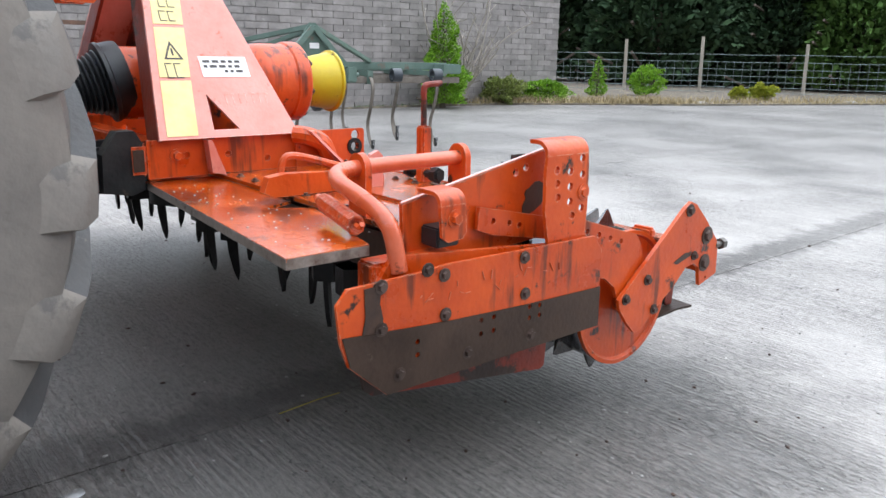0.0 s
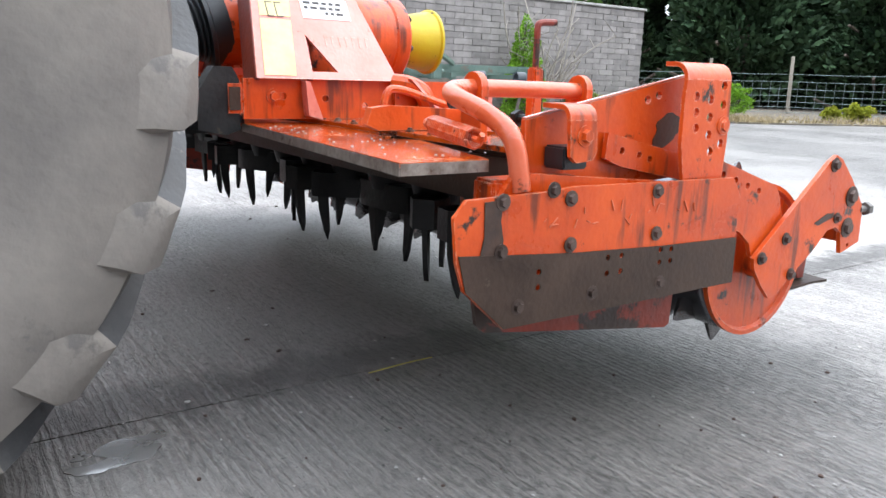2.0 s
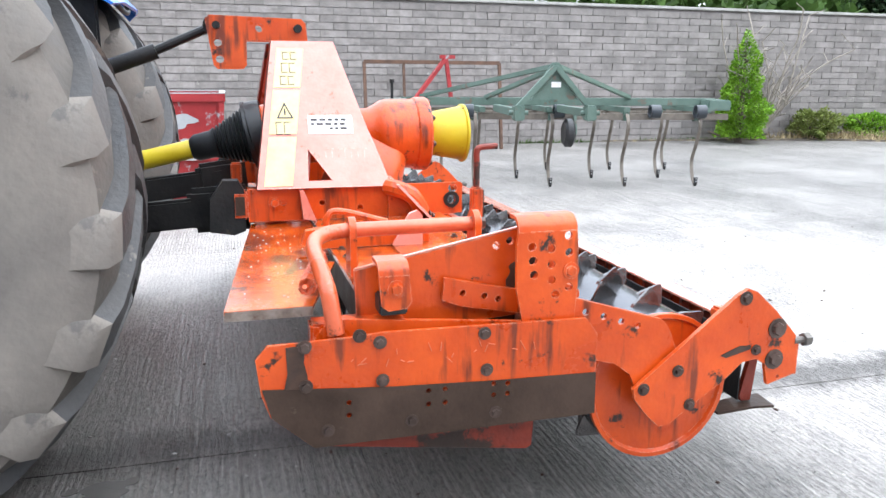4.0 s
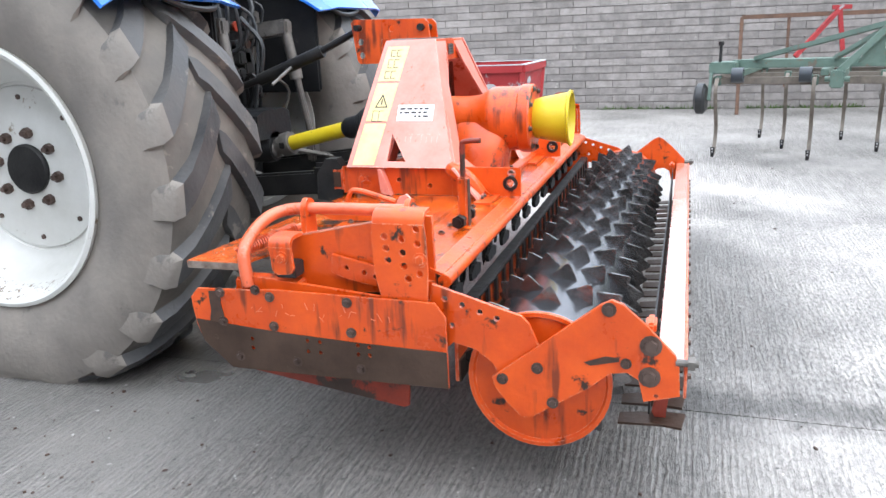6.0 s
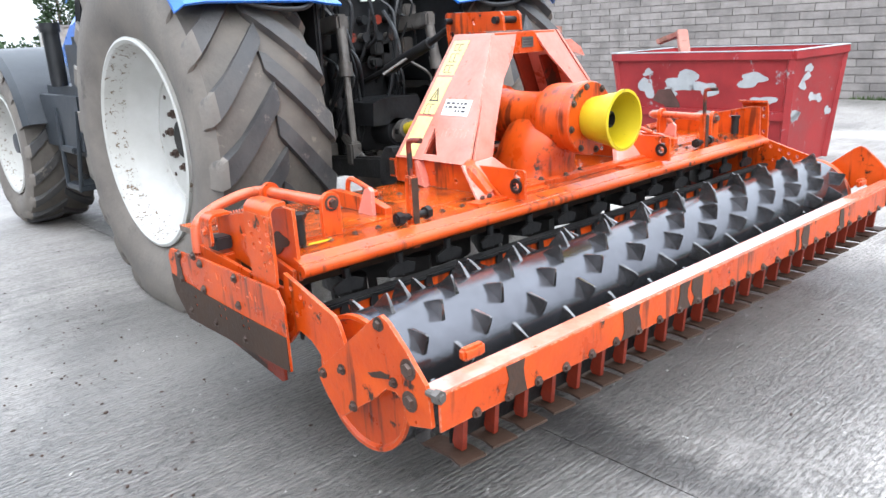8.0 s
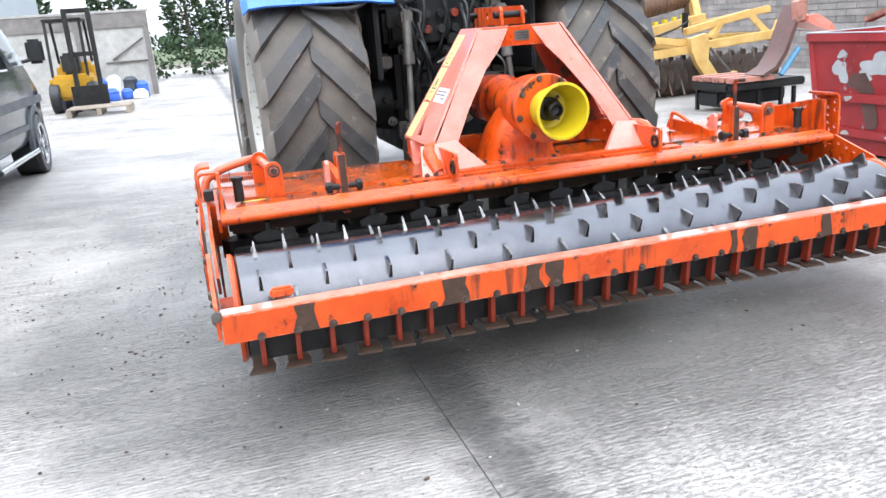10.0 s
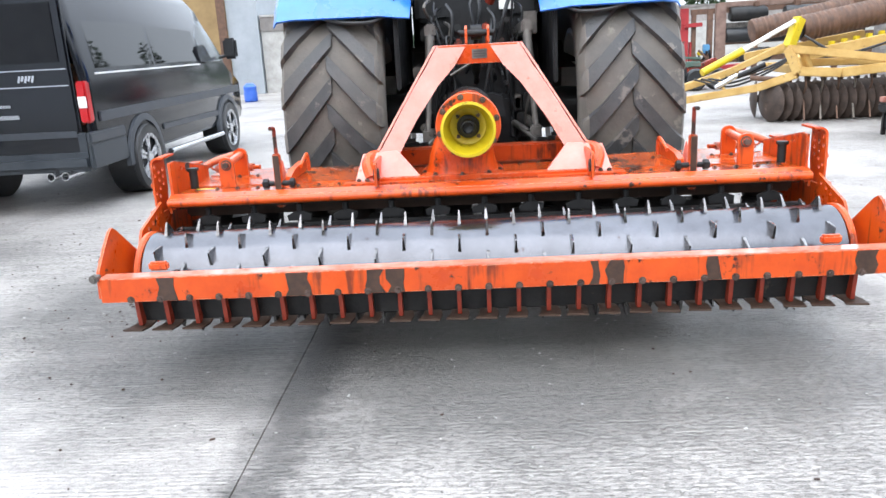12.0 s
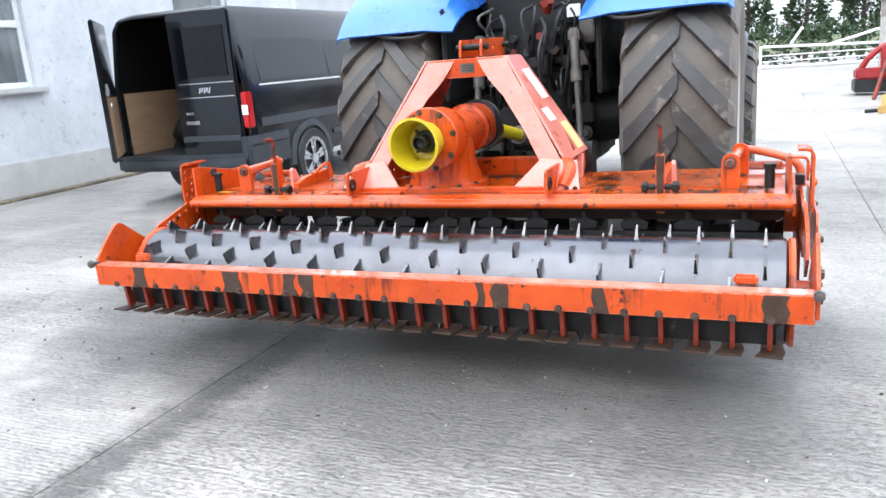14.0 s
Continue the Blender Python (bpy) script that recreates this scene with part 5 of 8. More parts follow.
def farm_wheel(name, cx, cy, cz, R, half, rim_r, s, lugs, label):
    """A ribbed farm wheel: tyre, separate tread lugs, dished rim, hub and nuts; s is its outer side."""
    k = R / 0.852
    bm = B()
    rb = R - 0.036 * k
    prof = [(rim_r, -half * 0.80), (rim_r + 0.03, -half * 0.86), (rim_r + (rb - rim_r) * 0.45, -half * 1.0), (rb - 0.09 * k, -half * 0.99), (rb - 0.03 * k, -half * 0.90), (rb, -half * 0.6),
            (rb + 0.006, 0), (rb, half * 0.6), (rb - 0.03 * k, half * 0.90), (rb - 0.09 * k, half * 0.99), (rim_r + (rb - rim_r) * 0.45, half * 1.0), (rim_r + 0.03, half * 0.86), (rim_r, half * 0.80)]
    lathe(bm, prof, (cx, cy, cz), "x", 96, True)
    for v in bm.verts:
        if v.co.z < 0.10:
            v.co.x += (v.co.x - cx) * 0.08 * min(1.0, (0.10 - v.co.z) / 0.1)
            v.co.z = max(v.co.z, 0.003)
    tyre = part(name, bm, RUBBER, tractor, label)
    # worn dark tread between the dusty sidewalls
    tyre.data.materials.append(TREAD)
    for f in tyre.data.polygons:
        if abs(f.center.x + BASE[tyre].x - cx) < half * 0.80 and math.hypot(f.center.y + BASE[tyre].y - cy, f.center.z + BASE[tyre].z - cz) > rb - 0.06 * k:
            f.material_index = 1
    for e in (-1, 1):
        lb = B()
        prev = None
        rows = ((-0.05, 0.030, -0.012), (0.02, 0.0, 0.0), (0.25, -0.09, 0.0), (0.50, -0.185, -0.002), (0.74, -0.275, -0.008), (0.88, -0.320, -0.020), (0.96, -0.345, -0.048), (1.0, -0.360, -0.095), (0.985, -0.372, -0.185))
        for i, (fx, th, drop) in enumerate(rows):
            w = (0.040, 0.046, 0.048, 0.050, 0.052, 0.055, 0.054, 0.044, 0.018)[i] / 0.85
            top, low = R + drop * k, rb - 0.03 * k + (drop * k if i > 4 else 0)
            ring = []
            for (rr, tw) in ((low, w * 1.35), (top, w), (top, -w), (low, -w * 1.35)):
                a = th + tw
                ring.append(lb.verts.new((e * half * fx * 0.99, -rr * math.cos(a), rr * math.sin(a))))
            if prev:
                for j in range(4):
                    lb.faces.new((prev[j], prev[(j + 1) % 4], ring[(j + 1) % 4], ring[j]))
            else:
                lb.faces.new(ring)
            prev = ring
        lb.faces.new(prev)
        me = mesh_of(lb, "tread_lug", LUG, True)
        # dust left on the shoulder ends of the lugs
        me.materials.append(RUBBER)
        for f in me.polygons:
            if abs(f.center.x) > half * 0.86:
                f.material_index = 1
        for j in range(lugs):
            a = 2 * math.pi * (j + (0.5 if e > 0 else 0)) / lugs + 0.06
            share("tread_lug", me, tyre, Matrix.Translation(V((cx, cy, cz)) - BASE[tyre]) @ Matrix.Rotation(a, 4, "X"))
    bm = B()
    o = s
    lathe(bm, [(rim_r + 0.015, o * half * 0.86), (rim_r + 0.02, o * half * 0.90), (rim_r + 0.004, o * half * 0.92), (rim_r - 0.010, o * half * 0.89), (rim_r - 0.022, o * half * 0.80), (rim_r - 0.045, o * half * 0.55), (rim_r * 0.80, o * half * 0.20),
               (rim_r * 0.735, o * half * 0.135), (rim_r * 0.70, o * half * 0.125), (rim_r * 0.695, o * half * 0.095), (rim_r * 0.675, o * half * 0.095), (rim_r * 0.665, o * half * 0.12), (rim_r * 0.42, o * half * 0.13), (rim_r * 0.39, o * half * 0.155),
               (0.06, o * half * 0.155), (0.06, -o * half * 0.5), (rim_r - 0.06, -o * half * 0.5), (rim_r - 0.02, -o * half * 0.86), (rim_r + 0.015, -o * half * 0.86)], (cx, cy, cz), "x", 64, True)
    bm_rust = B()
    lathe(bm_rust, [(rim_r - 0.0125, o * half * 0.885), (rim_r - 0.0235, o * half * 0.795), (rim_r - 0.0465, o * half * 0.545), (rim_r - 0.0445, o * half * 0.555), (rim_r - 0.0215, o * half * 0.80), (rim_r - 0.0095, o * half * 0.89)], (cx, cy, cz), "x", 64, True)
    rim = part("rim", bm, RIM, tyre, "white steel rim with rust at the edge")
    part("rusty_lip", bm_rust, RIMRUST, tyre, "white paint breaking into rust along the rim")
    bm = B()
    x0 = cx + o * half * 0.155
    lathe(bm, [(0.02, 0), (rim_r * 0.205, 0), (rim_r * 0.205, o * 0.012), (rim_r * 0.19, o * 0.020), (0.02, o * 0.024)], (x0, cy, cz), "x", 28)
    part("hub", bm, BLACKSTEEL, tyre, "black hub end")
    for j in range(8):
        a = 2 * math.pi * (j + 0.25) / 8
        bm = B()
        p = V((x0, cy + rim_r * 0.30 * math.cos(a), cz + rim_r * 0.30 * math.sin(a)))
        rod(bm, p, p + V((o * 0.022, 0, 0)), 0.021 * k, n=6)
        rod(bm, p, p + V((o * 0.04, 0, 0)), 0.011 * k, n=8)
        part("wheel_nut", bm, BOLT, tyre)
    for j in range(8):
        a = 2 * math.pi * j / 8
        bm = B()
        p = V((cx + o * half * 0.125, cy + rim_r * 0.58 * math.cos(a), cz + rim_r * 0.58 * math.sin(a)))
        rod(bm, p, p + V((o * 0.006, 0, 0)), 0.011, n=8)
        part("rim_bolt", bm, BOLT, tyre)
    return tyre


farm_wheel("rear_wheel", -0.885, HUB_Y, HUB_Z, TYRE_R, 0.315, 0.515, -1, 20, "muddy ribbed rear tyre")
farm_wheel("rear_wheel", 0.930, HUB_Y, HUB_Z, TYRE_R, 0.315, 0.515, 1, 20, "muddy ribbed rear tyre")
for fx_, fs in ((-0.93, -1), (1.05, 1)):
    fw = farm_wheel("front_wheel", fx_, 5.53, 0.645, 0.645, 0.25, 0.375, fs, 17, "muddy ribbed front tyre")
    bm = B()
    x0 = fx_ + fs * 0.04
    lathe(bm, [(0.02, 0), (0.150, 0), (0.150, fs * 0.06), (0.135, fs * 0.085), (0.085, fs * 0.095), (0.075, fs * 0.125), (0.02, fs * 0.13)], (x0, 5.53, 0.645), "x", 28)
    part("planetary_hub", bm, DARKPLASTIC, fw, "dark bulging front hub")

# rear mudguards
for s in (-1, 1):
    bm = B()
    arcs = []
    for k in range(19):
        a = radians(141 - 92 * k / 18)
        y, z = HUB_Y + 1.01 * math.cos(a), HUB_Z + 1.03 * math.sin(a)
        nz = V((0, math.cos(a), math.sin(a)))
        xo, xi = 1.22, 0.47
        row = [(s * xo, -0.055), (s * (xo - 0.03), -0.01), (s * (xo - 0.12), 0.005), (s * (xi + 0.1), 0.0), (s * xi, -0.02), (s * (xi - 0.08), -0.03 - 0.16 * min(1.0, k / 6))]
        top = [bm.verts.new(V((x, y, z)) + nz * h) for x, h in row]
        low = [bm.verts.new(V((x, y, z)) + nz * (h - 0.014)) for x, h in reversed(row)]
        arcs.append(top + low)
    n = len(arcs[0])
    for a, b in zip(arcs, arcs[1:]):
        for k in range(n):
            bm.faces.new((a[k], a[(k + 1) % n], b[(k + 1) % n], b[k]))
    bm.faces.new(arcs[0])
    bm.faces.new(arcs[-1])
    guard = part("rear_mudguard", bm, BLUE, tractor, "blue rear mudguard, scuffed grey at its edge")
    bm = B()
    box(bm, s * 0.50, s * 0.47, 1.98, 3.3, 1.05, 1.62, 0.01)
    part("inner_guard", bm, CASTBLACK, guard)
    bm = B()
    tube(bm, [(s * 0.95, 1.915, 1.512), (s * 0.80, 1.895, 1.47), (s * 0.62, 1.895, 1.465), (s * 0.52, 1.93, 1.51)], 0.012, 8)
    part("grab_rail", bm, BLACKRUBBER, guard)

# rear housing and linkage
bm = B()
box(bm, -0.30, 0.34, 2.35, 3.3, 0.55, 1.22, 0.04)
box(bm, -0.20, 0.24, 2.24, 2.5, 0.60, 0.98, 0.03)
box(bm, -0.34, 0.38, 2.42, 3.0, 1.22, 1.46, 0.03)
housing = part("rear_housing", bm, CASTBLACK, tractor, "oily black rear axle housing")
for s in (-1, 1):
    bm = B()
    lathe(bm, [(0.10, s * 0.30), (0.17, s * 0.32), (0.15, s * 0.42), (0.13, s * 0.72), (0.16, s * 0.80), (0.10, s * 0.82)], (0.02, HUB_Y, HUB_Z), "x", 24)
    part("axle_trumpet", bm, CASTBLACK, housing)
bm = B()
box(bm, -0.40, 0.44, 2.55, 3.4, 1.46, 2.0, 0.03)
box(bm, -0.46, 0.50, 3.2, 3.6, 0.9, 2.0, 0.03)
part("cab_rear_panel", bm, CASTBLACK, tractor)
for s in (-1, 1):
    bm = B()
    beam(bm, (0.02 + s * 0.26, 2.50, 1.36), (0.02 + s * 0.30, 2.08, 1.40), 0.055, 0.085, 0.01)
    part("lift_arm", bm, GREYSTEEL, housing, "greasy grey lift arm")
for s in (-1, 1):
    cx = 0.02
    bm = B()
    rod(bm, (cx + s * 0.30, 2.09, 1.40), (cx + s * 0.315, 2.05, 1.14), 0.028, n=12)
    rod(bm, (cx + s * 0.315, 2.05, 1.14), (cx + s * 0.34, 2.0, 0.78), 0.018, n=10)
    rod(bm, (cx + s * 0.31, 2.06, 1.20), (cx + s * 0.314, 2.053, 1.13), 0.036, n=12)
    box(bm, cx + s * 0.34 - 0.035, cx + s * 0.34 + 0.035, 1.975, 2.03, 0.68, 0.80, 0.01)
    box(bm, cx + s * 0.30 - 0.035, cx + s * 0.30 + 0.035, 2.06, 2.12, 1.36, 1.44, 0.012)
    part("lift_rod", bm, GREYSTEEL, housing, "greasy grey lift rod")
    bm = B()
    beam(bm, (cx + s * 0.25, 2.55, 0.62), (cx + s * 0.42, 1.50, 0.72), 0.045, 0.105, 0.01)
    beam(bm, (cx + s * 0.395, 1.62, 0.715), (cx + s * 0.46, 1.40, 0.735), 0.05, 0.16, 0.02)
    lower = part("lower_link", bm, BLACKSTEEL, housing, "black lower link arm")
    bm = B()
    plate(bm, [(1.43, 0.80), (1.45, 0.835), (1.50, 0.835), (1.545, 0.77), (1.55, 0.66), (1.47, 0.645), (1.43, 0.66)], "x", cx + s * 0.525, cx + s * 0.465)
    part("link_hook", bm, BLACKSTEEL, lower, "dark link end hook")
    bm = B()
    rod(bm, (cx + s * 0.20, 2.30, 0.80), (cx + s * 0.36, 1.85, 0.70), 0.014, n=8)
    rod(bm, (cx + s * 0.22, 2.25, 0.79), (cx + s * 0.30, 2.05, 0.745), 0.022, n=8)
    part("stabiliser", bm, GREYSTEEL, housing)
    bm = B()
    rod(bm, (cx + s * 0.20, 2.34, 1.24), (cx + s * 0.20, 2.30, 0.86), 0.034, n=12)
    rod(bm, (cx + s * 0.20, 2.30, 0.88), (cx + s * 0.21, 2.26, 0.70), 0.020, n=10)
    part("lift_ram", bm, CASTBLACK, housing, "black hydraulic lift ram")
bm = B()
rod(bm, (0.0, 2.36, 1.06), (0.0, 2.02, 1.165), 0.018, n=10)
rod(bm, (0.0, 2.08, 1.145), (0.0, 1.72, 1.275), 0.030, n=12)
rod(bm, (0.0, 1.74, 1.268), (0.0, 1.54, 1.358), 0.017, n=10)
rod(bm, (-0.03, 1.505, 1.372), (0.03, 1.505, 1.372), 0.04, n=16)
toplink = part("top_link", bm, BLACKSTEEL, tractor, "black turnbuckle top link")
bm = B()
rod(bm, (0.0, 1.88, 1.215), (-0.16, 1.92, 1.13), 0.008, n=8)
part("turnbuckle_handle", bm, GREYSTEEL, toplink)
bm = B()
lathe(bm, [(0.03, 2.02), (0.075, 2.02), (0.085, 2.06), (0.085, 2.16), (0.15, 2.20), (0.15, 2.30), (0.05, 2.30)], (0.0, 0, 0.815), "y", 24)
part("shaft_stub", bm, CASTBLACK, housing)
bm = B()
plate(bm, [(-0.16, 0.98), (-0.17, 0.86), (0.17, 0.86), (0.16, 0.98), (0.10, 1.0), (-0.10, 1.0)], "y", 2.02, 2.24)
part("shaft_shield", bm, CASTBLACK, housing)
# hydraulic couplings and valve stack
bm = B()
box(bm, -0.16, 0.20, 2.28, 2.45, 1.24, 1.50, 0.012)
valve = part("valve_block", bm, CASTBLACK, housing)
for i in range(4):
    for j in range(2):
        p = V((-0.11 + 0.09 * i, 2.28, 1.32 + 0.09 * j))
        bm = B()
        rod(bm, p, p + V((0, -0.045, 0)), 0.022, n=12)
        part("hydraulic_coupling", bm, GREYSTEEL if (i + j) % 2 else BLACKSTEEL, valve)
        bm = B()
        rod(bm, p + V((0, -0.045, 0)), p + V((0, -0.058, 0)), 0.025, n=12)
        part("coupling_cap", bm, BLACKRUBBER if (i + j) % 3 else RUSTY_RED, valve)
rr = random.Random(21)
for i in range(24):
    bm = B()
    a = V((rr.uniform(-0.30, 0.36), rr.uniform(2.22, 2.34), rr.uniform(1.15, 1.62)))
    b = a + V((rr.uniform(-0.12, 0.12), rr.uniform(0.0, 0.1), rr.uniform(-0.7, -0.25)))
    c1 = a + (b - a) * 0.3 + V((rr.uniform(-0.06, 0.06), rr.uniform(-0.16, -0.06), rr.uniform(0.0, 0.1)))
    c2 = a + (b - a) * 0.7 + V((rr.uniform(-0.05, 0.05), rr.uniform(-0.10, -0.02), -0.03))
    tube(bm, [a, c1, c2, b], rr.uniform(0.007, 0.014), 7)
    part("hose", bm, BLACKRUBBER if i % 8 else GREYSTEEL, housing)
for i in range(34):
    bm = B()
    x, z = rr.uniform(-0.40, 0.42), rr.uniform(0.62, 1.45)
    y = 2.32 if abs(x) > 0.2 else 2.22
    if i % 2:
        hexbolt(bm, (x, y, z), "y", rr.uniform(0.014, 0.03), 0.03, -1)
    else:
        box(bm, x - rr.uniform(0.02, 0.06), x + rr.uniform(0.02, 0.06), y - 0.04, y + 0.02, z - rr.uniform(0.02, 0.08), z + rr.uniform(0.02, 0.08), 0.008)
    part("fitting", bm, GREYSTEEL if i % 3 == 0 else BLACKSTEEL, housing)
bm = B()
rod(bm, (0.10, 2.30, 1.56), (0.13, 2.26, 1.62), 0.03, n=14)
rod(bm, (0.10, 2.22, 1.60), (0.12, 2.19, 1.60), 0.022, n=14)
part("trailer_socket", bm, RUSTY_RED, housing)
bm = B()
box(bm, 0.17, 0.27, 2.50, 2.515, 1.52, 1.60, 0.002)
part("sticker_plate", bm, WHITE, housing)

# tank, step and the visible front of the tractor
bm = B()
box(bm, -1.02, -0.55, 4.02, 4.95, 0.62, 1.10, 0.06)
box(bm, -0.98, -0.60, 3.80, 4.30, 1.05, 1.42, 0.05)
tank = part("fuel_tank", bm, DARKPLASTIC, tractor, "dark grey plastic fuel tank and steps")
bm = B()
rod(bm, (-0.98, 4.50, 1.10), (-0.98, 4.50, 1.50), 0.055, n=14)
rod(bm, (-0.98, 4.50, 1.46), (-0.98, 4.50, 1.52), 0.065, n=14)
part("filler_neck", bm, BLACKRUBBER, tank)
bm = B()
box(bm, -1.06, -0.70, 4.20, 4.50, 0.40, 0.44, 0.008)
box(bm, -1.06, -0.70, 4.22, 4.48, 0.66, 0.70, 0.008)
rod(bm, (-1.05, 4.22, 0.40), (-1.02, 4.10, 0.95), 0.015, n=8)
rod(bm, (-1.05, 4.48, 0.40), (-1.02, 4.55, 0.95), 0.015, n=8)
part("step", bm, DARKPLASTIC, tank)
bm = B()
box(bm, 0.59, 1.06, 4.02, 4.95, 0.62, 1.10, 0.06)
part("side_tank", bm, DARKPLASTIC, tractor)
bm = B()
box(bm, -0.30, 0.34, 3.2, 6.6, 0.62, 1.15, 0.06)
box(bm, -0.42, 0.46, 5.35, 5.7, 0.50, 0.75, 0.05)
box(bm, -0.75, 0.79, 5.45, 5.62, 0.56, 0.72, 0.03)
part("engine_block", bm, CASTBLACK, tractor)
bm = B()
secs = []
for y, hw, z1 in ((4.6, 0.40, 1.86), (5.4, 0.38, 1.80), (6.2, 0.35, 1.68), (6.65, 0.31, 1.50), (6.75, 0.27, 1.20)):
    secs.append([bm.verts.new((0.02 + x, y, z)) for x, z in ((-hw, 1.05), (-hw, z1 - 0.14), (-hw * 0.7, z1), (hw * 0.7, z1), (hw, z1 - 0.14), (hw, 1.05))])
for a, b in zip(secs, secs[1:]):
    for k in range(6):
        bm.faces.new((a[k], a[(k + 1) % 6], b[(k + 1) % 6], b[k]))
bm.faces.new(secs[0])
bm.faces.new(secs[-1])
part("bonnet", bm, BLUE, tractor, "blue tapered bonnet")
bm = B()
box(bm, -0.80, 0.84, 3.0, 4.60, 1.10, 1.30, 0.04)
cab = part("cab", bm, CASTBLACK, tractor, "black cab floor and posts")
for s in (-1, 1):
    for a, c in (((0.80, 3.30, 1.25), (0.70, 3.25, 2.62)), ((0.80, 4.55, 1.25), (0.70, 4.30, 2.62)), ((0.72, 2.40, 1.85), (0.68, 2.55, 2.62))):
        bm = B()
        beam(bm, (0.02 + s * a[0], a[1], a[2]), (0.02 + s * c[0], c[1], c[2]), 0.07, 0.07, 0.01)
        part("cab_post", bm, CASTBLACK, cab)
bm = B()
box(bm, -0.80, 0.84, 2.45, 4.45, 2.62, 2.80, 0.06)
part("cab_roof", bm, BLUE, cab)
for s in (-1, 1):
    bm = B()
    arcs = []
    for k in range(11):
        a = radians(165 - 120 * k / 10)
        y, z = 5.53 + 0.73 * math.cos(a), 0.645 + 0.73 * math.sin(a)
        nz = V((0, math.cos(a), math.sin(a)))
        row = [(0.02 + s * 1.20, -0.04), (0.02 + s * 1.16, 0.0), (0.02 + s * 0.76, 0.0)]
        arcs.append([bm.verts.new(V((x, y, z)) + nz * h) for x, h in row] + [bm.verts.new(V((x, y, z)) + nz * (h - 0.012)) for x, h in reversed(row)])
    for a, b in zip(arcs, arcs[1:]):
        for k in range(6):
            bm.faces.new((a[k], a[(k + 1) % 6], b[(k + 1) % 6], b[k]))
    bm.faces.new(arcs[0])
    bm.faces.new(arcs[-1])
    part("front_mudguard", bm, DARKPLASTIC, tractor, "dark plastic front mudguard")

# ---- green spring-tine cultivator by the wall ----
cult = thing("cultivator", (4.9, -2.0, 0), "weathered green spring-tine cultivator standing on its tines", "cultivator")
CZ = 0.77
ROWS = ((4.56, (-0.20, -1.10, -1.95, -2.80, -3.62)), (5.28, (-0.80, -1.70, -2.62, -3.45)), (6.12, (-0.48, -1.35, -2.25, -3.10, -3.85)))
for x, ys in ROWS:
    bm = B()
    beam(bm, (x, -0.12, CZ), (x, -3.98, CZ), 0.07, 0.07, 0.006)
    part("tine_bar", bm, TINE, cult, "weathered brown tine bar")
for x, z in ((4.78, 0.925), (5.45, 0.90), (6.05, 0.88)):
    bm = B()
    beam(bm, (x, -0.30, z), (x, -3.92, z), 0.085, 0.085, 0.006)
    part("frame_bar", bm, GREEN, cult)
for y in (-0.42, -1.18, -1.92, -2.80, -3.75):
    bm = B()
    beam(bm, (4.50, y, CZ + 0.075), (6.16, y, CZ + 0.060), 0.07, 0.06, 0.006)
    part("frame_rail", bm, GREEN, cult)
for y in (-0.24, -3.86):
    bm = B()
    box(bm, 4.50, 4.86, y - 0.13, y + 0.13, 0.84, 0.955, 0.012)
    part("end_box", bm, GREEN, cult)
# three-point hitch reaching forward from the frame
APEX = V((3.20, -1.68, 1.29))
for y in (-1.33, -2.00):
    bm = B()
    beam(bm, (4.60, y - 0.02, 0.86), (3.14, y, 0.87), 0.075, 0.075, 0.006)
    arm = part("hitch_arm", bm, GREEN, cult)
    bm = B()
    box(bm, 3.08, 3.22, y - 0.05, y + 0.05, 0.80, 0.94, 0.012)
    rod(bm, (3.15, y - 0.09, 0.87), (3.15, y + 0.09, 0.87), 0.022, n=10)
    part("hitch_bracket", bm, GREEN, arm)
    bm = B()
    beam(bm, (3.17, y, 0.92), APEX, 0.05, 0.05, 0.006)
    part("mast_leg", bm, GREEN, cult)
for p in ((4.76, -0.52, 0.975), (4.76, -2.90, 0.975)):
    bm = B()
    beam(bm, p, APEX + V((0.03, 0.02 if p[1] > -1.5 else -0.02, 0)), 0.045, 0.045, 0.005)
    part("brace", bm, GREEN, cult)
for p in ((4.80, -1.25, 0.965), (4.80, -2.05, 0.965)):
    bm = B()
    beam(bm, p, APEX + V((0.05, 0, -0.02)), 0.045, 0.045, 0.005)
    part("mast_brace", bm, GREEN, cult)
bm = B()
plate(bm, [(-1.90, 0.99), (-1.46, 0.99), (-1.62, 1.28), (-1.65, 1.325), (-1.71, 1.325), (-1.74, 1.28)], "x", 3.22, 3.25)
mast = part("mast_plate", bm, GREEN, cult)
bm = B()
box(bm, 3.214, 3.2185, -1.735, -1.645, 1.10, 1.15)
part("mast_label", bm, WHITE, mast)
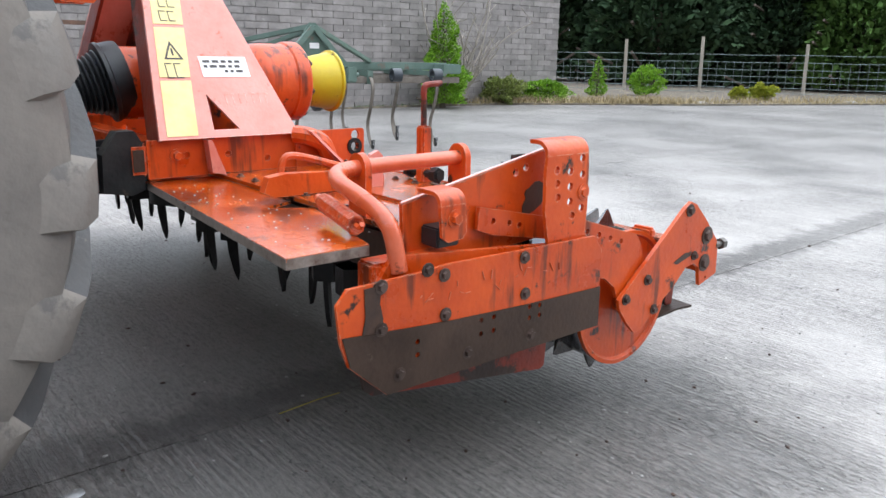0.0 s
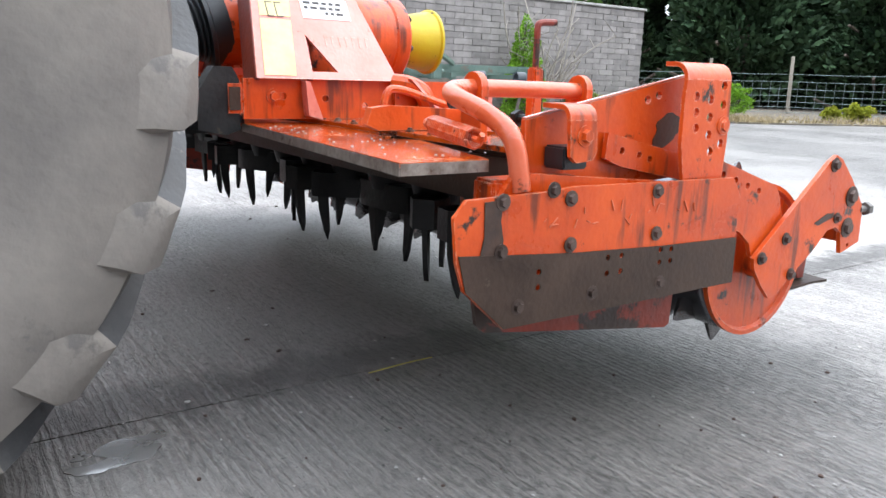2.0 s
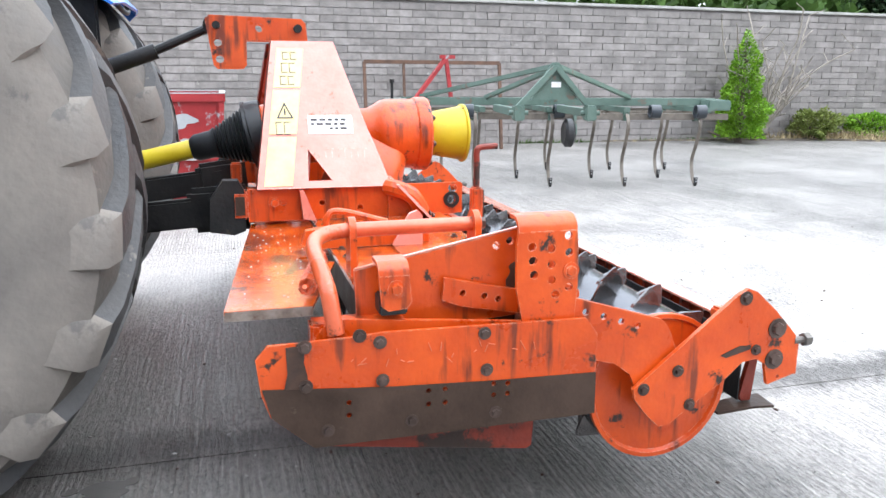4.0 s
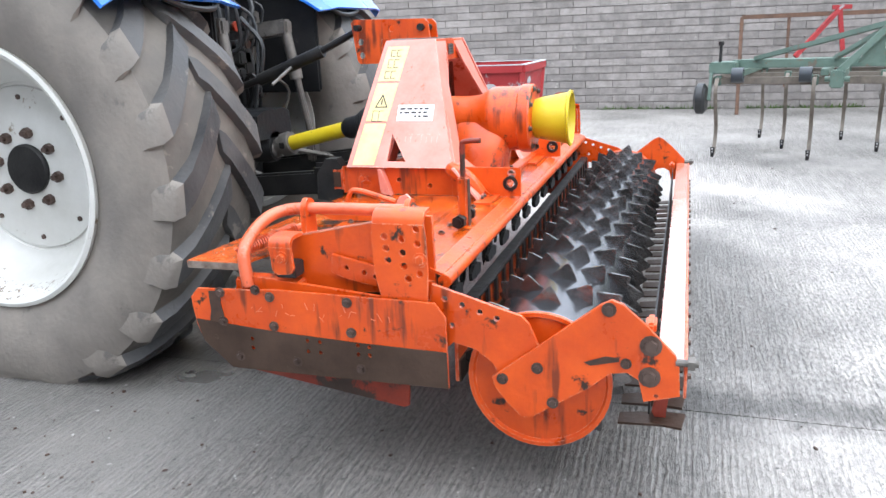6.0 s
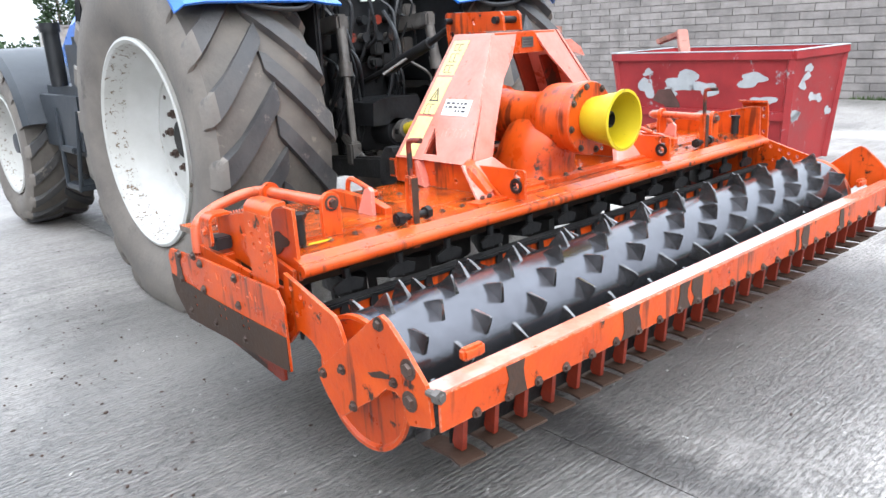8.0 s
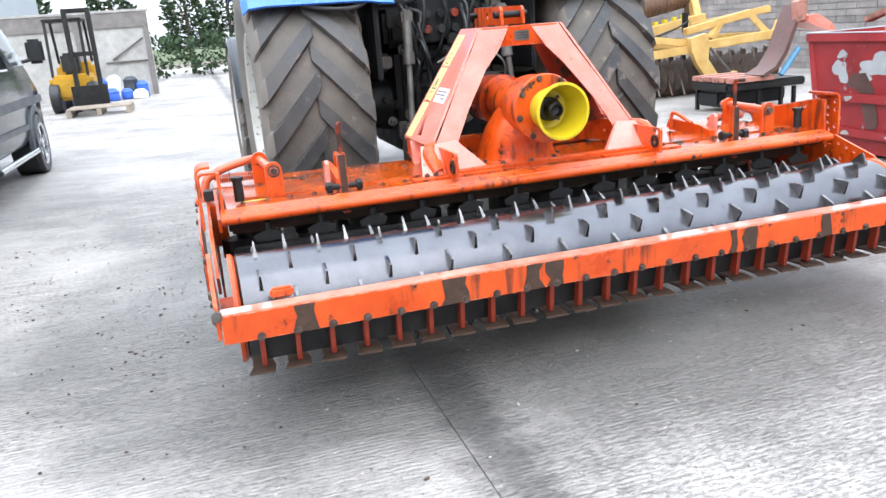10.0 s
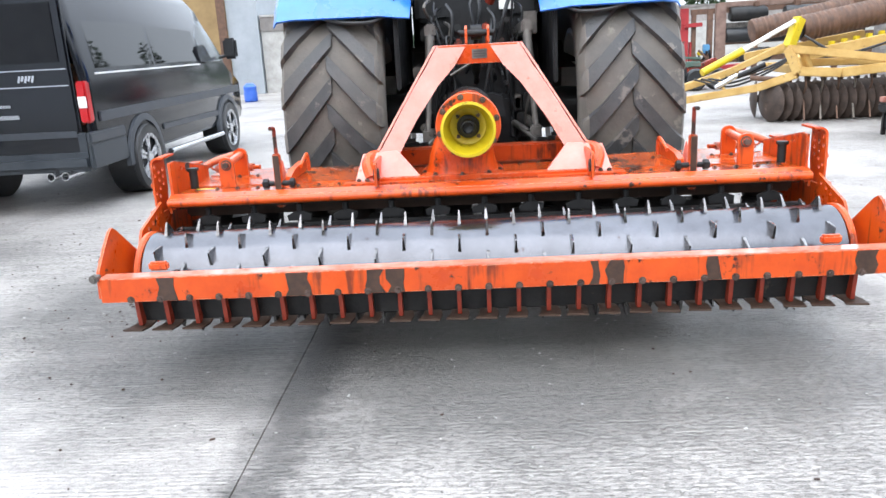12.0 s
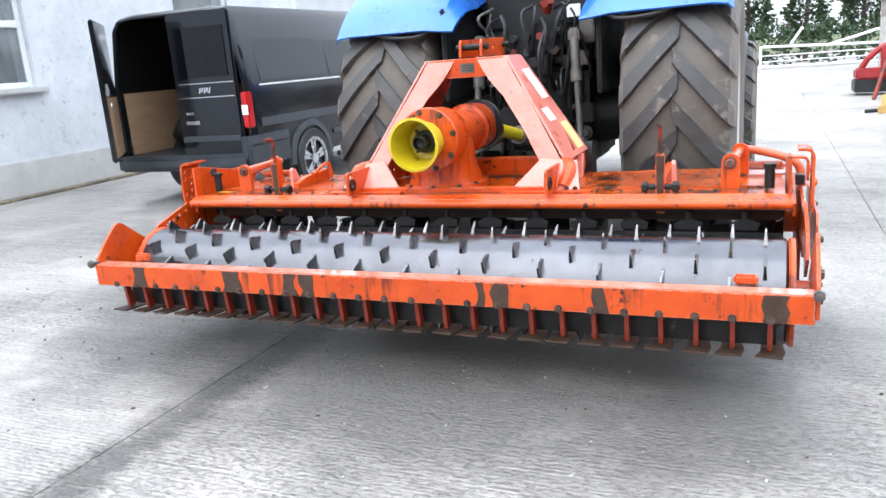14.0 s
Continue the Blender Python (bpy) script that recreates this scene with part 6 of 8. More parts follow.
for x, ys in ROWS:
    for y in ys:
        bm = B()
        pts = smooth_path([(x + 0.02, y, CZ + 0.02), (x - 0.07, y, CZ + 0.02), (x - 0.13, y, CZ - 0.10), (x - 0.06, y, CZ - 0.30), (x + 0.03, y, CZ - 0.50), (x - 0.02, y, CZ - 0.67), (x - 0.11, y, 0.015)])
        rings = []
        for i, p in enumerate(pts):
            d = (pts[min(i + 1, len(pts) - 1)] - pts[max(i - 1, 0)]).normalized()
            nrm = V((-d.z, 0, d.x)) * 0.006
            rings.append([bm.verts.new(p + nrm * u + V((0, 0.018 * w, 0))) for u, w in ((1, 1), (1, -1), (-1, -1), (-1, 1))])
        for a, b in zip(rings, rings[1:]):
            for i in range(4):
                bm.faces.new((a[i], a[(i + 1) % 4], b[(i + 1) % 4], b[i]))
        bm.faces.new(rings[0])
        bm.faces.new(rings[-1])
        tine = part("spring_tine", bm, TINE, cult)
        bm = B()
        box(bm, x - 0.05, x + 0.05, y - 0.035, y + 0.035, CZ - 0.045, CZ + 0.05, 0.006)
        part("tine_clamp", bm, GREEN, tine)
        bm = B()
        plate(bm, [(y - 0.022, 0.10), (y + 0.022, 0.10), (y + 0.014, 0.0), (y, -0.0), (y - 0.014, 0.0)], "x", x - 0.125, x - 0.11)
        point = part("point", bm, BLACKSTEEL, tine)
        bm = B()
        for z in (0.055, 0.085):
            rod(bm, (x - 0.125, y, z), (x - 0.135, y, z), 0.010, n=8)
        part("point_bolts", bm, CHROME, point)
for x, y in ((4.40, -2.12), (4.42, -0.06)):
    bm = B()
    lathe(bm, [(0.05, -0.05), (0.12, -0.055), (0.155, -0.03), (0.155, 0.03), (0.12, 0.055), (0.05, 0.05)], (x, y, 0.60), "y", 24)
    wheel = part("depth_wheel", bm, BLACKRUBBER, cult)
    bm = B()
    beam(bm, (x, y - 0.08, 0.58), (x + 0.08, y - 0.08, CZ + 0.08), 0.03, 0.05, 0.004)
    part("wheel_leg", bm, GREEN, wheel)
for y in (-0.40, -1.02, -2.02, -3.10, -3.62):
    bm = B()
    lathe(bm, [(0.055, y - 0.055), (0.075, y - 0.055), (0.075, y + 0.055), (0.055, y + 0.055)], (4.46, 0, CZ + 0.06), "y", 18, True)
    part("spring_coil", bm, DARKPLASTIC, cult, "dark spring coil")
bm = B()
rod(bm, (4.62, -0.20, 0.94), (4.62, -0.20, 1.12), 0.016, n=8)
rod(bm, (4.62, -0.20, 1.12), (4.62, -0.20, 1.16), 0.028, n=8)
part("jack_rod", bm, BLACKSTEEL, cult)
cult.location = (5.02, -2.10, 0)
cult.rotation_euler.z = radians(-11)

# old rusty harrow frame against the wall
rack = thing("harrow_frame", (9.0, -1.9, 0), "rusty harrow frame with a faded red strut, leaning by the wall", "implement")
for a, b, w in (((9.2, -0.7, 1.42), (9.2, -3.0, 1.42), 0.06), ((9.2, -0.7, 1.42), (9.0, -0.7, 0.0), 0.05), ((9.2, -3.0, 1.42), (9.0, -3.0, 0.0), 0.05), ((9.2, -1.35, 1.42), (9.1, -1.35, 0.4), 0.04), ((9.1, -0.7, 0.55), (9.1, -3.0, 0.55), 0.06)):
    bm = B()
    beam(bm, a, b, w, w, 0.004)
    part("frame_bar", bm, RUST, rack)
for a, b in (((8.6, -1.4, 0.85), (8.8, -1.95, 1.48)), ((8.8, -1.95, 1.48), (8.8, -2.05, 0.8)), ((8.8, -1.85, 1.50), (8.8, -2.1, 1.50))):
    bm = B()
    beam(bm, a, b, 0.06, 0.06, 0.004)
    part("red_strut", bm, PEELRED, rack)

# ---- red transport box ----
tbox = thing("transport_box", (4.2, 2.5, 0), "red steel transport box with peeling paint, standing on the yard", "transport box")
bm = B()
bl, tl = [(3.82, 1.60), (4.72, 1.60), (4.72, 3.14), (3.82, 3.14)], [(3.70, 1.50), (4.80, 1.50), (4.80, 3.24), (3.70, 3.24)]
zb, zt, th = 0.03, 1.02, 0.03
vb = [bm.verts.new((x, y, zb)) for x, y in bl]
vt = [bm.verts.new((x, y, zt)) for x, y in tl]
cx, cy = 4.26, 2.37
vi = [bm.verts.new((x + (th if x < cx else -th), y + (th if y < cy else -th), zt)) for x, y in tl]
vj = [bm.verts.new((x + (th if x < cx else -th), y + (th if y < cy else -th), zb + 0.04)) for x, y in bl]
bm.faces.new(vb)
bm.faces.new(vj)
for k in range(4):
    j = (k + 1) % 4
    bm.faces.new((vb[k], vb[j], vt[j], vt[k]))
    bm.faces.new((vt[k], vt[j], vi[j], vi[k]))
    bm.faces.new((vi[k], vi[j], vj[j], vj[k]))
part("box_body", bm, PEELRED, tbox, smooth=False)
bm = B()
for (p, q_) in zip(tl, tl[1:] + tl[:1]):
    beam(bm, (p[0], p[1], 1.0), (q_[0], q_[1], 1.0), 0.05, 0.07, 0.005)
part("rim_rail", bm, PEELRED, tbox, "red rim rail with a bare top edge")
for (p, q_) in zip(tl, tl[1:] + tl[:1]):
    bm = B()
    beam(bm, (p[0], p[1], 1.038), (q_[0], q_[1], 1.038), 0.052, 0.008, 0.001)
    part("rim_edge", bm, BARE_GREY, tbox, "bare pale rim edge")
for x, y in ((3.72, 1.52), (3.72, 3.22), (4.78, 1.52)):
    bm = B()
    xb, yb = x + (0.10 if x < cx else -0.08), y + (0.08 if y < cy else -0.08)
    beam(bm, (xb, yb, 0.03), (x, y, 1.0), 0.06, 0.06, 0.005)
    part("corner_post", bm, PEELRED, tbox)
for z in (0.50, 0.20):
    bm = B()
    xo = 3.70 + (1.02 - z) * 0.121
    beam(bm, (xo - 0.012, 1.56, z), (xo - 0.012, 3.18, z), 0.045, 0.075, 0.005)
    rail = part("side_rib", bm, PEELRED, tbox, "red side rib with bare stretches")
    for k, (y0, y1) in enumerate(((2.92, 3.14), (2.74, 2.82), (2.1, 2.42), (1.68, 1.95))):
        bm = B()
        plate(bm, irregular((y0 + y1) / 2 + 0.04 * (z < 0.3), z - 0.004, (y1 - y0) * 0.42, 0.024, k + 70 + int(z * 10), 16), "x", xo - 0.038, xo - 0.0355)
        part("bare_stretch", bm, COPING, rail)
fx = lambda u, w, o: V((3.70 + (1.02 - w) * 0.121 - o, u, w))
for k, (y, z, ry, rz) in enumerate(((2.50, 0.78, 0.16, 0.085), (2.28, 0.72, 0.13, 0.06), (2.88, 0.72, 0.07, 0.10), (2.86, 0.86, 0.05, 0.03), (2.66, 0.66, 0.09, 0.06), (1.85, 0.80, 0.12, 0.06), (1.75, 0.62, 0.09, 0.05))):
    bm = B()
    plate(bm, irregular(y, z, ry, rz, k + 30), "x", 0.002, 0.004, (), fx)
    part("bare_patch", bm, BARE_GREY, tbox, "bare grey patch", False)
bm = B()
plate(bm, [(2.76, 0.70), (2.62, 0.71), (2.54, 0.58), (2.50, 0.30), (2.54, 0.24), (2.62, 0.24), (2.66, 0.40), (2.70, 0.56), (2.82, 0.60)], "x", 0.0045, 0.006, (), fx)
part("overpainted_patch", bm, OVERPAINT, tbox, "brownish red overpainted patch", False)
rr = random.Random(8)
for k in range(9):
    x, z = rr.uniform(3.88, 4.6), rr.uniform(0.35, 0.9)
    fy = lambda u, w, o: V((u, 1.50 + (1.02 - w) * 0.101 - o, w))
    bm = B()
    plate(bm, irregular(x, z, 0.07, 0.04, k + 60, 12), "y", 0.002, 0.004, (), fy)
    part("pale_scuff", bm, BARE_GREY, tbox, "pale scuffed paint", False)
bm = B()
beam(bm, (3.95, 2.6, 0.9), (4.1, 2.75, 1.22), 0.10, 0.06, 0.008)
beam(bm, (4.1, 2.75, 1.20), (4.1, 3.0, 1.12), 0.08, 0.05, 0.008)
part("hitch_frame", bm, RAWRED, tbox)

# worn grader blade beside the box
blade_t = thing("grader_blade", (5.4, 6.0, 0), "worn brown grader blade with a curved mouldboard on dark legs", "implement")
curve = [(5.78, 1.27), (5.70, 1.10), (5.63, 0.92), (5.55, 0.72), (5.42, 0.54), (5.22, 0.45)]
bm = B()
plate(bm, curve + [(x + 0.05, z - 0.03) for x, z in reversed(curve)], "y", 5.62, 5.95)
part("mouldboard", bm, OVERPAINT, blade_t, "dark brown curved mouldboard")
bm = B()
plate(bm, [(5.70, 1.06), (5.68, 1.30), (5.73, 1.32), (5.84, 1.31), (5.83, 1.08)], "y", 5.60, 5.70)
part("blade_ear", bm, RAWRED, blade_t, "rusty faded red lug")
bm = B()
plate(bm, [(5.84, 1.13), (5.98, 1.14), (6.20, 1.02), (6.28, 0.90), (5.98, 0.98), (5.84, 1.05)], "y", 5.56, 5.9)
part("end_sheet", bm, FADED_SHEEN, blade_t, "pale faded end sheet")
for k in range(6):
    bm = B()
    box(bm, 4.80, 5.46, 5.66 + 0.14 * k, 5.76 + 0.14 * k, 0.378 + 0.006 * (k % 2), 0.438 + 0.006 * (k % 2), 0.005)
    part("slat", bm, RAWRED, blade_t, "weathered pinkish slat")
bm = B()
box(bm, 4.78, 6.0, 5.72, 6.45, 0.27, 0.375, 0.02)
part("under_frame", bm, BLACKSTEEL, blade_t)
bm = B()
box(bm, 4.84, 5.9, 5.95, 6.40, 0.06, 0.26, 0.03)
part("under_body", bm, CASTBLACK, blade_t, "dark machine body under the slats")
for x, y in ((4.85, 5.76), (4.85, 6.4), (5.3, 5.76), (5.85, 5.76), (5.85, 6.4), (5.55, 6.05), (5.65, 5.76)):
    bm = B()
    beam(bm, (x, y, 0.0), (x, y, 0.26), 0.045, 0.045, 0.004)
    part("leg", bm, BLACKSTEEL, blade_t)
bm = B()
rod(bm, (5.52, 5.63, 0.43), (5.80, 5.66, 0.74), 0.035, n=10)
part("strut", bm, FADEDBLUE, blade_t, "faded blue strut")

# ---- yellow disc harrow with a raised ring roller ----
disc_h = thing("disc_harrow", (5.4, 8.4, 0), "yellow disc harrow with rusty discs and a raised ring roller", "disc harrow")
YB = (((4.42, 7.86, 0.70), (4.95, 7.80, 0.66), 0.12), ((4.95, 7.80, 0.66), (5.70, 7.75, 0.72), 0.12), ((4.42, 7.86, 0.68), (4.30, 7.95, 1.00), 0.12), ((4.30, 7.95, 1.00), (5.70, 7.80, 0.80), 0.11),
      ((4.55, 8.1, 0.80), (5.7, 8.1, 0.78), 0.10), ((4.5, 7.95, 0.95), (4.62, 8.0, 0.72), 0.09), ((5.75, 7.75, 0.74), (7.35, 7.80, 0.84), 0.13), ((5.85, 8.15, 0.96), (7.0, 8.05, 1.18), 0.11),
      ((6.3, 8.6, 1.02), (7.4, 8.1, 1.22), 0.11), ((6.45, 8.1, 1.06), (6.25, 8.05, 0.82), 0.11), ((6.95, 8.0, 1.14), (7.15, 7.85, 0.86), 0.10), ((7.25, 7.80, 0.70), (7.40, 7.80, 1.02), 0.16),
      ((4.4, 9.1, 0.72), (7.4, 9.0, 0.80), 0.11), ((4.5, 7.9, 0.70), (4.5, 9.1, 0.72), 0.11), ((5.7, 7.8, 0.72), (5.7, 9.1, 0.76), 0.11), ((7.3, 7.8, 0.82), (7.3, 9.0, 0.80), 0.11))
for a, b, w in YB:
    bm = B()
    beam(bm, a, b, w, w, 0.012)
    part("frame_beam", bm, FARMYELLOW, disc_h)
bm = B()
plate(bm, [(5.58, 0.88), (5.86, 0.94), (5.90, 0.84), (5.90, 0.55), (6.14, 0.24), (6.42, 0.34), (6.44, 0.26), (6.16, 0.08), (6.00, 0.10), (5.70, 0.50), (5.60, 0.70)], "y", 7.60, 7.70)
part("hitch_boot", bm, FARMYELLOW, disc_h, "yellow boot-shaped hitch arm")
bm = B()
rod(bm, (5.92, 7.6, 0.72), (6.28, 7.58, 0.34), 0.022, n=8)
part("boot_strut", bm, GREYSTEEL, disc_h)
db = B()
lathe(db, [(0.02, -0.05), (0.10, -0.045), (0.20, -0.015), (0.275, 0.025), (0.272, 0.032), (0.19, -0.005), (0.10, -0.035), (0.02, -0.04)], (0, 0, 0), "x", 18, True)
DISC = mesh_of(db, "disc", DISCSTEEL, True)
for row, (y, tilt) in enumerate(((8.12, 16), (8.75, -16))):
    bm = B()
    rod(bm, (4.12, y, 0.28), (7.4, y, 0.28), 0.06, n=10)
    gang = part("disc_gang", bm, DISCSTEEL, disc_h)
    for k in range(27):
        share("disc", DISC, gang, Matrix.Translation(V((4.16 + 0.122 * k, y, 0.278)) - BASE[gang]) @ Matrix.Rotation(radians(tilt), 4, "Z"))
for k in range(13):
    bm = B()
    x = 4.55 + 0.22 * k
    tube(bm, [(x, 7.95, 0.66), (x, 7.90, 0.5), (x + 0.01, 7.98, 0.36), (x - 0.02, 7.86, 0.16), (x - 0.06, 7.74, 0.05)], 0.014, 6)
    leg_t = part("spring_leg", bm, TINE if k % 2 else RUST, disc_h)
    bm = B()
    rod(bm, (x, 7.93, 0.60), (x + 0.05, 7.93, 0.60), 0.045, n=10)
    part("clamp", bm, DISCSTEEL, leg_t)
for (x0, y, z0), (x1, z1), r in (((5.0, 9.3, 1.24), (6.62, 1.52), 0.20), ((4.55, 10.1, 1.24), (6.1, 1.52), 0.19)):
    bm = B()
    ln = math.hypot(x1 - x0, z1 - z0)
    prof = [(0.02, 0.0), (r * 0.72, 0.0)]
    for k in range(46):
        prof += [(r if k % 2 else r - 0.011, 0.01 + (ln - 0.02) * k / 45)]
    lathe(bm, prof + [(r * 0.72, ln), (0.02, ln)], (0, 0, 0), "x", 24)
    bm.transform(Matrix.Translation((x0, y, z0)) @ Matrix.Rotation(-math.atan2(z1 - z0, x1 - x0), 4, "Y"))
    part("ring_roller", bm, RUST, disc_h, "rusty ring roller folded up")
for a, b, w, mat in (((4.95, 9.0, 0.86), (6.75, 8.9, 1.14), 0.15, FARMYELLOW), ((6.68, 8.95, 1.02), (6.70, 9.25, 1.66), 0.14, FARMYELLOW), ((6.64, 9.2, 1.2), (6.64, 9.2, 1.45), 0.10, RUST), ((4.4, 9.9, 0.85), (6.2, 9.8, 1.12), 0.12, FARMYELLOW), ((4.72, 9.0, 0.98), (4.90, 9.1, 1.40), 0.14, YELLOW), ((4.75, 9.0, 0.95), (4.60, 8.4, 0.80), 0.12, FARMYELLOW)):
    bm = B()
    beam(bm, a, b, w, w, 0.01)
    part("roller_frame", bm, mat, disc_h)
bm = B()
rod(bm, (4.95, 9.28, 1.23), (5.06, 9.3, 1.25), 0.14, n=16)
part("roller_bearing", bm, BLACKSTEEL, disc_h)
for k in range(7):
    bm = B()
    box(bm, 5.35 + 0.18 * k, 5.42 + 0.18 * k, 9.04, 9.12, 0.98 + 0.028 * k, 1.05 + 0.028 * k, 0.006)
    part("scraper", bm, YELLOW, disc_h)
for a, b, w in (((2.70, 8.5, 0.28), (4.0, 8.2, 0.48), 0.10), ((4.0, 8.2, 0.48), (4.42, 7.90, 0.66), 0.11), ((2.78, 8.55, 0.42), (3.9, 8.75, 0.72), 0.10), ((2.78, 8.5, 0.28), (2.78, 8.55, 0.46), 0.09), ((3.7, 8.7, 0.66), (4.5, 8.6, 1.02), 0.09), ((3.6, 8.3, 0.42), (3.6, 8.7, 0.64), 0.04)):
    bm = B()
    beam(bm, a, b, w, w, 0.010)
    part("drawbar", bm, FARMYELLOW, disc_h)
bm = B()
rod(bm, (2.55, 8.5, 0.27), (2.72, 8.5, 0.28), 0.025, n=8)
part("drawbar_pin", bm, BLACKSTEEL, disc_h)
bm = B()
beam(bm, (2.95, 8.5, 0.0), (2.93, 8.5, 0.30), 0.09, 0.07, 0.006)
part("drawbar_stand", bm, BLACKSTEEL, disc_h)
bm = B()
rod(bm, (3.35, 8.62, 0.70), (3.98, 8.80, 0.98), 0.055, n=12)
ram = part("ram", bm, YELLOW, disc_h, "yellow hydraulic ram cylinder")
bm = B()
rod(bm, (3.98, 8.80, 0.98), (4.80, 9.04, 1.36), 0.036, n=10)
part("ram_rod", bm, UPVC, ram, "bright ram rod")
for a, b, m_ in (((3.45, 8.3, 0.50), (3.75, 8.3, 0.66), ALLOY), ((3.75, 8.3, 0.64), (4.1, 8.2, 0.80), BLACKSTEEL), ((3.9, 8.2, 0.62), (4.4, 8.0, 0.58), RUST)):
    bm = B()
    rod(bm, a, b, 0.035, n=10)
    part("linkage", bm, m_, disc_h)
for k in range(5):
    bm = B()
    tube(bm, [(3.2 + 0.1 * k, 8.5, 0.62), (3.7, 8.4, 0.50 + 0.05 * k), (4.3, 8.3, 0.74 + 0.03 * k), (4.7, 8.7, 0.95)] if k < 3 else [(4.9, 8.9, 1.15), (5.3, 8.6, 0.98 - 0.03 * k), (5.8, 8.4, 1.0), (6.1, 8.4, 1.12)], 0.015, 7)
    part("hose", bm, BLACKRUBBER, disc_h)
bm = B()
rod(bm, (6.1, 8.5, 0.95), (6.1, 8.5, 1.25), 0.05, n=10)
part("pivot_post", bm, BLACKSTEEL, disc_h)

# ---- black van with open rear door ----
van = thing("van", (-4.35, 6.0, 0), "black panel van with an open rear door, parked beside the house", "van")
VX0, VX1 = -5.15, -3.38
VC = (VX0 + VX1) / 2


def van_ring(y, z0, hw, belt, roof_z, roof_hw):
    pts = [(-hw + 0.03, z0), (-hw, z0 + 0.10), (-hw, belt), (-roof_hw - 0.02, roof_z - 0.12), (-roof_hw + 0.06, roof_z - 0.02), (-roof_hw + 0.25, roof_z)]
    return [(VC + x, y, z) for x, z in pts + [(-x, z) for x, z in reversed(pts)]]


def loft(bm, rings, cap0=True, cap1=True):
    vs = [[bm.verts.new(p) for p in r] for r in rings]
    n = len(vs[0])
    for a, b in zip(vs, vs[1:]):
        for k in range(n):
            bm.faces.new((a[k], a[(k + 1) % n], b[(k + 1) % n], b[k]))
    if cap0:
        bm.faces.new(vs[0])
    if cap1:
        bm.faces.new(vs[-1])
    return bm


HW = (VX1 - VX0) / 2
sections = [van_ring(3.80, 0.42, HW - 0.03, 1.20, 1.98, HW - 0.16), van_ring(3.90, 0.40, HW, 1.22, 2.02, HW - 0.13), van_ring(6.9, 0.40, HW, 1.22, 2.03, HW - 0.13), van_ring(7.15, 0.40, HW, 1.20, 1.98, HW - 0.15),
            van_ring(7.85, 0.40, HW, 1.12, 1.32, HW - 0.18), van_ring(8.5, 0.42, HW - 0.06, 0.92, 1.08, HW - 0.25), van_ring(8.75, 0.45, HW - 0.22, 0.75, 0.88, HW - 0.42)]
bm = B()
loft(bm, sections, cap0=False)
body_van = part("body", bm, VANBLACK, van, "glossy black bodywork")
solid = body_van.modifiers.new("skin", "SOLIDIFY")
solid.thickness = 0.03
solid.offset = -1
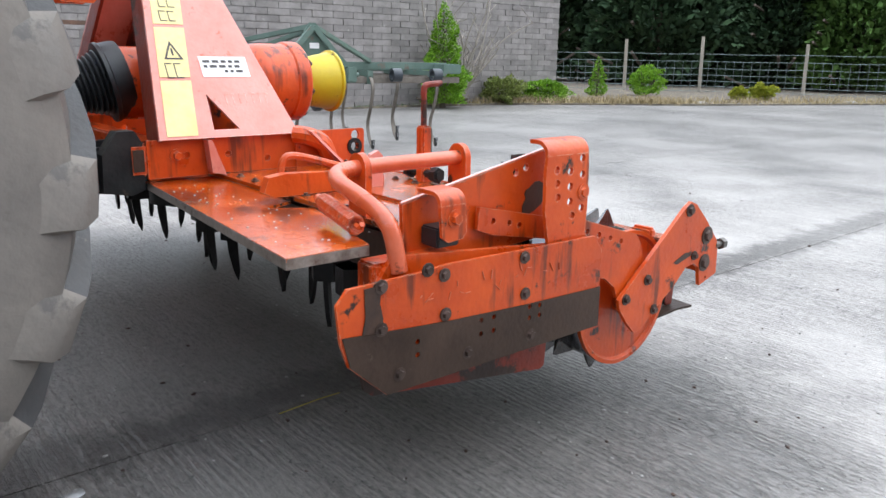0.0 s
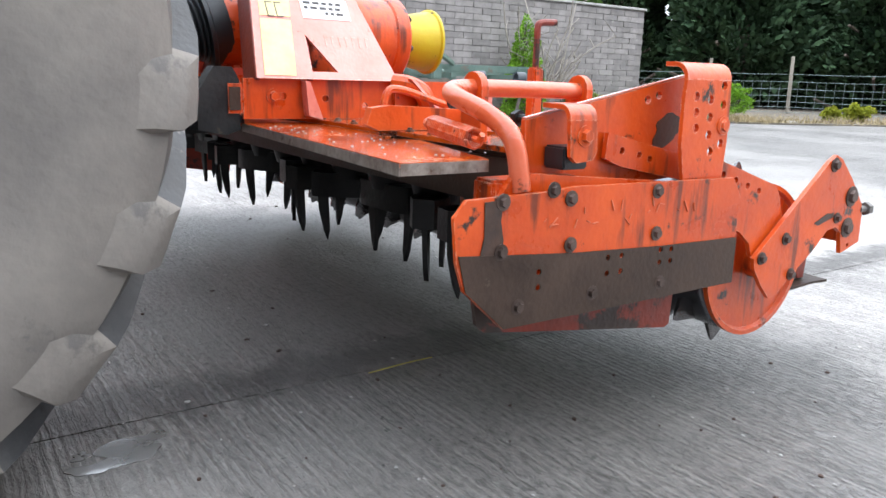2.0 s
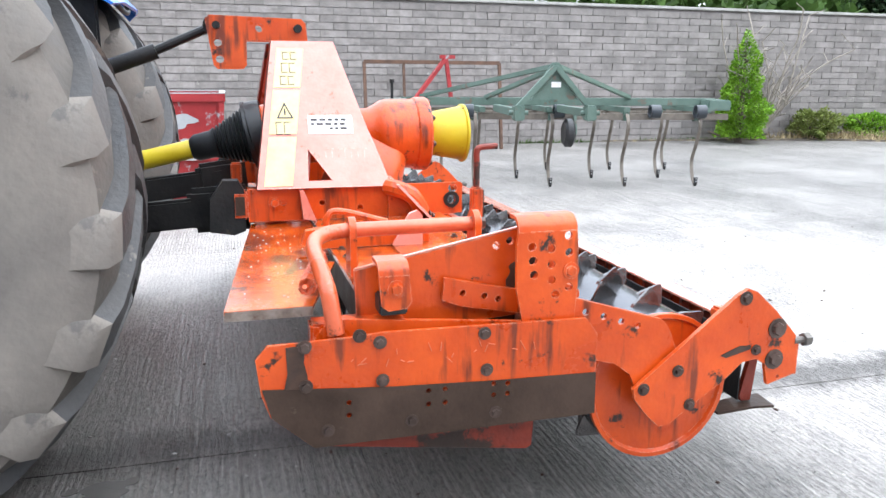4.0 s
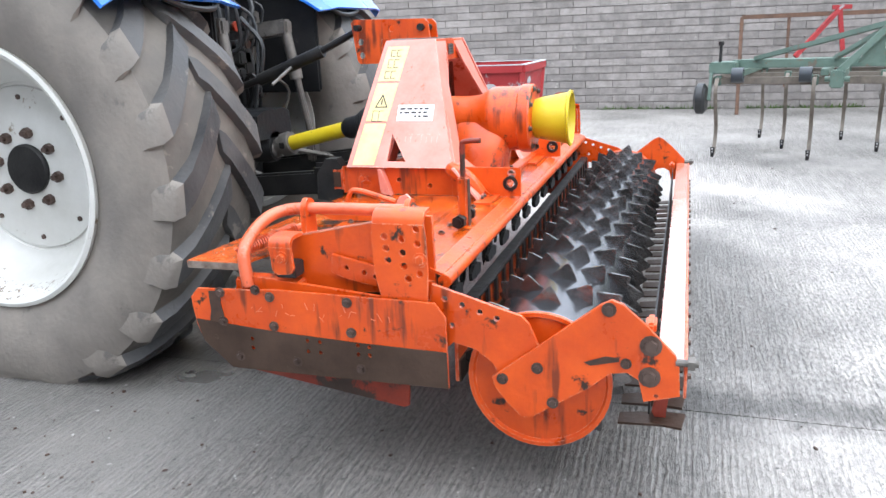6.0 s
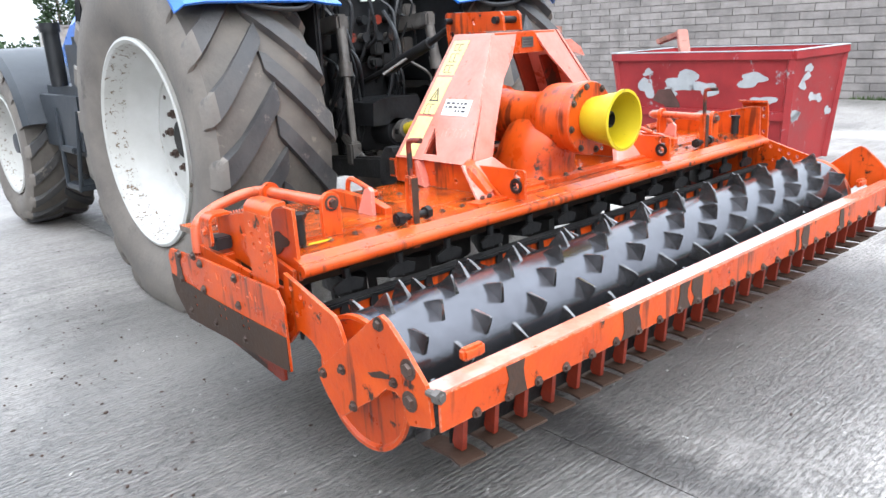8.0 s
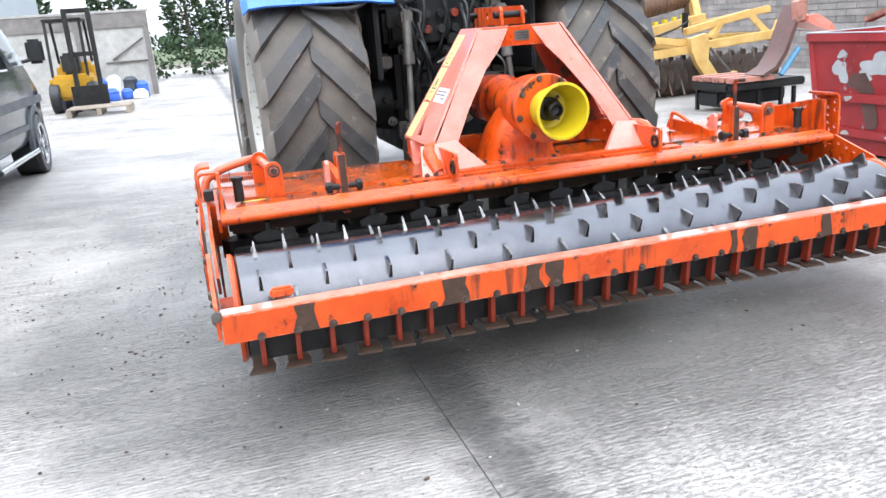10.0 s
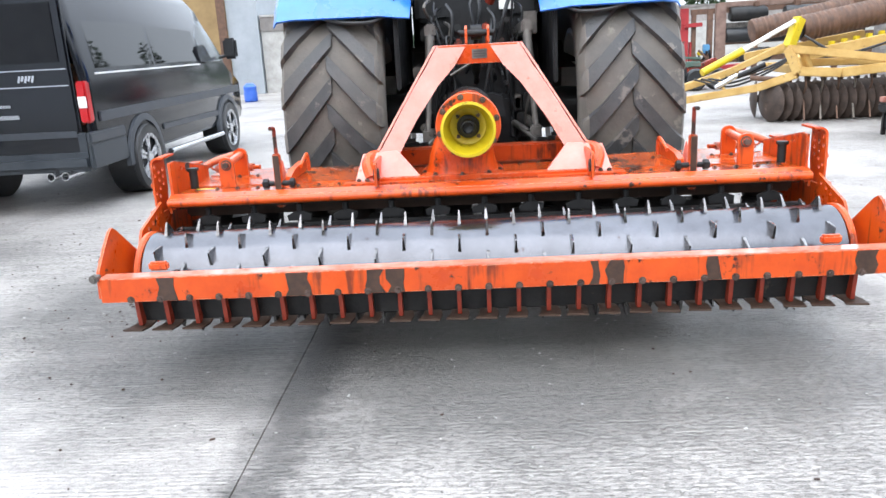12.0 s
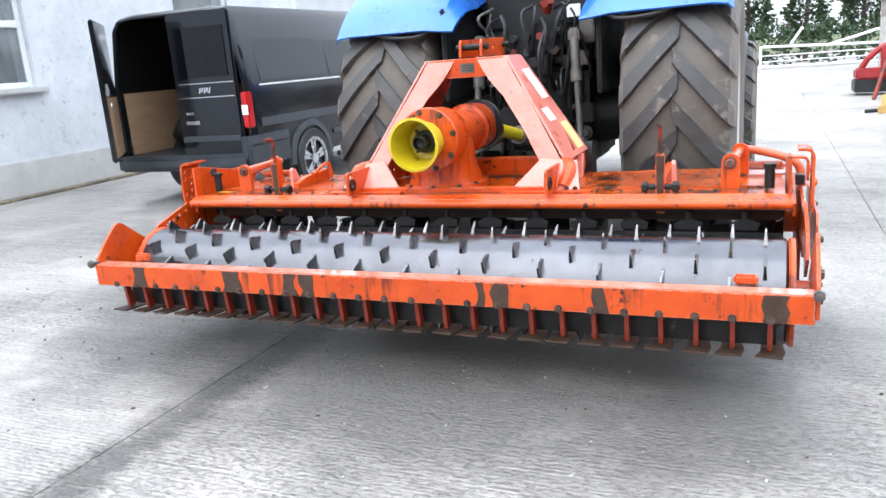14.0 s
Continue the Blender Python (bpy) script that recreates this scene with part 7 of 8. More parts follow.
# side glass panels, trims
for s in (-1, 1):
    X = lambda o: VC + s * (HW + o)
    tilt = lambda z: -(z - 1.22) * 0.175 if z > 1.22 else 0
    for y0, y1 in ((4.05, 5.35), (5.42, 6.75)):
        bm = B()
        plate(bm, [(y0, 1.26), (y1, 1.26), (y1, 1.70), (y0, 1.70)], "x", -0.012, 0.006, (), lambda u, w, o, s=s: V((VC + s * (HW + o + tilt(w)), u, w)))
        part("side_window", bm, VANGLASS, van, "black tinted side window", False)
    bm = B()
    plate(bm, [(6.82, 1.24), (7.72, 1.24), (7.45, 1.50), (7.18, 1.74), (6.86, 1.74)], "x", -0.012, 0.006, (), lambda u, w, o, s=s: V((VC + s * (HW + o + tilt(w)), u, w)))
    part("door_window", bm, GLASS, van, "", False)
    bm = B()
    beam(bm, (X(0.006), 4.0, 1.215), (X(0.006), 6.75, 1.215), 0.012, 0.018, 0.003)
    # plain white in place of the bright sky reflected by chrome
    part("chrome_strip", bm, WHITE, van, "chrome belt strip, bright reflection painted white")
    bm = B()
    beam(bm, (X(0.01), 3.95, 0.84), (X(0.01), 8.2, 0.84), 0.022, 0.09, 0.006)
    beam(bm, (X(0.008), 5.35, 0.60), (X(0.008), 7.2, 0.58), 0.02, 0.06, 0.006)
    part("side_moulding", bm, VANTRIM, van, "grey side moulding")
    bm = B()
    tube(bm, [(X(0.05), 5.35, 0.33), (X(0.05), 7.15, 0.31)], 0.032, 12, False)
    part("side_bar", bm, CHROME, van, "polished side bar")
    bm = B()
    rod(bm, (X(0.02), 7.5, 1.28), (X(0.12), 7.5, 1.30), 0.02, n=8)
    box(bm, X(0.09), X(0.27), 7.46, 7.54, 1.25, 1.52, 0.03)
    part("wing_mirror", bm, BLACKRUBBER, van)
    for y in (4.84, 7.60):
        bm = B()
        arcs = []
        for k in range(13):
            a = radians(-5 + 190 * k / 12)
            for_r = []
            for r, o in ((0.36, -0.02), (0.36, 0.03), (0.43, 0.025), (0.44, -0.02)):
                for_r.append((X(o), y + r * math.cos(a), 0.36 + r * math.sin(a)))
            arcs.append(for_r)
        loft(bm, arcs)
        part("wheel_arch", bm, VANTRIM, van, "grey plastic wheel arch")
        bm = B()
        lathe(bm, [(0.24, -0.10), (0.33, -0.105), (0.342, -0.08), (0.342, 0.08), (0.33, 0.105), (0.24, 0.10)], (X(-0.055), y, 0.342), "x", 36, True)
        wheel = part("wheel", bm, BLACKRUBBER, van, "alloy wheel with black tyre")
        bm = B()
        xo = X(0.022)
        lathe(bm, [(0.215, 0), (0.245, 0.0), (0.245, s * 0.03), (0.215, s * 0.02)], (xo, y, 0.342), "x", 32, True)
        for k in range(5):
            a = 2 * math.pi * k / 5 + 0.3
            for da in (-0.16, 0.16):
                beam(bm, (xo, y + 0.04 * math.cos(a), 0.342 + 0.04 * math.sin(a)), (xo, y + 0.225 * math.cos(a + da), 0.342 + 0.225 * math.sin(a + da)), 0.02, 0.045, 0.004, (0, -math.sin(a), math.cos(a)))
        rod(bm, (xo - 0.02, y, 0.342), (xo + s * 0.02, y, 0.342), 0.06, n=16)
        part("alloy_rim", bm, ALLOY, wheel, "five-spoke alloy rim")
        bm = B()
        rod(bm, (xo - s * 0.05, y, 0.342), (xo - s * 0.04, y, 0.342), 0.235, n=24)
        part("brake_back", bm, BLACKSTEEL, wheel)
        bm = B()
        lathe(bm, [(0.05, 0), (0.37, 0), (0.37, -s * 0.25), (0.05, -s * 0.25)], (X(0.006), y, 0.37), "x", 28)
        part("arch_well", bm, BLACKRUBBER, van)
bm = B()
plate(bm, [(VC - 0.72, 0), (VC + 0.72, 0), (VC + 0.62, 1), (VC - 0.62, 1)], "y", 0, 0.01, (), lambda u, w, o: V((u, 7.80 - 0.62 * w, 1.34 + 0.56 * w + o)))
part("windscreen", bm, VANGLASS, van, "", False)
# rear: bumper, closed leaf, open leaf, interior
bm = B()
box(bm, VX0 - 0.01, VX1 + 0.01, 3.68, 3.86, 0.38, 0.55, 0.05)
bump_ = part("rear_bumper", bm, DARKPLASTIC, van, "dark grey rear bumper")
for x0_, x1_ in ((VX1 - 0.03, VX1 + 0.014), (VX0 - 0.014, VX0 + 0.03)):
    bm = B()
    box(bm, x0_, x1_, 3.72, 4.42, 0.40, 0.62, 0.012)
    corner = part("bumper_corner", bm, DARKPLASTIC, bump_)
    bm = B()
    box(bm, x0_, x1_, 3.72, 4.42, 0.623, 0.72, 0.012)
    part("corner_band", bm, VANTRIM, corner, "grey plastic top band")
bm = B()
box(bm, VX1 - 0.12, VX1 - 0.03, 3.74, 3.80, 0.40, 0.72, 0.012)
part("corner_return", bm, DARKPLASTIC, bump_)
for x in (VX1 - 0.35, VX1 - 0.22):
    bm = B()
    lathe(bm, [(0.030, 3.62), (0.038, 3.62), (0.038, 3.9), (0.030, 3.9)], (x, 0, 0.36), "y", 16, True)
    part("exhaust_tip", bm, CHROME, van, "polished exhaust tip")
bm = B()
box(bm, VC + 0.01, VX1 - 0.09, 3.76, 3.81, 0.48, 1.97, 0.02)
rear_leaf = part("closed_rear_door", bm, VANBLACK, van, "closed black rear door leaf")
bm = B()
box(bm, VC + 0.10, VX1 - 0.17, 3.752, 3.759, 1.33, 1.82, 0.003)
part("rear_window", bm, PRIVACY, rear_leaf)
bm = B()
for z in (1.27, 1.13):
    beam(bm, (VC + 0.05, 3.756, z), (VX1 - 0.12, 3.756, z), 0.008, 0.010, 0.002)
part("trim_lines", bm, CHROME, rear_leaf)
bm = B()
for k in range(5):
    beam(bm, (VC + 0.33 + 0.03 * k, 3.754, 1.17 + 0.012 * (k % 2)), (VC + 0.35 + 0.03 * k, 3.754, 1.225), 0.010, 0.022, 0.002)
part("badge", bm, CHROME, rear_leaf, "bright script badge as plain strokes")
bm = B()
box(bm, VC + 0.10, VC + 0.28, 3.749, 3.759, 0.86, 0.895, 0.004)
box(bm, VC + 0.12, VC + 0.22, 3.749, 3.759, 0.96, 0.985, 0.004)
part("door_handle", bm, ALLOY, rear_leaf)
bm = B()
box(bm, VC + 0.03, VX1 - 0.12, 3.750, 3.759, 0.68, 0.74, 0.004)
part("door_moulding", bm, VANTRIM, rear_leaf)
bm = B()
box(bm, VX1 - 0.075, VX1 + 0.012, 3.765, 3.86, 0.80, 1.16, 0.015)
tail = part("tail_lamp", bm, REDLENS, van, "red tail lamp with a white section")
bm = B()
box(bm, VX1 - 0.07, VX1 + 0.008, 3.760, 3.766, 0.93, 1.03, 0.003)
part("reverse_lens", bm, WHITE, tail)
# open leaf, swung out on its hinge
hinge = Matrix.Translation((VX0 + 0.02, 3.80, 0)) @ Matrix.Rotation(radians(-51), 4, "Z")
bm = B()
box(bm, 0.0, 0.86, -0.025, 0.02, 0.56, 1.95, 0.015, hinge)
open_leaf = part("open_rear_door", bm, VANBLACK, van, "open black rear door leaf")
bm = B()
box(bm, 0.10, 0.78, 0.021, 0.030, 0.60, 1.20, 0.004, hinge)
part("door_lining", bm, PLY, open_leaf, "plywood door lining")
bm = B()
box(bm, 0.74, 0.82, 0.024, 0.05, 1.22, 1.34, 0.006, hinge)
part("inner_latch", bm, ALLOY, open_leaf)
bm = B()
rod(bm, hinge @ V((0.80, 0.05, 1.12)), hinge @ V((0.80, 0.06, 1.12)), 0.03, n=12)
part("inner_latch", bm, ALLOY, open_leaf)
bm = B()
box(bm, VX0 + 0.05, VX0 + 0.065, 3.9, 6.6, 0.55, 1.22)
box(bm, VX0 + 0.06, VX1 - 0.06, 6.58, 6.6, 0.55, 1.30)
part("load_lining", bm, PLY, van, "plywood lining of the load space", False)
bm = B()
box(bm, VX0 + 0.05, VX1 - 0.05, 3.83, 6.6, 0.50, 0.545)
part("load_floor", bm, DARKPLASTIC, van, "dark rubber load floor", False)
bm = B()
bmesh.ops.create_icosphere(bm, subdivisions=3, radius=1, matrix=Matrix.Translation((-4.75, 4.5, 0.72)) @ Matrix.Diagonal((0.22, 0.24, 0.20, 1)))
for v in bm.verts:
    v.co += v.normal * 0.05 * noise.noise(v.co * 6)
    v.co.z = max(v.co.z, 0.548)
solo("tool_bag", bm, BLACKRUBBER, "black sack lying in the open van", "bag")

# ---- house ----
HX = -7.45
win = (3.55, 4.80, 1.38, 2.62)
bm = B()
plate(bm, [(-6, -0.1), (11.2, -0.1), (11.2, 5.0), (-6, 5.0)], "x", HX - 0.35, HX, [[(win[0], win[2]), (win[1], win[2]), (win[1], win[3]), (win[0], win[3])], [(7.6, 2.05), (9.0, 2.05), (9.0, 3.2), (7.6, 3.2)]])
house = solo("wall_house", bm, RENDER_WALL, "pale grey roughcast wall of the farmhouse", "wall", kind="structure", smooth=False)
bm = B()
box(bm, HX - 0.02, HX + 0.035, -6, 11.2, -0.1, 0.46, 0.012)
part("plinth", bm, PLINTH, house, "cream painted plinth")
bm = B()
box(bm, HX - 0.01, HX + 0.22, -6, 11.2, -0.05, 0.03, 0.01)
part("gutter_kerb", bm, SOIL, house)
bm = B()
plate(bm, [(-0.2, 5.0), (-4.0, 7.4), (-8.2, 5.0)], "y", -6, 11.2, (), lambda u, w, o: V((HX + u + 0.35, o, w)))
part("roof", bm, DARKPLASTIC, house, "dark slate roof")


def window(y0, y1, z0, z1, transom):
    w = thing("window", (HX, (y0 + y1) / 2, z0), "white plastic casement window in a deep reveal", "window", kind="structure")
    bm = B()
    xo, xi = HX - 0.07, HX - 0.13
    for a, b in (((y0, z0), (y0 + 0.07, z1)), ((y1 - 0.07, z0), (y1, z1))):
        box(bm, xi, xo, a[0], b[0], z0, z1, 0.008)
    box(bm, xi, xo, y0 + 0.07, y1 - 0.07, z0, z0 + 0.07, 0.008)
    box(bm, xi, xo, y0 + 0.07, y1 - 0.07, z1 - 0.07, z1, 0.008)
    part("window_frame", bm, UPVC, w)
    bm = B()
    box(bm, xi, xo + 0.006, y0 + 0.07, y1 - 0.07, transom - 0.045, transom + 0.045, 0.008)
    part("transom", bm, UPVC, w)
    for a, b in ((z0 + 0.07, transom - 0.045), (transom + 0.045, z1 - 0.07)):
        bm = B()
        box(bm, xi + 0.02, xi + 0.032, y0 + 0.07, y1 - 0.07, a, b)
        part("pane", bm, GLASS, w, smooth=False).visible_shadow = False
    bm = B()
    box(bm, HX - 0.15, HX + 0.10, y0 - 0.08, y1 + 0.10, z0 - 0.075, z0 - 0.004, 0.012)
    part("window_sill", bm, PLINTH, w, "grey concrete sill")
    bm = B()
    box(bm, HX - 0.9, HX - 0.36, y0 - 0.3, y1 + 0.3, z0 - 0.3, z1 + 0.3)
    for f in list(bm.faces):
        if f.normal.x > 0.5:
            bm.faces.remove(f)
    part("room", bm, ROOM, w, "dim room behind the glass", False)


window(*win, 2.18)
window(7.6, 9.0, 2.05, 3.2, 2.8)

# ---- far end of the yard ----
bm = B()
box(bm, -15, -6.65, 22.0, 30.0, -0.1, 4.6)
shed = solo("shed", bm, CLADDING, "pale grey clad farm shed with a brown sliding door", "shed", smooth=False)
for k in range(14):
    bm = B()
    box(bm, -7.48 + 0.062 * k, -7.45 + 0.062 * k, 21.98, 22.0, 0.0, 4.55, 0.004)
    part("cladding_rib", bm, CLADDING, shed)
bm = B()
box(bm, -15.2, -6.5, 21.8, 30.2, 4.6, 4.72, 0.02)
part("roof_edge", bm, COPING, shed)
bm = B()
box(bm, -9.3, -7.62, 21.90, 21.98, 0.0, 3.9, 0.02)
door_s = part("shed_door", bm, SHEDDOOR, shed, "ochre brown sliding door")
bm = B()
box(bm, -7.90, -7.62, 21.87, 21.90, 0.0, 3.9, 0.01)
part("door_edge", bm, RUST, door_s, "rusty brown door edge")
bm = B()
box(bm, -6.6, -2.6, 22.1, 22.35, -0.1, 2.36)
w_far = solo("wall_north", bm, COPING, "pale concrete panel wall at the yard's end", "wall", kind="structure", smooth=False)
bm = B()
box(bm, -6.6, -2.6, 22.06, 22.10, 1.93, 2.36, 0.004)
part("top_panel", bm, MORTAR, w_far, "darker weathered top panel")
for x in (-4.6, -2.75):
    bm = B()
    box(bm, x, x + 0.14, 22.02, 22.10, 0, 2.36, 0.01)
    part("panel_post", bm, MORTAR, w_far)
bm = B()
beam(bm, (-3.9, 22.06, 0.98), (-2.7, 22.06, 0.98), 0.03, 0.05, 0.004)
beam(bm, (-3.7, 22.05, 1.05), (-2.8, 22.05, 1.62), 0.03, 0.05, 0.004)
part("wall_rail", bm, GREYSTEEL, w_far)
bm = B()
box(bm, -6.6, -2.55, 22.04, 22.4, 2.36, 2.43, 0.01)
part("wall_cap", bm, COPING, w_far)
bm = B()
box(bm, 4.6, 16.0, 25.0, 25.3, -0.1, 2.05)
w_far2 = solo("wall_silage", bm, COPING, "grey concrete wall behind stored implements", "wall", kind="structure", smooth=False)
bm = B()
box(bm, 4.55, 16.0, 24.95, 25.35, 2.05, 2.13, 0.01)
part("wall_cap", bm, MORTAR, w_far2)
bm = B()
box(bm, 4.58, 16.0, 24.985, 25.0, 1.58, 2.05)
part("upper_course", bm, BLOCK, w_far2, "darker weathered upper course")

# white gate
gate = thing("gate", (3.4, 30.0, 0), "white tubular metal gate at the end of the yard", "gate")
for a, b in (((1.15, 30, 0.86), (5.6, 30, 0.72)), ((1.15, 30, 0.10), (5.6, 30, 0.08)), ((1.15, 30, 0.02), (1.15, 30, 0.9)), ((3.4, 30, 0.75), (5.6, 30, 1.36)), ((2.2, 30, 0.9), (2.6, 30, 1.5)), ((5.6, 30, 0.0), (5.6, 30, 1.5))):
    bm = B()
    tube(bm, [a, b], 0.05, 8, False)
    part("gate_bar", bm, UPVC, gate)
for z in (0.30, 0.52):
    bm = B()
    tube(bm, [(1.15, 30, z), (5.6, 30, z)], 0.02, 6, False)
    part("gate_bar", bm, UPVC, gate)

# forklift
fork = thing("forklift", (-4.6, 17.6, 0), "yellow forklift truck with a dark mast and cab", "forklift")
bm = B()
box(bm, -5.25, -4.30, 17.4, 18.9, 0.28, 0.85, 0.08)
box(bm, -5.2, -4.35, 18.4, 19.1, 0.35, 1.12, 0.10)
part("chassis", bm, AMBER, fork, "amber painted chassis")
bm = B()
for x in (-5.15, -4.40):
    beam(bm, (x, 17.5, 0.8), (x, 17.75, 2.08), 0.06, 0.06, 0.01)
    beam(bm, (x, 18.8, 1.1), (x, 18.6, 2.08), 0.06, 0.06, 0.01)
box(bm, -5.2, -4.35, 17.7, 18.7, 2.05, 2.12, 0.02)
part("cab_guard", bm, BLACKSTEEL, fork)
bm = B()
box(bm, -5.0, -4.6, 18.0, 18.4, 0.85, 1.35, 0.06)
part("seat", bm, BLACKRUBBER, fork)
for x in (-4.62, -4.12):
    bm = B()
    beam(bm, (x, 17.1, 0.08), (x, 17.2, 2.30), 0.10, 0.14, 0.01)
    part("mast_rail", bm, BLACKSTEEL, fork)
for z in (0.5, 1.3, 2.25):
    bm = B()
    beam(bm, (-4.62, 17.2, z), (-4.12, 17.2, z), 0.06, 0.10, 0.01)
    part("mast_crossbar", bm, BLACKSTEEL, fork)
bm = B()
box(bm, -4.75, -3.98, 17.0, 17.08, 0.15, 0.60, 0.01)
part("carriage", bm, BLACKSTEEL, fork)
for x in (-4.55, -4.15):
    bm = B()
    beam(bm, (x, 17.0, 0.12), (x, 16.0, 0.10), 0.12, 0.04, 0.005)
    part("fork_tine", bm, BLACKSTEEL, fork)
for x, y, r in ((-5.15, 17.5, 0.34), (-4.35, 17.5, 0.34), (-5.1, 18.7, 0.28), (-4.4, 18.7, 0.28)):
    bm = B()
    lathe(bm, [(0.15, -0.11), (r - 0.02, -0.11), (r, -0.08), (r, 0.08), (r - 0.02, 0.11), (0.15, 0.11)], (x, y, r), "x", 24)
    part("wheel", bm, BLACKRUBBER, fork)
# it stands half a metre nearer to the tractor, its forks under the pallet
fork.location.x = -4.1

pal = thing("pallet", (-3.55, 16.1, 0), "grey wooden pallet lying on the forks", "pallet")
for k in range(7):
    bm = B()
    box(bm, -4.25, -2.95, 15.6 + 0.165 * k, 15.71 + 0.165 * k, 0.155, 0.178, 0.004)
    part("deck_board", bm, PALLETWOOD, pal)
for x in (-4.2, -3.6, -3.0):
    bm = B()
    box(bm, x - 0.05, x + 0.05, 15.6, 16.7, 0.0, 0.154, 0.006)
    part("bearer", bm, PALLETWOOD, pal)
rr = random.Random(5)
for k, (x, y, r, h) in enumerate(((-4.35, 20.9, 0.17, 0.42), (-4.02, 20.6, 0.20, 0.62), (-3.72, 20.4, 0.17, 0.34), (-3.70, 21.1, 0.19, 0.66), (-3.38, 20.7, 0.16, 0.30), (-3.28, 21.2, 0.20, 0.60), (-3.02, 20.5, 0.20, 0.26), (-2.98, 21.1, 0.17, 0.46), (-6.05, 18.2, 0.18, 0.50))):
    bm = B()
    lathe(bm, [(0.03, 0), (r - 0.02, 0.0), (r, 0.03), (r, h * 0.5), (r - 0.01, h * 0.5 + 0.02), (r, h - 0.10), (r * 0.62, h - 0.02), (r * 0.4, h), (0.03, h)], (0, 0, 0), "z", 20)
    bm.transform(Matrix.Translation((x, y, 0)) @ Matrix.Rotation(rr.uniform(0, 6), 4, "Z"))
    white = k in (3, 6)
    dark = k == 5
    solo("drum", bm, WHITE if white else DARKPLASTIC if dark else BLUEPLASTIC, "white plastic drum stored beside others" if white else "dark plastic drum stored beside others" if dark else "blue plastic drum stored beside others", "drum", "drums in the yard")

# red implements
red = thing("mower", (4.0, 15.0, 0), "red folding mower with worn paint, parked on the yard", "mower")
bm = B()
tube(bm, [(3.12, 15.0, 0.50), (3.25, 14.95, 0.72), (3.50, 14.95, 0.92), (3.85, 15.0, 1.0)], 0.06, 10)
part("hood_arch", bm, PEELRED, red, "curved red hood frame")
for a, b, w, mat in (((3.85, 15.0, 0.98), (4.32, 15.05, 1.04), 0.12, WHITE), ((4.32, 15.05, 0.62), (4.34, 15.05, 1.10), 0.15, PEELRED), ((3.55, 14.9, 0.22), (3.52, 14.9, 0.92), 0.20, PEELRED), ((3.75, 15.1, 0.40), (3.80, 15.1, 0.80), 0.18, RUSTY_RED),
                     ((3.5, 14.6, 0.42), (4.6, 14.8, 0.40), 0.16, PEELRED), ((4.0, 14.9, 0.56), (5.2, 15.0, 0.55), 0.16, GREEN), ((4.3, 15.2, 0.74), (5.3, 15.3, 0.66), 0.08, GREEN), ((4.6, 14.8, 0.30), (5.6, 15.2, 0.62), 0.14, RUSTY_RED), ((5.0, 15.3, 0.35), (6.4, 15.6, 0.42), 0.20, PEELRED)):
    bm = B()
    beam(bm, a, b, w, w * 0.8, 0.02)
    part("mower_beam", bm, mat, red)
bm = B()
box(bm, 3.02, 3.62, 14.75, 15.35, 0.30, 0.52, 0.04)
part("guard_box", bm, PEELRED, red, "worn red guard over the cutter")
bm = B()
box(bm, 3.0, 3.66, 14.70, 15.40, 0.06, 0.30, 0.02)
part("rubber_skirt", bm, BLACKRUBBER, red)
bm = B()
box(bm, 3.75, 5.3, 14.5, 15.1, 0.10, 0.34, 0.05)
part("cutter_bed", bm, BLACKSTEEL, red)
for a, b in (((3.42, 13.4, 0.0), (3.50, 14.0, 0.75)), ((3.22, 13.6, 0.0), (3.45, 14.0, 0.70)), ((3.50, 14.0, 0.72), (3.60, 14.9, 0.78))):
    bm = B()
    beam(bm, a, b, 0.06, 0.06, 0.006)
    part("prop_leg", bm, RUSTY_RED, red)
for k, (x, z) in enumerate(((4.5, 0.48), (4.95, 0.30), (5.4, 0.35))):
    bm = B()
    lathe(bm, [(0.05, -0.08), (0.20, -0.10), (0.24, -0.05), (0.24, 0.05), (0.20, 0.10), (0.05, 0.08)], (x, 14.45, z - 0.05 if z > 0.4 else 0.24), "y", 18)
    part("small_wheel", bm, BLACKRUBBER, red)
rack2 = thing("implement_frame", (7.0, 17.4, 0), "red and rusty folded implement frame stacked high", "implement")
for x, w, z, mat in ((5.42, 0.20, 1.82, PEELRED), (5.66, 0.10, 1.74, RUST), (5.62, 0.13, 1.0, PEELRED), (6.06, 0.13, 1.74, RUST), (6.32, 0.26, 1.90, RAWRUST), (7.2, 0.12, 1.9, RUST), (8.2, 0.14, 1.9, RUST), (9.2, 0.12, 1.9, RUST)):
    bm = B()
    beam(bm, (x, 17.2, 0.0), (x, 17.25, z), w, 0.12, 0.01)
    part("upright", bm, mat, rack2)
for x0, z, mat in ((5.7, 0.5, RUST), (6.3, 0.95, RUST), (6.3, 1.35, GREYSTEEL), (5.6, 1.72, RUST), (6.3, 1.86, RAWRUST)):
    bm = B()
    beam(bm, (x0, 17.3, z), (10.4, 17.5, z + 0.06), 0.09, 0.13, 0.01)
    part("rail", bm, mat, rack2)
bm = B()
beam(bm, (5.40, 17.15, 1.40), (5.85, 17.15, 1.42), 0.08, 0.10, 0.01)
part("red_link", bm, PEELRED, rack2)
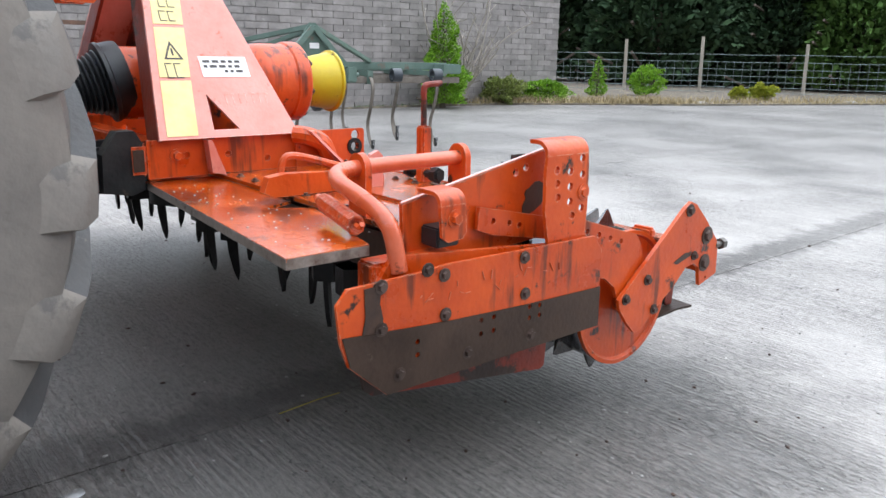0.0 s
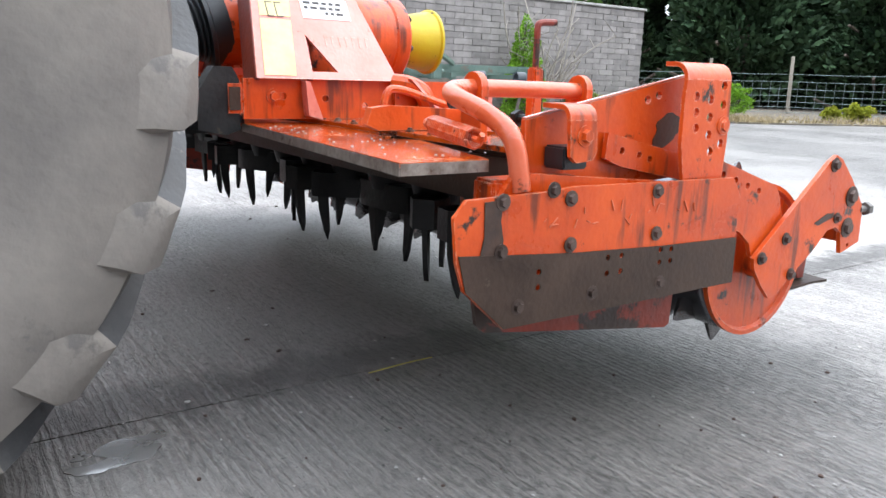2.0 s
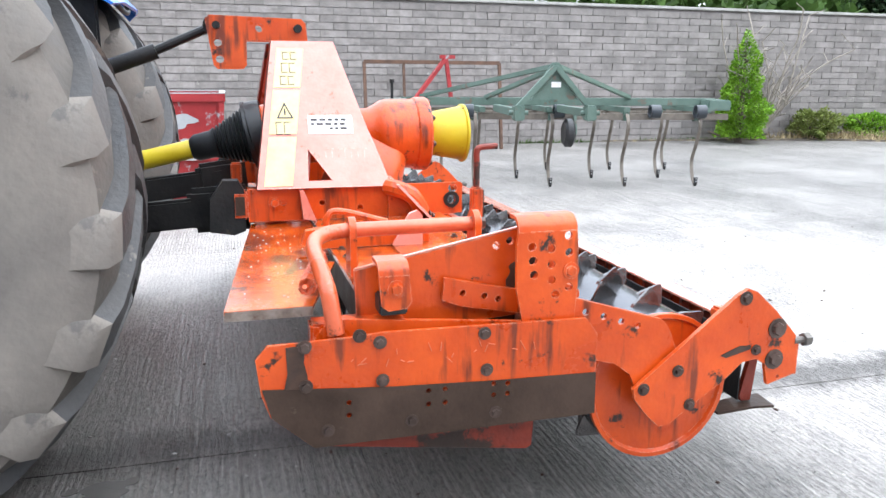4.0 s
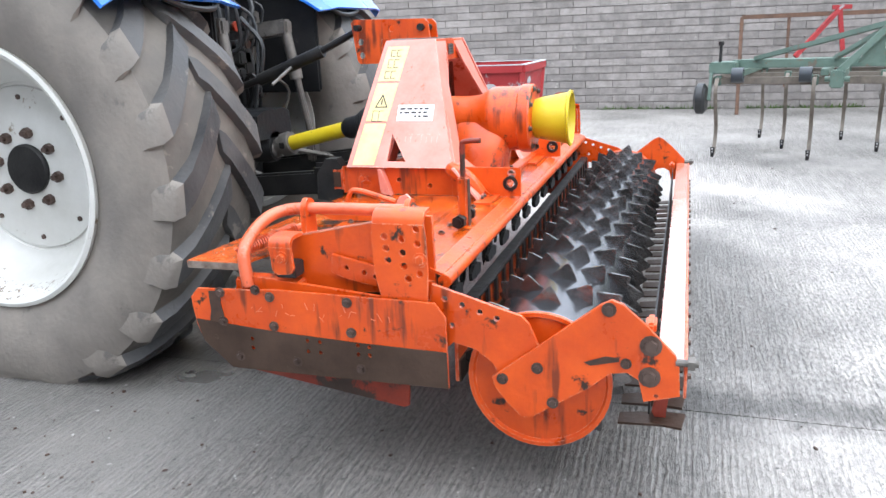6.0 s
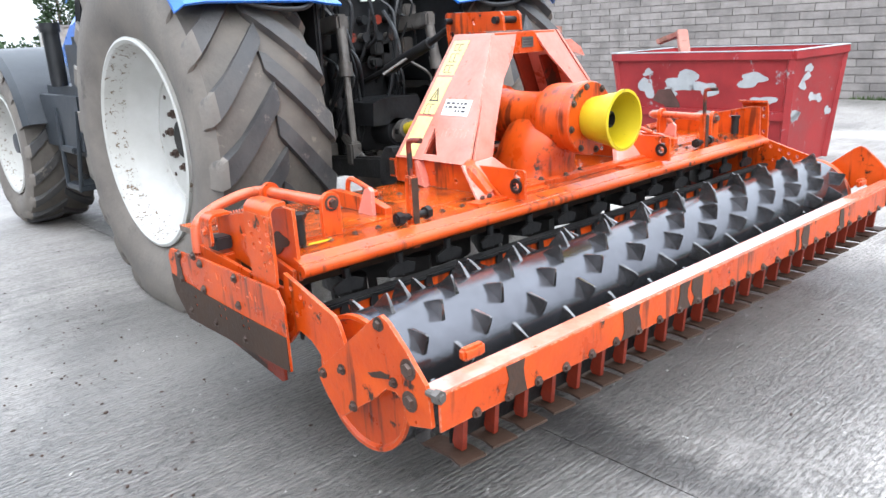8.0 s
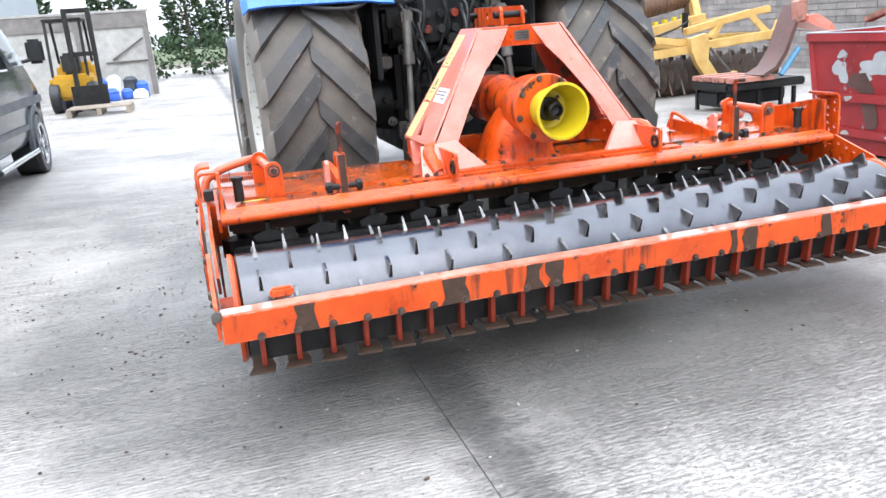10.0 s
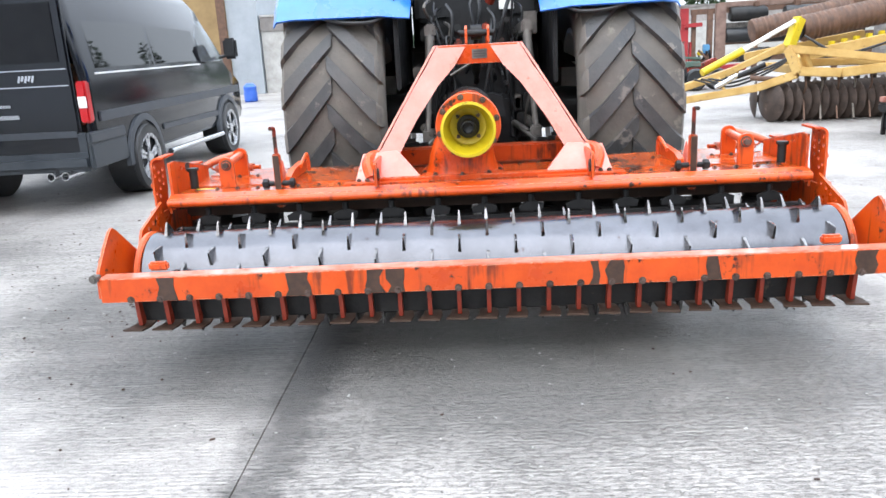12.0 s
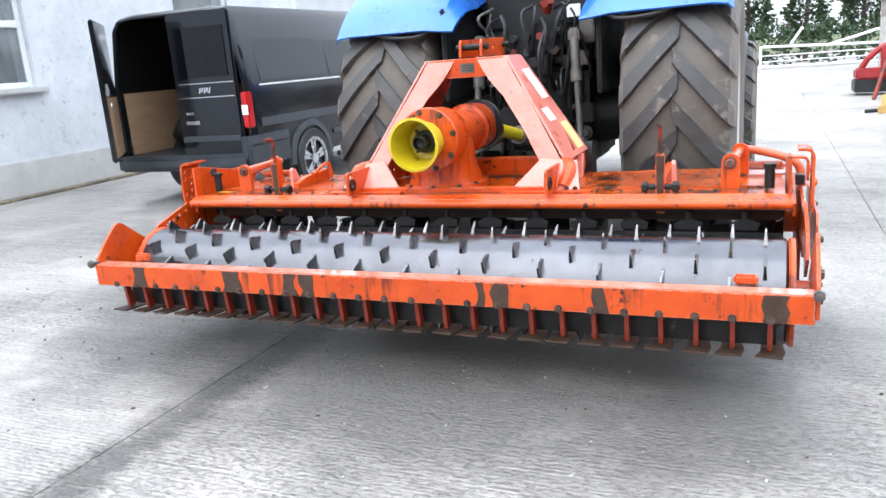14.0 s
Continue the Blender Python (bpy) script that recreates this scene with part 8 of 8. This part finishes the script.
for k, (x, z, w) in enumerate(((7.0, 1.62, 0.9), (8.4, 1.60, 1.0), (6.8, 1.12, 0.7), (8.0, 1.10, 0.9), (7.2, 0.62, 0.8), (9.4, 1.12, 0.9), (9.0, 0.62, 0.8))):
    bm = B()
    lathe(bm, [(0.03, -w / 2), (0.15, -w / 2), (0.18, -w / 2 + 0.05), (0.18, w / 2 - 0.05), (0.15, w / 2), (0.03, w / 2)], (x, 17.25, z), "x", 18)
    part("packer_tyre", bm, BLACKRUBBER if k % 3 else BLACKSTEEL, rack2, "dark rubber packer section")
for k, (x, y, z, w, h, mat) in enumerate(((4.30, 17.4, 1.0, 0.16, 0.34, FADEDBLUE), (4.10, 17.4, 0.92, 0.05, 0.5, FADEDBLUE), (5.20, 17.4, 0.76, 0.22, 0.26, FADEDBLUE), (5.95, 17.1, 0.82, 0.16, 0.22, FADEDBLUE), (4.85, 17.4, 0.95, 0.05, 0.42, BLACKSTEEL), (5.8, 17.1, 0.72, 0.12, 0.10, YELLOW))):
    bm = B()
    box(bm, x - w / 2, x + w / 2, y - 0.06, y + 0.06, z - h / 2, z + h / 2, 0.02)
    hang = part("bracket", bm, mat, rack2)
    bm = B()
    beam(bm, (x, y + 0.08, 0.0), (x, y + 0.08, z), 0.03, 0.03, 0.003)
    part("stalk", bm, RUST, hang)
rr = random.Random(44)
for k in range(22):
    a = V((rr.uniform(4.0, 6.2), rr.uniform(16.6, 17.1), rr.uniform(0.2, 0.8)))
    b = a + V((rr.uniform(-0.7, 0.7), rr.uniform(-0.2, 0.2), rr.uniform(-0.1, 0.6)))
    bm = B()
    beam(bm, a, b, 0.04, 0.05, 0.004)
    part("folded_bar", bm, (RUST, OVERPAINT, BLACKSTEEL, GREEN, RUSTY_RED)[k % 5], rack2)
bm = B()
beam(bm, (4.05, 17.48, 0.70), (5.8, 17.48, 0.66), 0.08, 0.08, 0.006)
part("low_rail", bm, RUST, rack2)

# ---- verge, fence and planting behind the yard ----
bm = B()
plate(bm, [(10.0, -5.2), (9.80, -8.0), (9.45, -10.0), (8.5, -11.8), (7.3, -13.8), (5.2, -18.9), (1.0, -24.0), (-14, -27.0), (-14, -70), (60, -70), (60, -5.2)], "z", -0.3, 0.035)
solo("verge", bm, SOIL, "damp verge with dry grass beside the yard", "verge", kind="structure", smooth=False)


def foliage(bm, rng, centre, radii, n, size, up=0.2, core=0.55):
    """Many small leaf sprays through an uneven volume, with gaps."""
    cx, cy, cz = centre
    off = V((rng.uniform(0, 50), rng.uniform(0, 50), rng.uniform(0, 50)))
    made = 0
    while made < n:
        d = V((rng.gauss(0, 1), rng.gauss(0, 1), rng.gauss(0, 1))).normalized()
        r = core + (1 - core) * rng.random() ** 0.6
        lump = 0.78 + 0.5 * noise.noise(d * 2.2 + off)
        p = V((cx + d.x * radii[0] * r * lump, cy + d.y * radii[1] * r * lump, cz + d.z * radii[2] * r * lump))
        if noise.noise(p * (1.6 / max(radii)) * 2 + off) < -0.28 or p.z < 0.02:
            made += 0.3
            continue
        t = (d + V((rng.uniform(-1, 1), rng.uniform(-1, 1), rng.uniform(-0.4, 1) + up)) * 0.8).normalized()
        q = t.cross(V((rng.uniform(-1, 1), rng.uniform(-1, 1), rng.uniform(-1, 1)))).normalized()
        s = size * rng.uniform(0.6, 1.5)
        a = bm.verts.new(p - q * s * 0.32)
        b = bm.verts.new(p + q * s * 0.32)
        c = bm.verts.new(p + t * s + q * s * 0.10)
        e = bm.verts.new(p + t * s * 0.55 - q * s * 0.42)
        bm.faces.new((a, b, c, e))
        made += 1
    return bm


def raw_part(name, bm, mat, parent, label=""):
    at = BASE[parent]
    bm.transform(Matrix.Translation(-at))
    me = bpy.data.meshes.new(name)
    bm.to_mesh(me)
    bm.free()
    me.materials.append(mat)
    ob = new(name, me)
    ob.parent = parent
    BASE[ob] = at
    return tagged(ob, label)


def conifer(at, h, r, leaf, name, label, seed, n, size, category="tree", base=0.05, group=""):
    rng = random.Random(seed)
    t = thing(name, at, label, category, group)
    x0, y0, _ = at
    bm = B()
    rod(bm, (x0, y0, 0), (x0, y0, h * 0.9), r * 0.07 + 0.02, 0.01, 10)
    for k in range(int(10 + h * 2)):
        z = h * (base + (0.85 - base) * rng.random())
        a = rng.uniform(0, 6.28)
        ln = r * (1 - z / h) * 0.9 + 0.05
        tube(bm, [(x0, y0, z), (x0 + ln * 0.5 * math.cos(a), y0 + ln * 0.5 * math.sin(a), z - ln * 0.05), (x0 + ln * math.cos(a), y0 + ln * math.sin(a), z + ln * 0.10)], 0.012 + r * 0.012, 5)
    part("trunk", bm, BARK, t)
    bm = B()
    off = V((seed * 3.7, seed * 1.3, 0))
    made = 0
    while made < n:
        z = h * (base + (1 - base) * (1 - math.sqrt(rng.random())))
        a = rng.uniform(0, 6.28)
        env = r * (1 - (z / h)) ** 0.75 * min(1.0, 0.6 + 2.5 * z / h)
        lump = 0.80 + 0.55 * noise.noise(V((math.cos(a) * 1.6, math.sin(a) * 1.6, z * 2.6 / max(r, 0.3))) + off)
        rr_ = env * lump * (0.45 + 0.55 * rng.random() ** 0.45)
        p = V((x0 + rr_ * math.cos(a), y0 + rr_ * math.sin(a), z))
        out = V((math.cos(a), math.sin(a), rng.uniform(-0.45, 0.75))).normalized()
        tdir = (out + V((rng.uniform(-0.5, 0.5), rng.uniform(-0.5, 0.5), rng.uniform(-0.3, 0.6)))).normalized()
        q = tdir.cross(V((rng.uniform(-1, 1), rng.uniform(-1, 1), rng.uniform(-1, 1)))).normalized()
        s = size * rng.uniform(0.6, 1.5)
        v1 = bm.verts.new(p - q * s * 0.25)
        v2 = bm.verts.new(p + q * s * 0.25)
        v3 = bm.verts.new(p + tdir * s + q * s * 0.08)
        v4 = bm.verts.new(p + tdir * s * 0.6 - q * s * 0.36)
        bm.faces.new((v1, v2, v3, v4))
        made += 1
    raw_part("crown", bm, leaf, t)
    return t


conifer((9.35, -7.95, 0), 2.1, 0.68, LEAF_BRIGHT, "young_conifer", "bright green young conifer on the verge", 1, 11000, 0.042)
conifer((10.7, -14.55, 0), 1.1, 0.34, LEAF_BRIGHT, "small_conifer", "small bright green conifer on the verge", 2, 3000, 0.034)
for k, (x, y, r, h, lf, name, lab) in enumerate(((9.6, -9.9, 0.55, 0.62, LEAF_DULL, "bush", "straggly green bush with dry stalks on the verge"), (9.6, -11.3, 0.62, 0.55, LEAF_BRIGHT, "bush", "low clipped green bush on the verge"),
                                                 (10.25, -16.15, 0.62, 0.85, LEAF_BRIGHT, "bush", "rounded bright green bush by the fence"), (7.4, -17.3, 0.36, 0.45, LEAF_YELLOW, "shrub", "small yellow-green shrub by the fence"), (7.8, -16.8, 0.25, 0.36, LEAF_YELLOW, "shrub", "small yellow-green shrub by the fence"))):
    t = thing(name, (x, y, 0), lab, "bush")
    bm = B()
    rng = random.Random(40 + k)
    for j in range(7):
        a = rng.uniform(0, 6.28)
        tube(bm, [(x, y, 0), (x + r * 0.3 * math.cos(a), y + r * 0.3 * math.sin(a), h * 0.45), (x + r * 0.6 * math.cos(a), y + r * 0.6 * math.sin(a), h * 0.8)], 0.012, 5)
    part("stems", bm, BARK, t)
    bm = B()
    foliage(bm, rng, (x, y, h * 0.52), (r, r, h * 0.55), 5200, 0.040)
    raw_part("leaves", bm, lf, t)

# bare shrub beside the young conifer
bare = thing("bare_shrub", (9.6, -8.6, 0), "leafless pale-twigged shrub against the wall", "shrub")
rng = random.Random(77)
for j in range(34):
    a, ln = rng.uniform(0, 6.28), rng.uniform(1.2, 2.6)
    bm = B()
    p = [V((9.6, -8.6, 0))]
    dv = V((0.12 * math.cos(a) - 0.1, 0.62 * math.sin(a), 1)).normalized()
    for i in range(5):
        p.append(p[-1] + dv * ln / 5)
        dv = (dv + V((rng.uniform(-0.3, 0.3), rng.uniform(-0.3, 0.3), rng.uniform(-0.1, 0.1)))).normalized()
    tube(bm, p, 0.013, 5)
    for q_ in p[2:]:
        e = q_ + V((rng.uniform(-0.25, 0.25), rng.uniform(-0.3, 0.3), rng.uniform(0.05, 0.3)))
        tube(bm, [q_, e], 0.008, 4, False)
    part("twig", bm, TWIG, bare)

# dry grass along the verge edge
bm = B()
rng = random.Random(9)
edge = [(9.85, -8.0), (9.45, -10.0), (8.5, -11.8), (7.3, -13.8), (5.2, -18.9), (2.5, -22.2)]
for k in range(5200):
    i = rng.choice((0, 1, 1, 2, 2, 2, 3, 3, 4))
    f = rng.random()
    x = edge[i][0] + f * (edge[i + 1][0] - edge[i][0]) + abs(rng.gauss(0.1, 0.55))
    y = edge[i][1] + f * (edge[i + 1][1] - edge[i][1])
    if x > WALL_X - 0.05 and y > -12.8:
        continue
    h = rng.uniform(0.06, 0.26)
    w = rng.uniform(0.006, 0.016)
    a = rng.uniform(0, 3.14)
    dx, dy = w * math.cos(a), w * math.sin(a)
    lx, ly = rng.uniform(-0.12, 0.12), rng.uniform(-0.12, 0.12)
    bm.faces.new([bm.verts.new(p) for p in ((x - dx, y - dy, 0.03), (x + dx, y + dy, 0.03), (x + lx, y + ly, h))])
me = bpy.data.meshes.new("dry_grass")
bm.to_mesh(me)
bm.free()
me.materials.append(DRYGRASS)
tagged(new("dry_grass", me), "dry pale grass along the verge", "grass", kind="stuff")
for x, y, s in ((8.6, -13.1, 0.13), (7.4, -14.4, 0.10), (5.7, -18.6, 0.11)):
    bm = B()
    bmesh.ops.create_icosphere(bm, subdivisions=2, radius=1, matrix=Matrix.Translation((x, y, 0.05)) @ Matrix.Diagonal((s * 1.6, s, s * 0.4, 1)))
    for v in bm.verts:
        v.co += v.normal * 0.03 * noise.noise(v.co * 9)
    solo("stone", bm, COPING, "pale flat stone lying on the verge", "stone", "stones on the verge")

# fence
fence = thing("fence", (8, -20.5, 0), "weathered wooden posts with galvanised stock wire", "fence")
FP = [(16.0, -17.0), (12.85, -18.6), (10.9, -19.9), (8.25, -21.35), (5.6, -22.6), (2.5, -24.0), (-2.0, -26.0)]
for k, (x, y) in enumerate(FP):
    bm = B()
    rod(bm, (x, y, 0), (x + 0.03, y, 1.55 + 0.1 * (k % 3)), 0.056, 0.05, 10)
    part("post", bm, POSTWOOD, fence)
for (a, b) in zip(FP, FP[1:]):
    for z in (0.08, 0.24, 0.40, 0.58, 0.78, 1.0, 1.22):
        bm = B()
        tube(bm, [(a[0], a[1] + 0.07, z), ((a[0] + b[0]) / 2, (a[1] + b[1]) / 2 + 0.07, z - 0.015), (b[0], b[1] + 0.07, z)], 0.006, 4)
        part("wire", bm, WIRE, fence)
    n = int(math.dist(a, b) / 0.24)
    for j in range(1, n):
        f = j / n
        bm = B()
        x, y = a[0] + f * (b[0] - a[0]), a[1] + f * (b[1] - a[1]) + 0.07
        tube(bm, [(x, y, 0.06), (x, y, 1.0)], 0.005, 4, False)
        part("stay_wire", bm, WIRE, fence)

# dark conifer belt behind the fence, hedge behind the wall
A = conifer((18.0, -26.0, 0), 11.0, 3.4, LEAF_DARK, "conifer", "tall dark green conifer behind the fence", 11, 24000, 0.24, base=0.02, group="conifer belt")
Bc = conifer((14.0, -28.5, 0), 12.5, 3.8, LEAF_DARK, "conifer", "tall dark green conifer behind the fence", 12, 26000, 0.25, base=0.02, group="conifer belt")
Cc = conifer((9.0, -26.5, 0), 10.0, 3.2, LEAF_MID, "conifer", "tall green conifer with spreading branches behind the fence", 13, 22000, 0.23, base=0.02, group="conifer belt")
rng = random.Random(31)
for k, (x, y) in enumerate(((11.5, -26.3), (16.0, -24.6), (5.5, -28.0), (2.0, -28.8), (-1.5, -30.0), (-6, -31), (21.5, -23.5), (24.5, -20.5), (12.5, -32), (6.5, -33), (0, -34), (19, -31), (26, -27), (-10, -33))):
    src = (A, Bc, Cc, A, Bc)[k % 5] if k not in (2, 3) else Cc
    m = Matrix.Translation((x, y, 0)) @ Matrix.Rotation(rng.uniform(0, 6.28), 4, "Z") @ Matrix.Diagonal((1, 1, rng.uniform(0.85, 1.15), 1))
    copy_thing(src, m)
bm = B()
rng = random.Random(55)
for k in range(9):
    foliage(bm, rng, (14.5 + rng.uniform(-1, 1), 2 - 2.0 * k, 2.2), (1.8, 1.6, 2.0 + rng.uniform(-0.3, 0.4)), 1500, 0.24)
me = bpy.data.meshes.new("hedge")
bm.to_mesh(me)
bm.free()
me.materials.append(LEAF_MID)
tagged(new("hedge", me), "tall green hedge growing behind the block wall", "hedge", kind="stuff")
# undergrowth at the foot of the conifers
bm = B()
for k in range(16):
    foliage(bm, rng, (19 - 1.6 * k, -24.5 - 0.35 * k + rng.uniform(-0.5, 0.3), 0.8), (1.2, 0.9, 1.1), 700, 0.20)
me = bpy.data.meshes.new("undergrowth")
bm.to_mesh(me)
bm.free()
me.materials.append(LEAF_DARK)
tagged(new("undergrowth", me), "dark green undergrowth behind the stock fence", "undergrowth", kind="stuff")
# thin trees beyond the yard's end
D = None
for k, (x, y, h) in enumerate(((0.5, 38, 7), (3.0, 37, 6.0), (5.5, 39, 7.5), (8.5, 36, 6.5), (-4.5, 34, 8), (-1.5, 36, 7), (12, 38, 8), (-8, 35, 7.5), (15.5, 34, 8), (-12, 33, 8))):
    if D is None:
        D = conifer((x, y, 0), h, 1.5, LEAF_FAR, "far_tree", "thin dark green tree beyond the end of the yard", 71, 2600, 0.17, base=0.16, group="trees beyond the yard")
    else:
        copy_thing(D, Matrix.Translation((x, y, 0)) @ Matrix.Rotation(k * 1.3, 4, "Z") @ Matrix.Diagonal((1, 1, h / 7, 1)))
bm = B()
for k in range(16):
    foliage(bm, rng, (-14 + 2.2 * k, 33 + rng.uniform(-0.5, 0.5), 0.9), (1.6, 0.9, 1.1), 900, 0.13)
me = bpy.data.meshes.new("far_hedge")
bm.to_mesh(me)
bm.free()
me.materials.append(LEAF_FAR)
tagged(new("far_hedge", me), "low green hedge beyond the yard's gate", "hedge", kind="stuff")
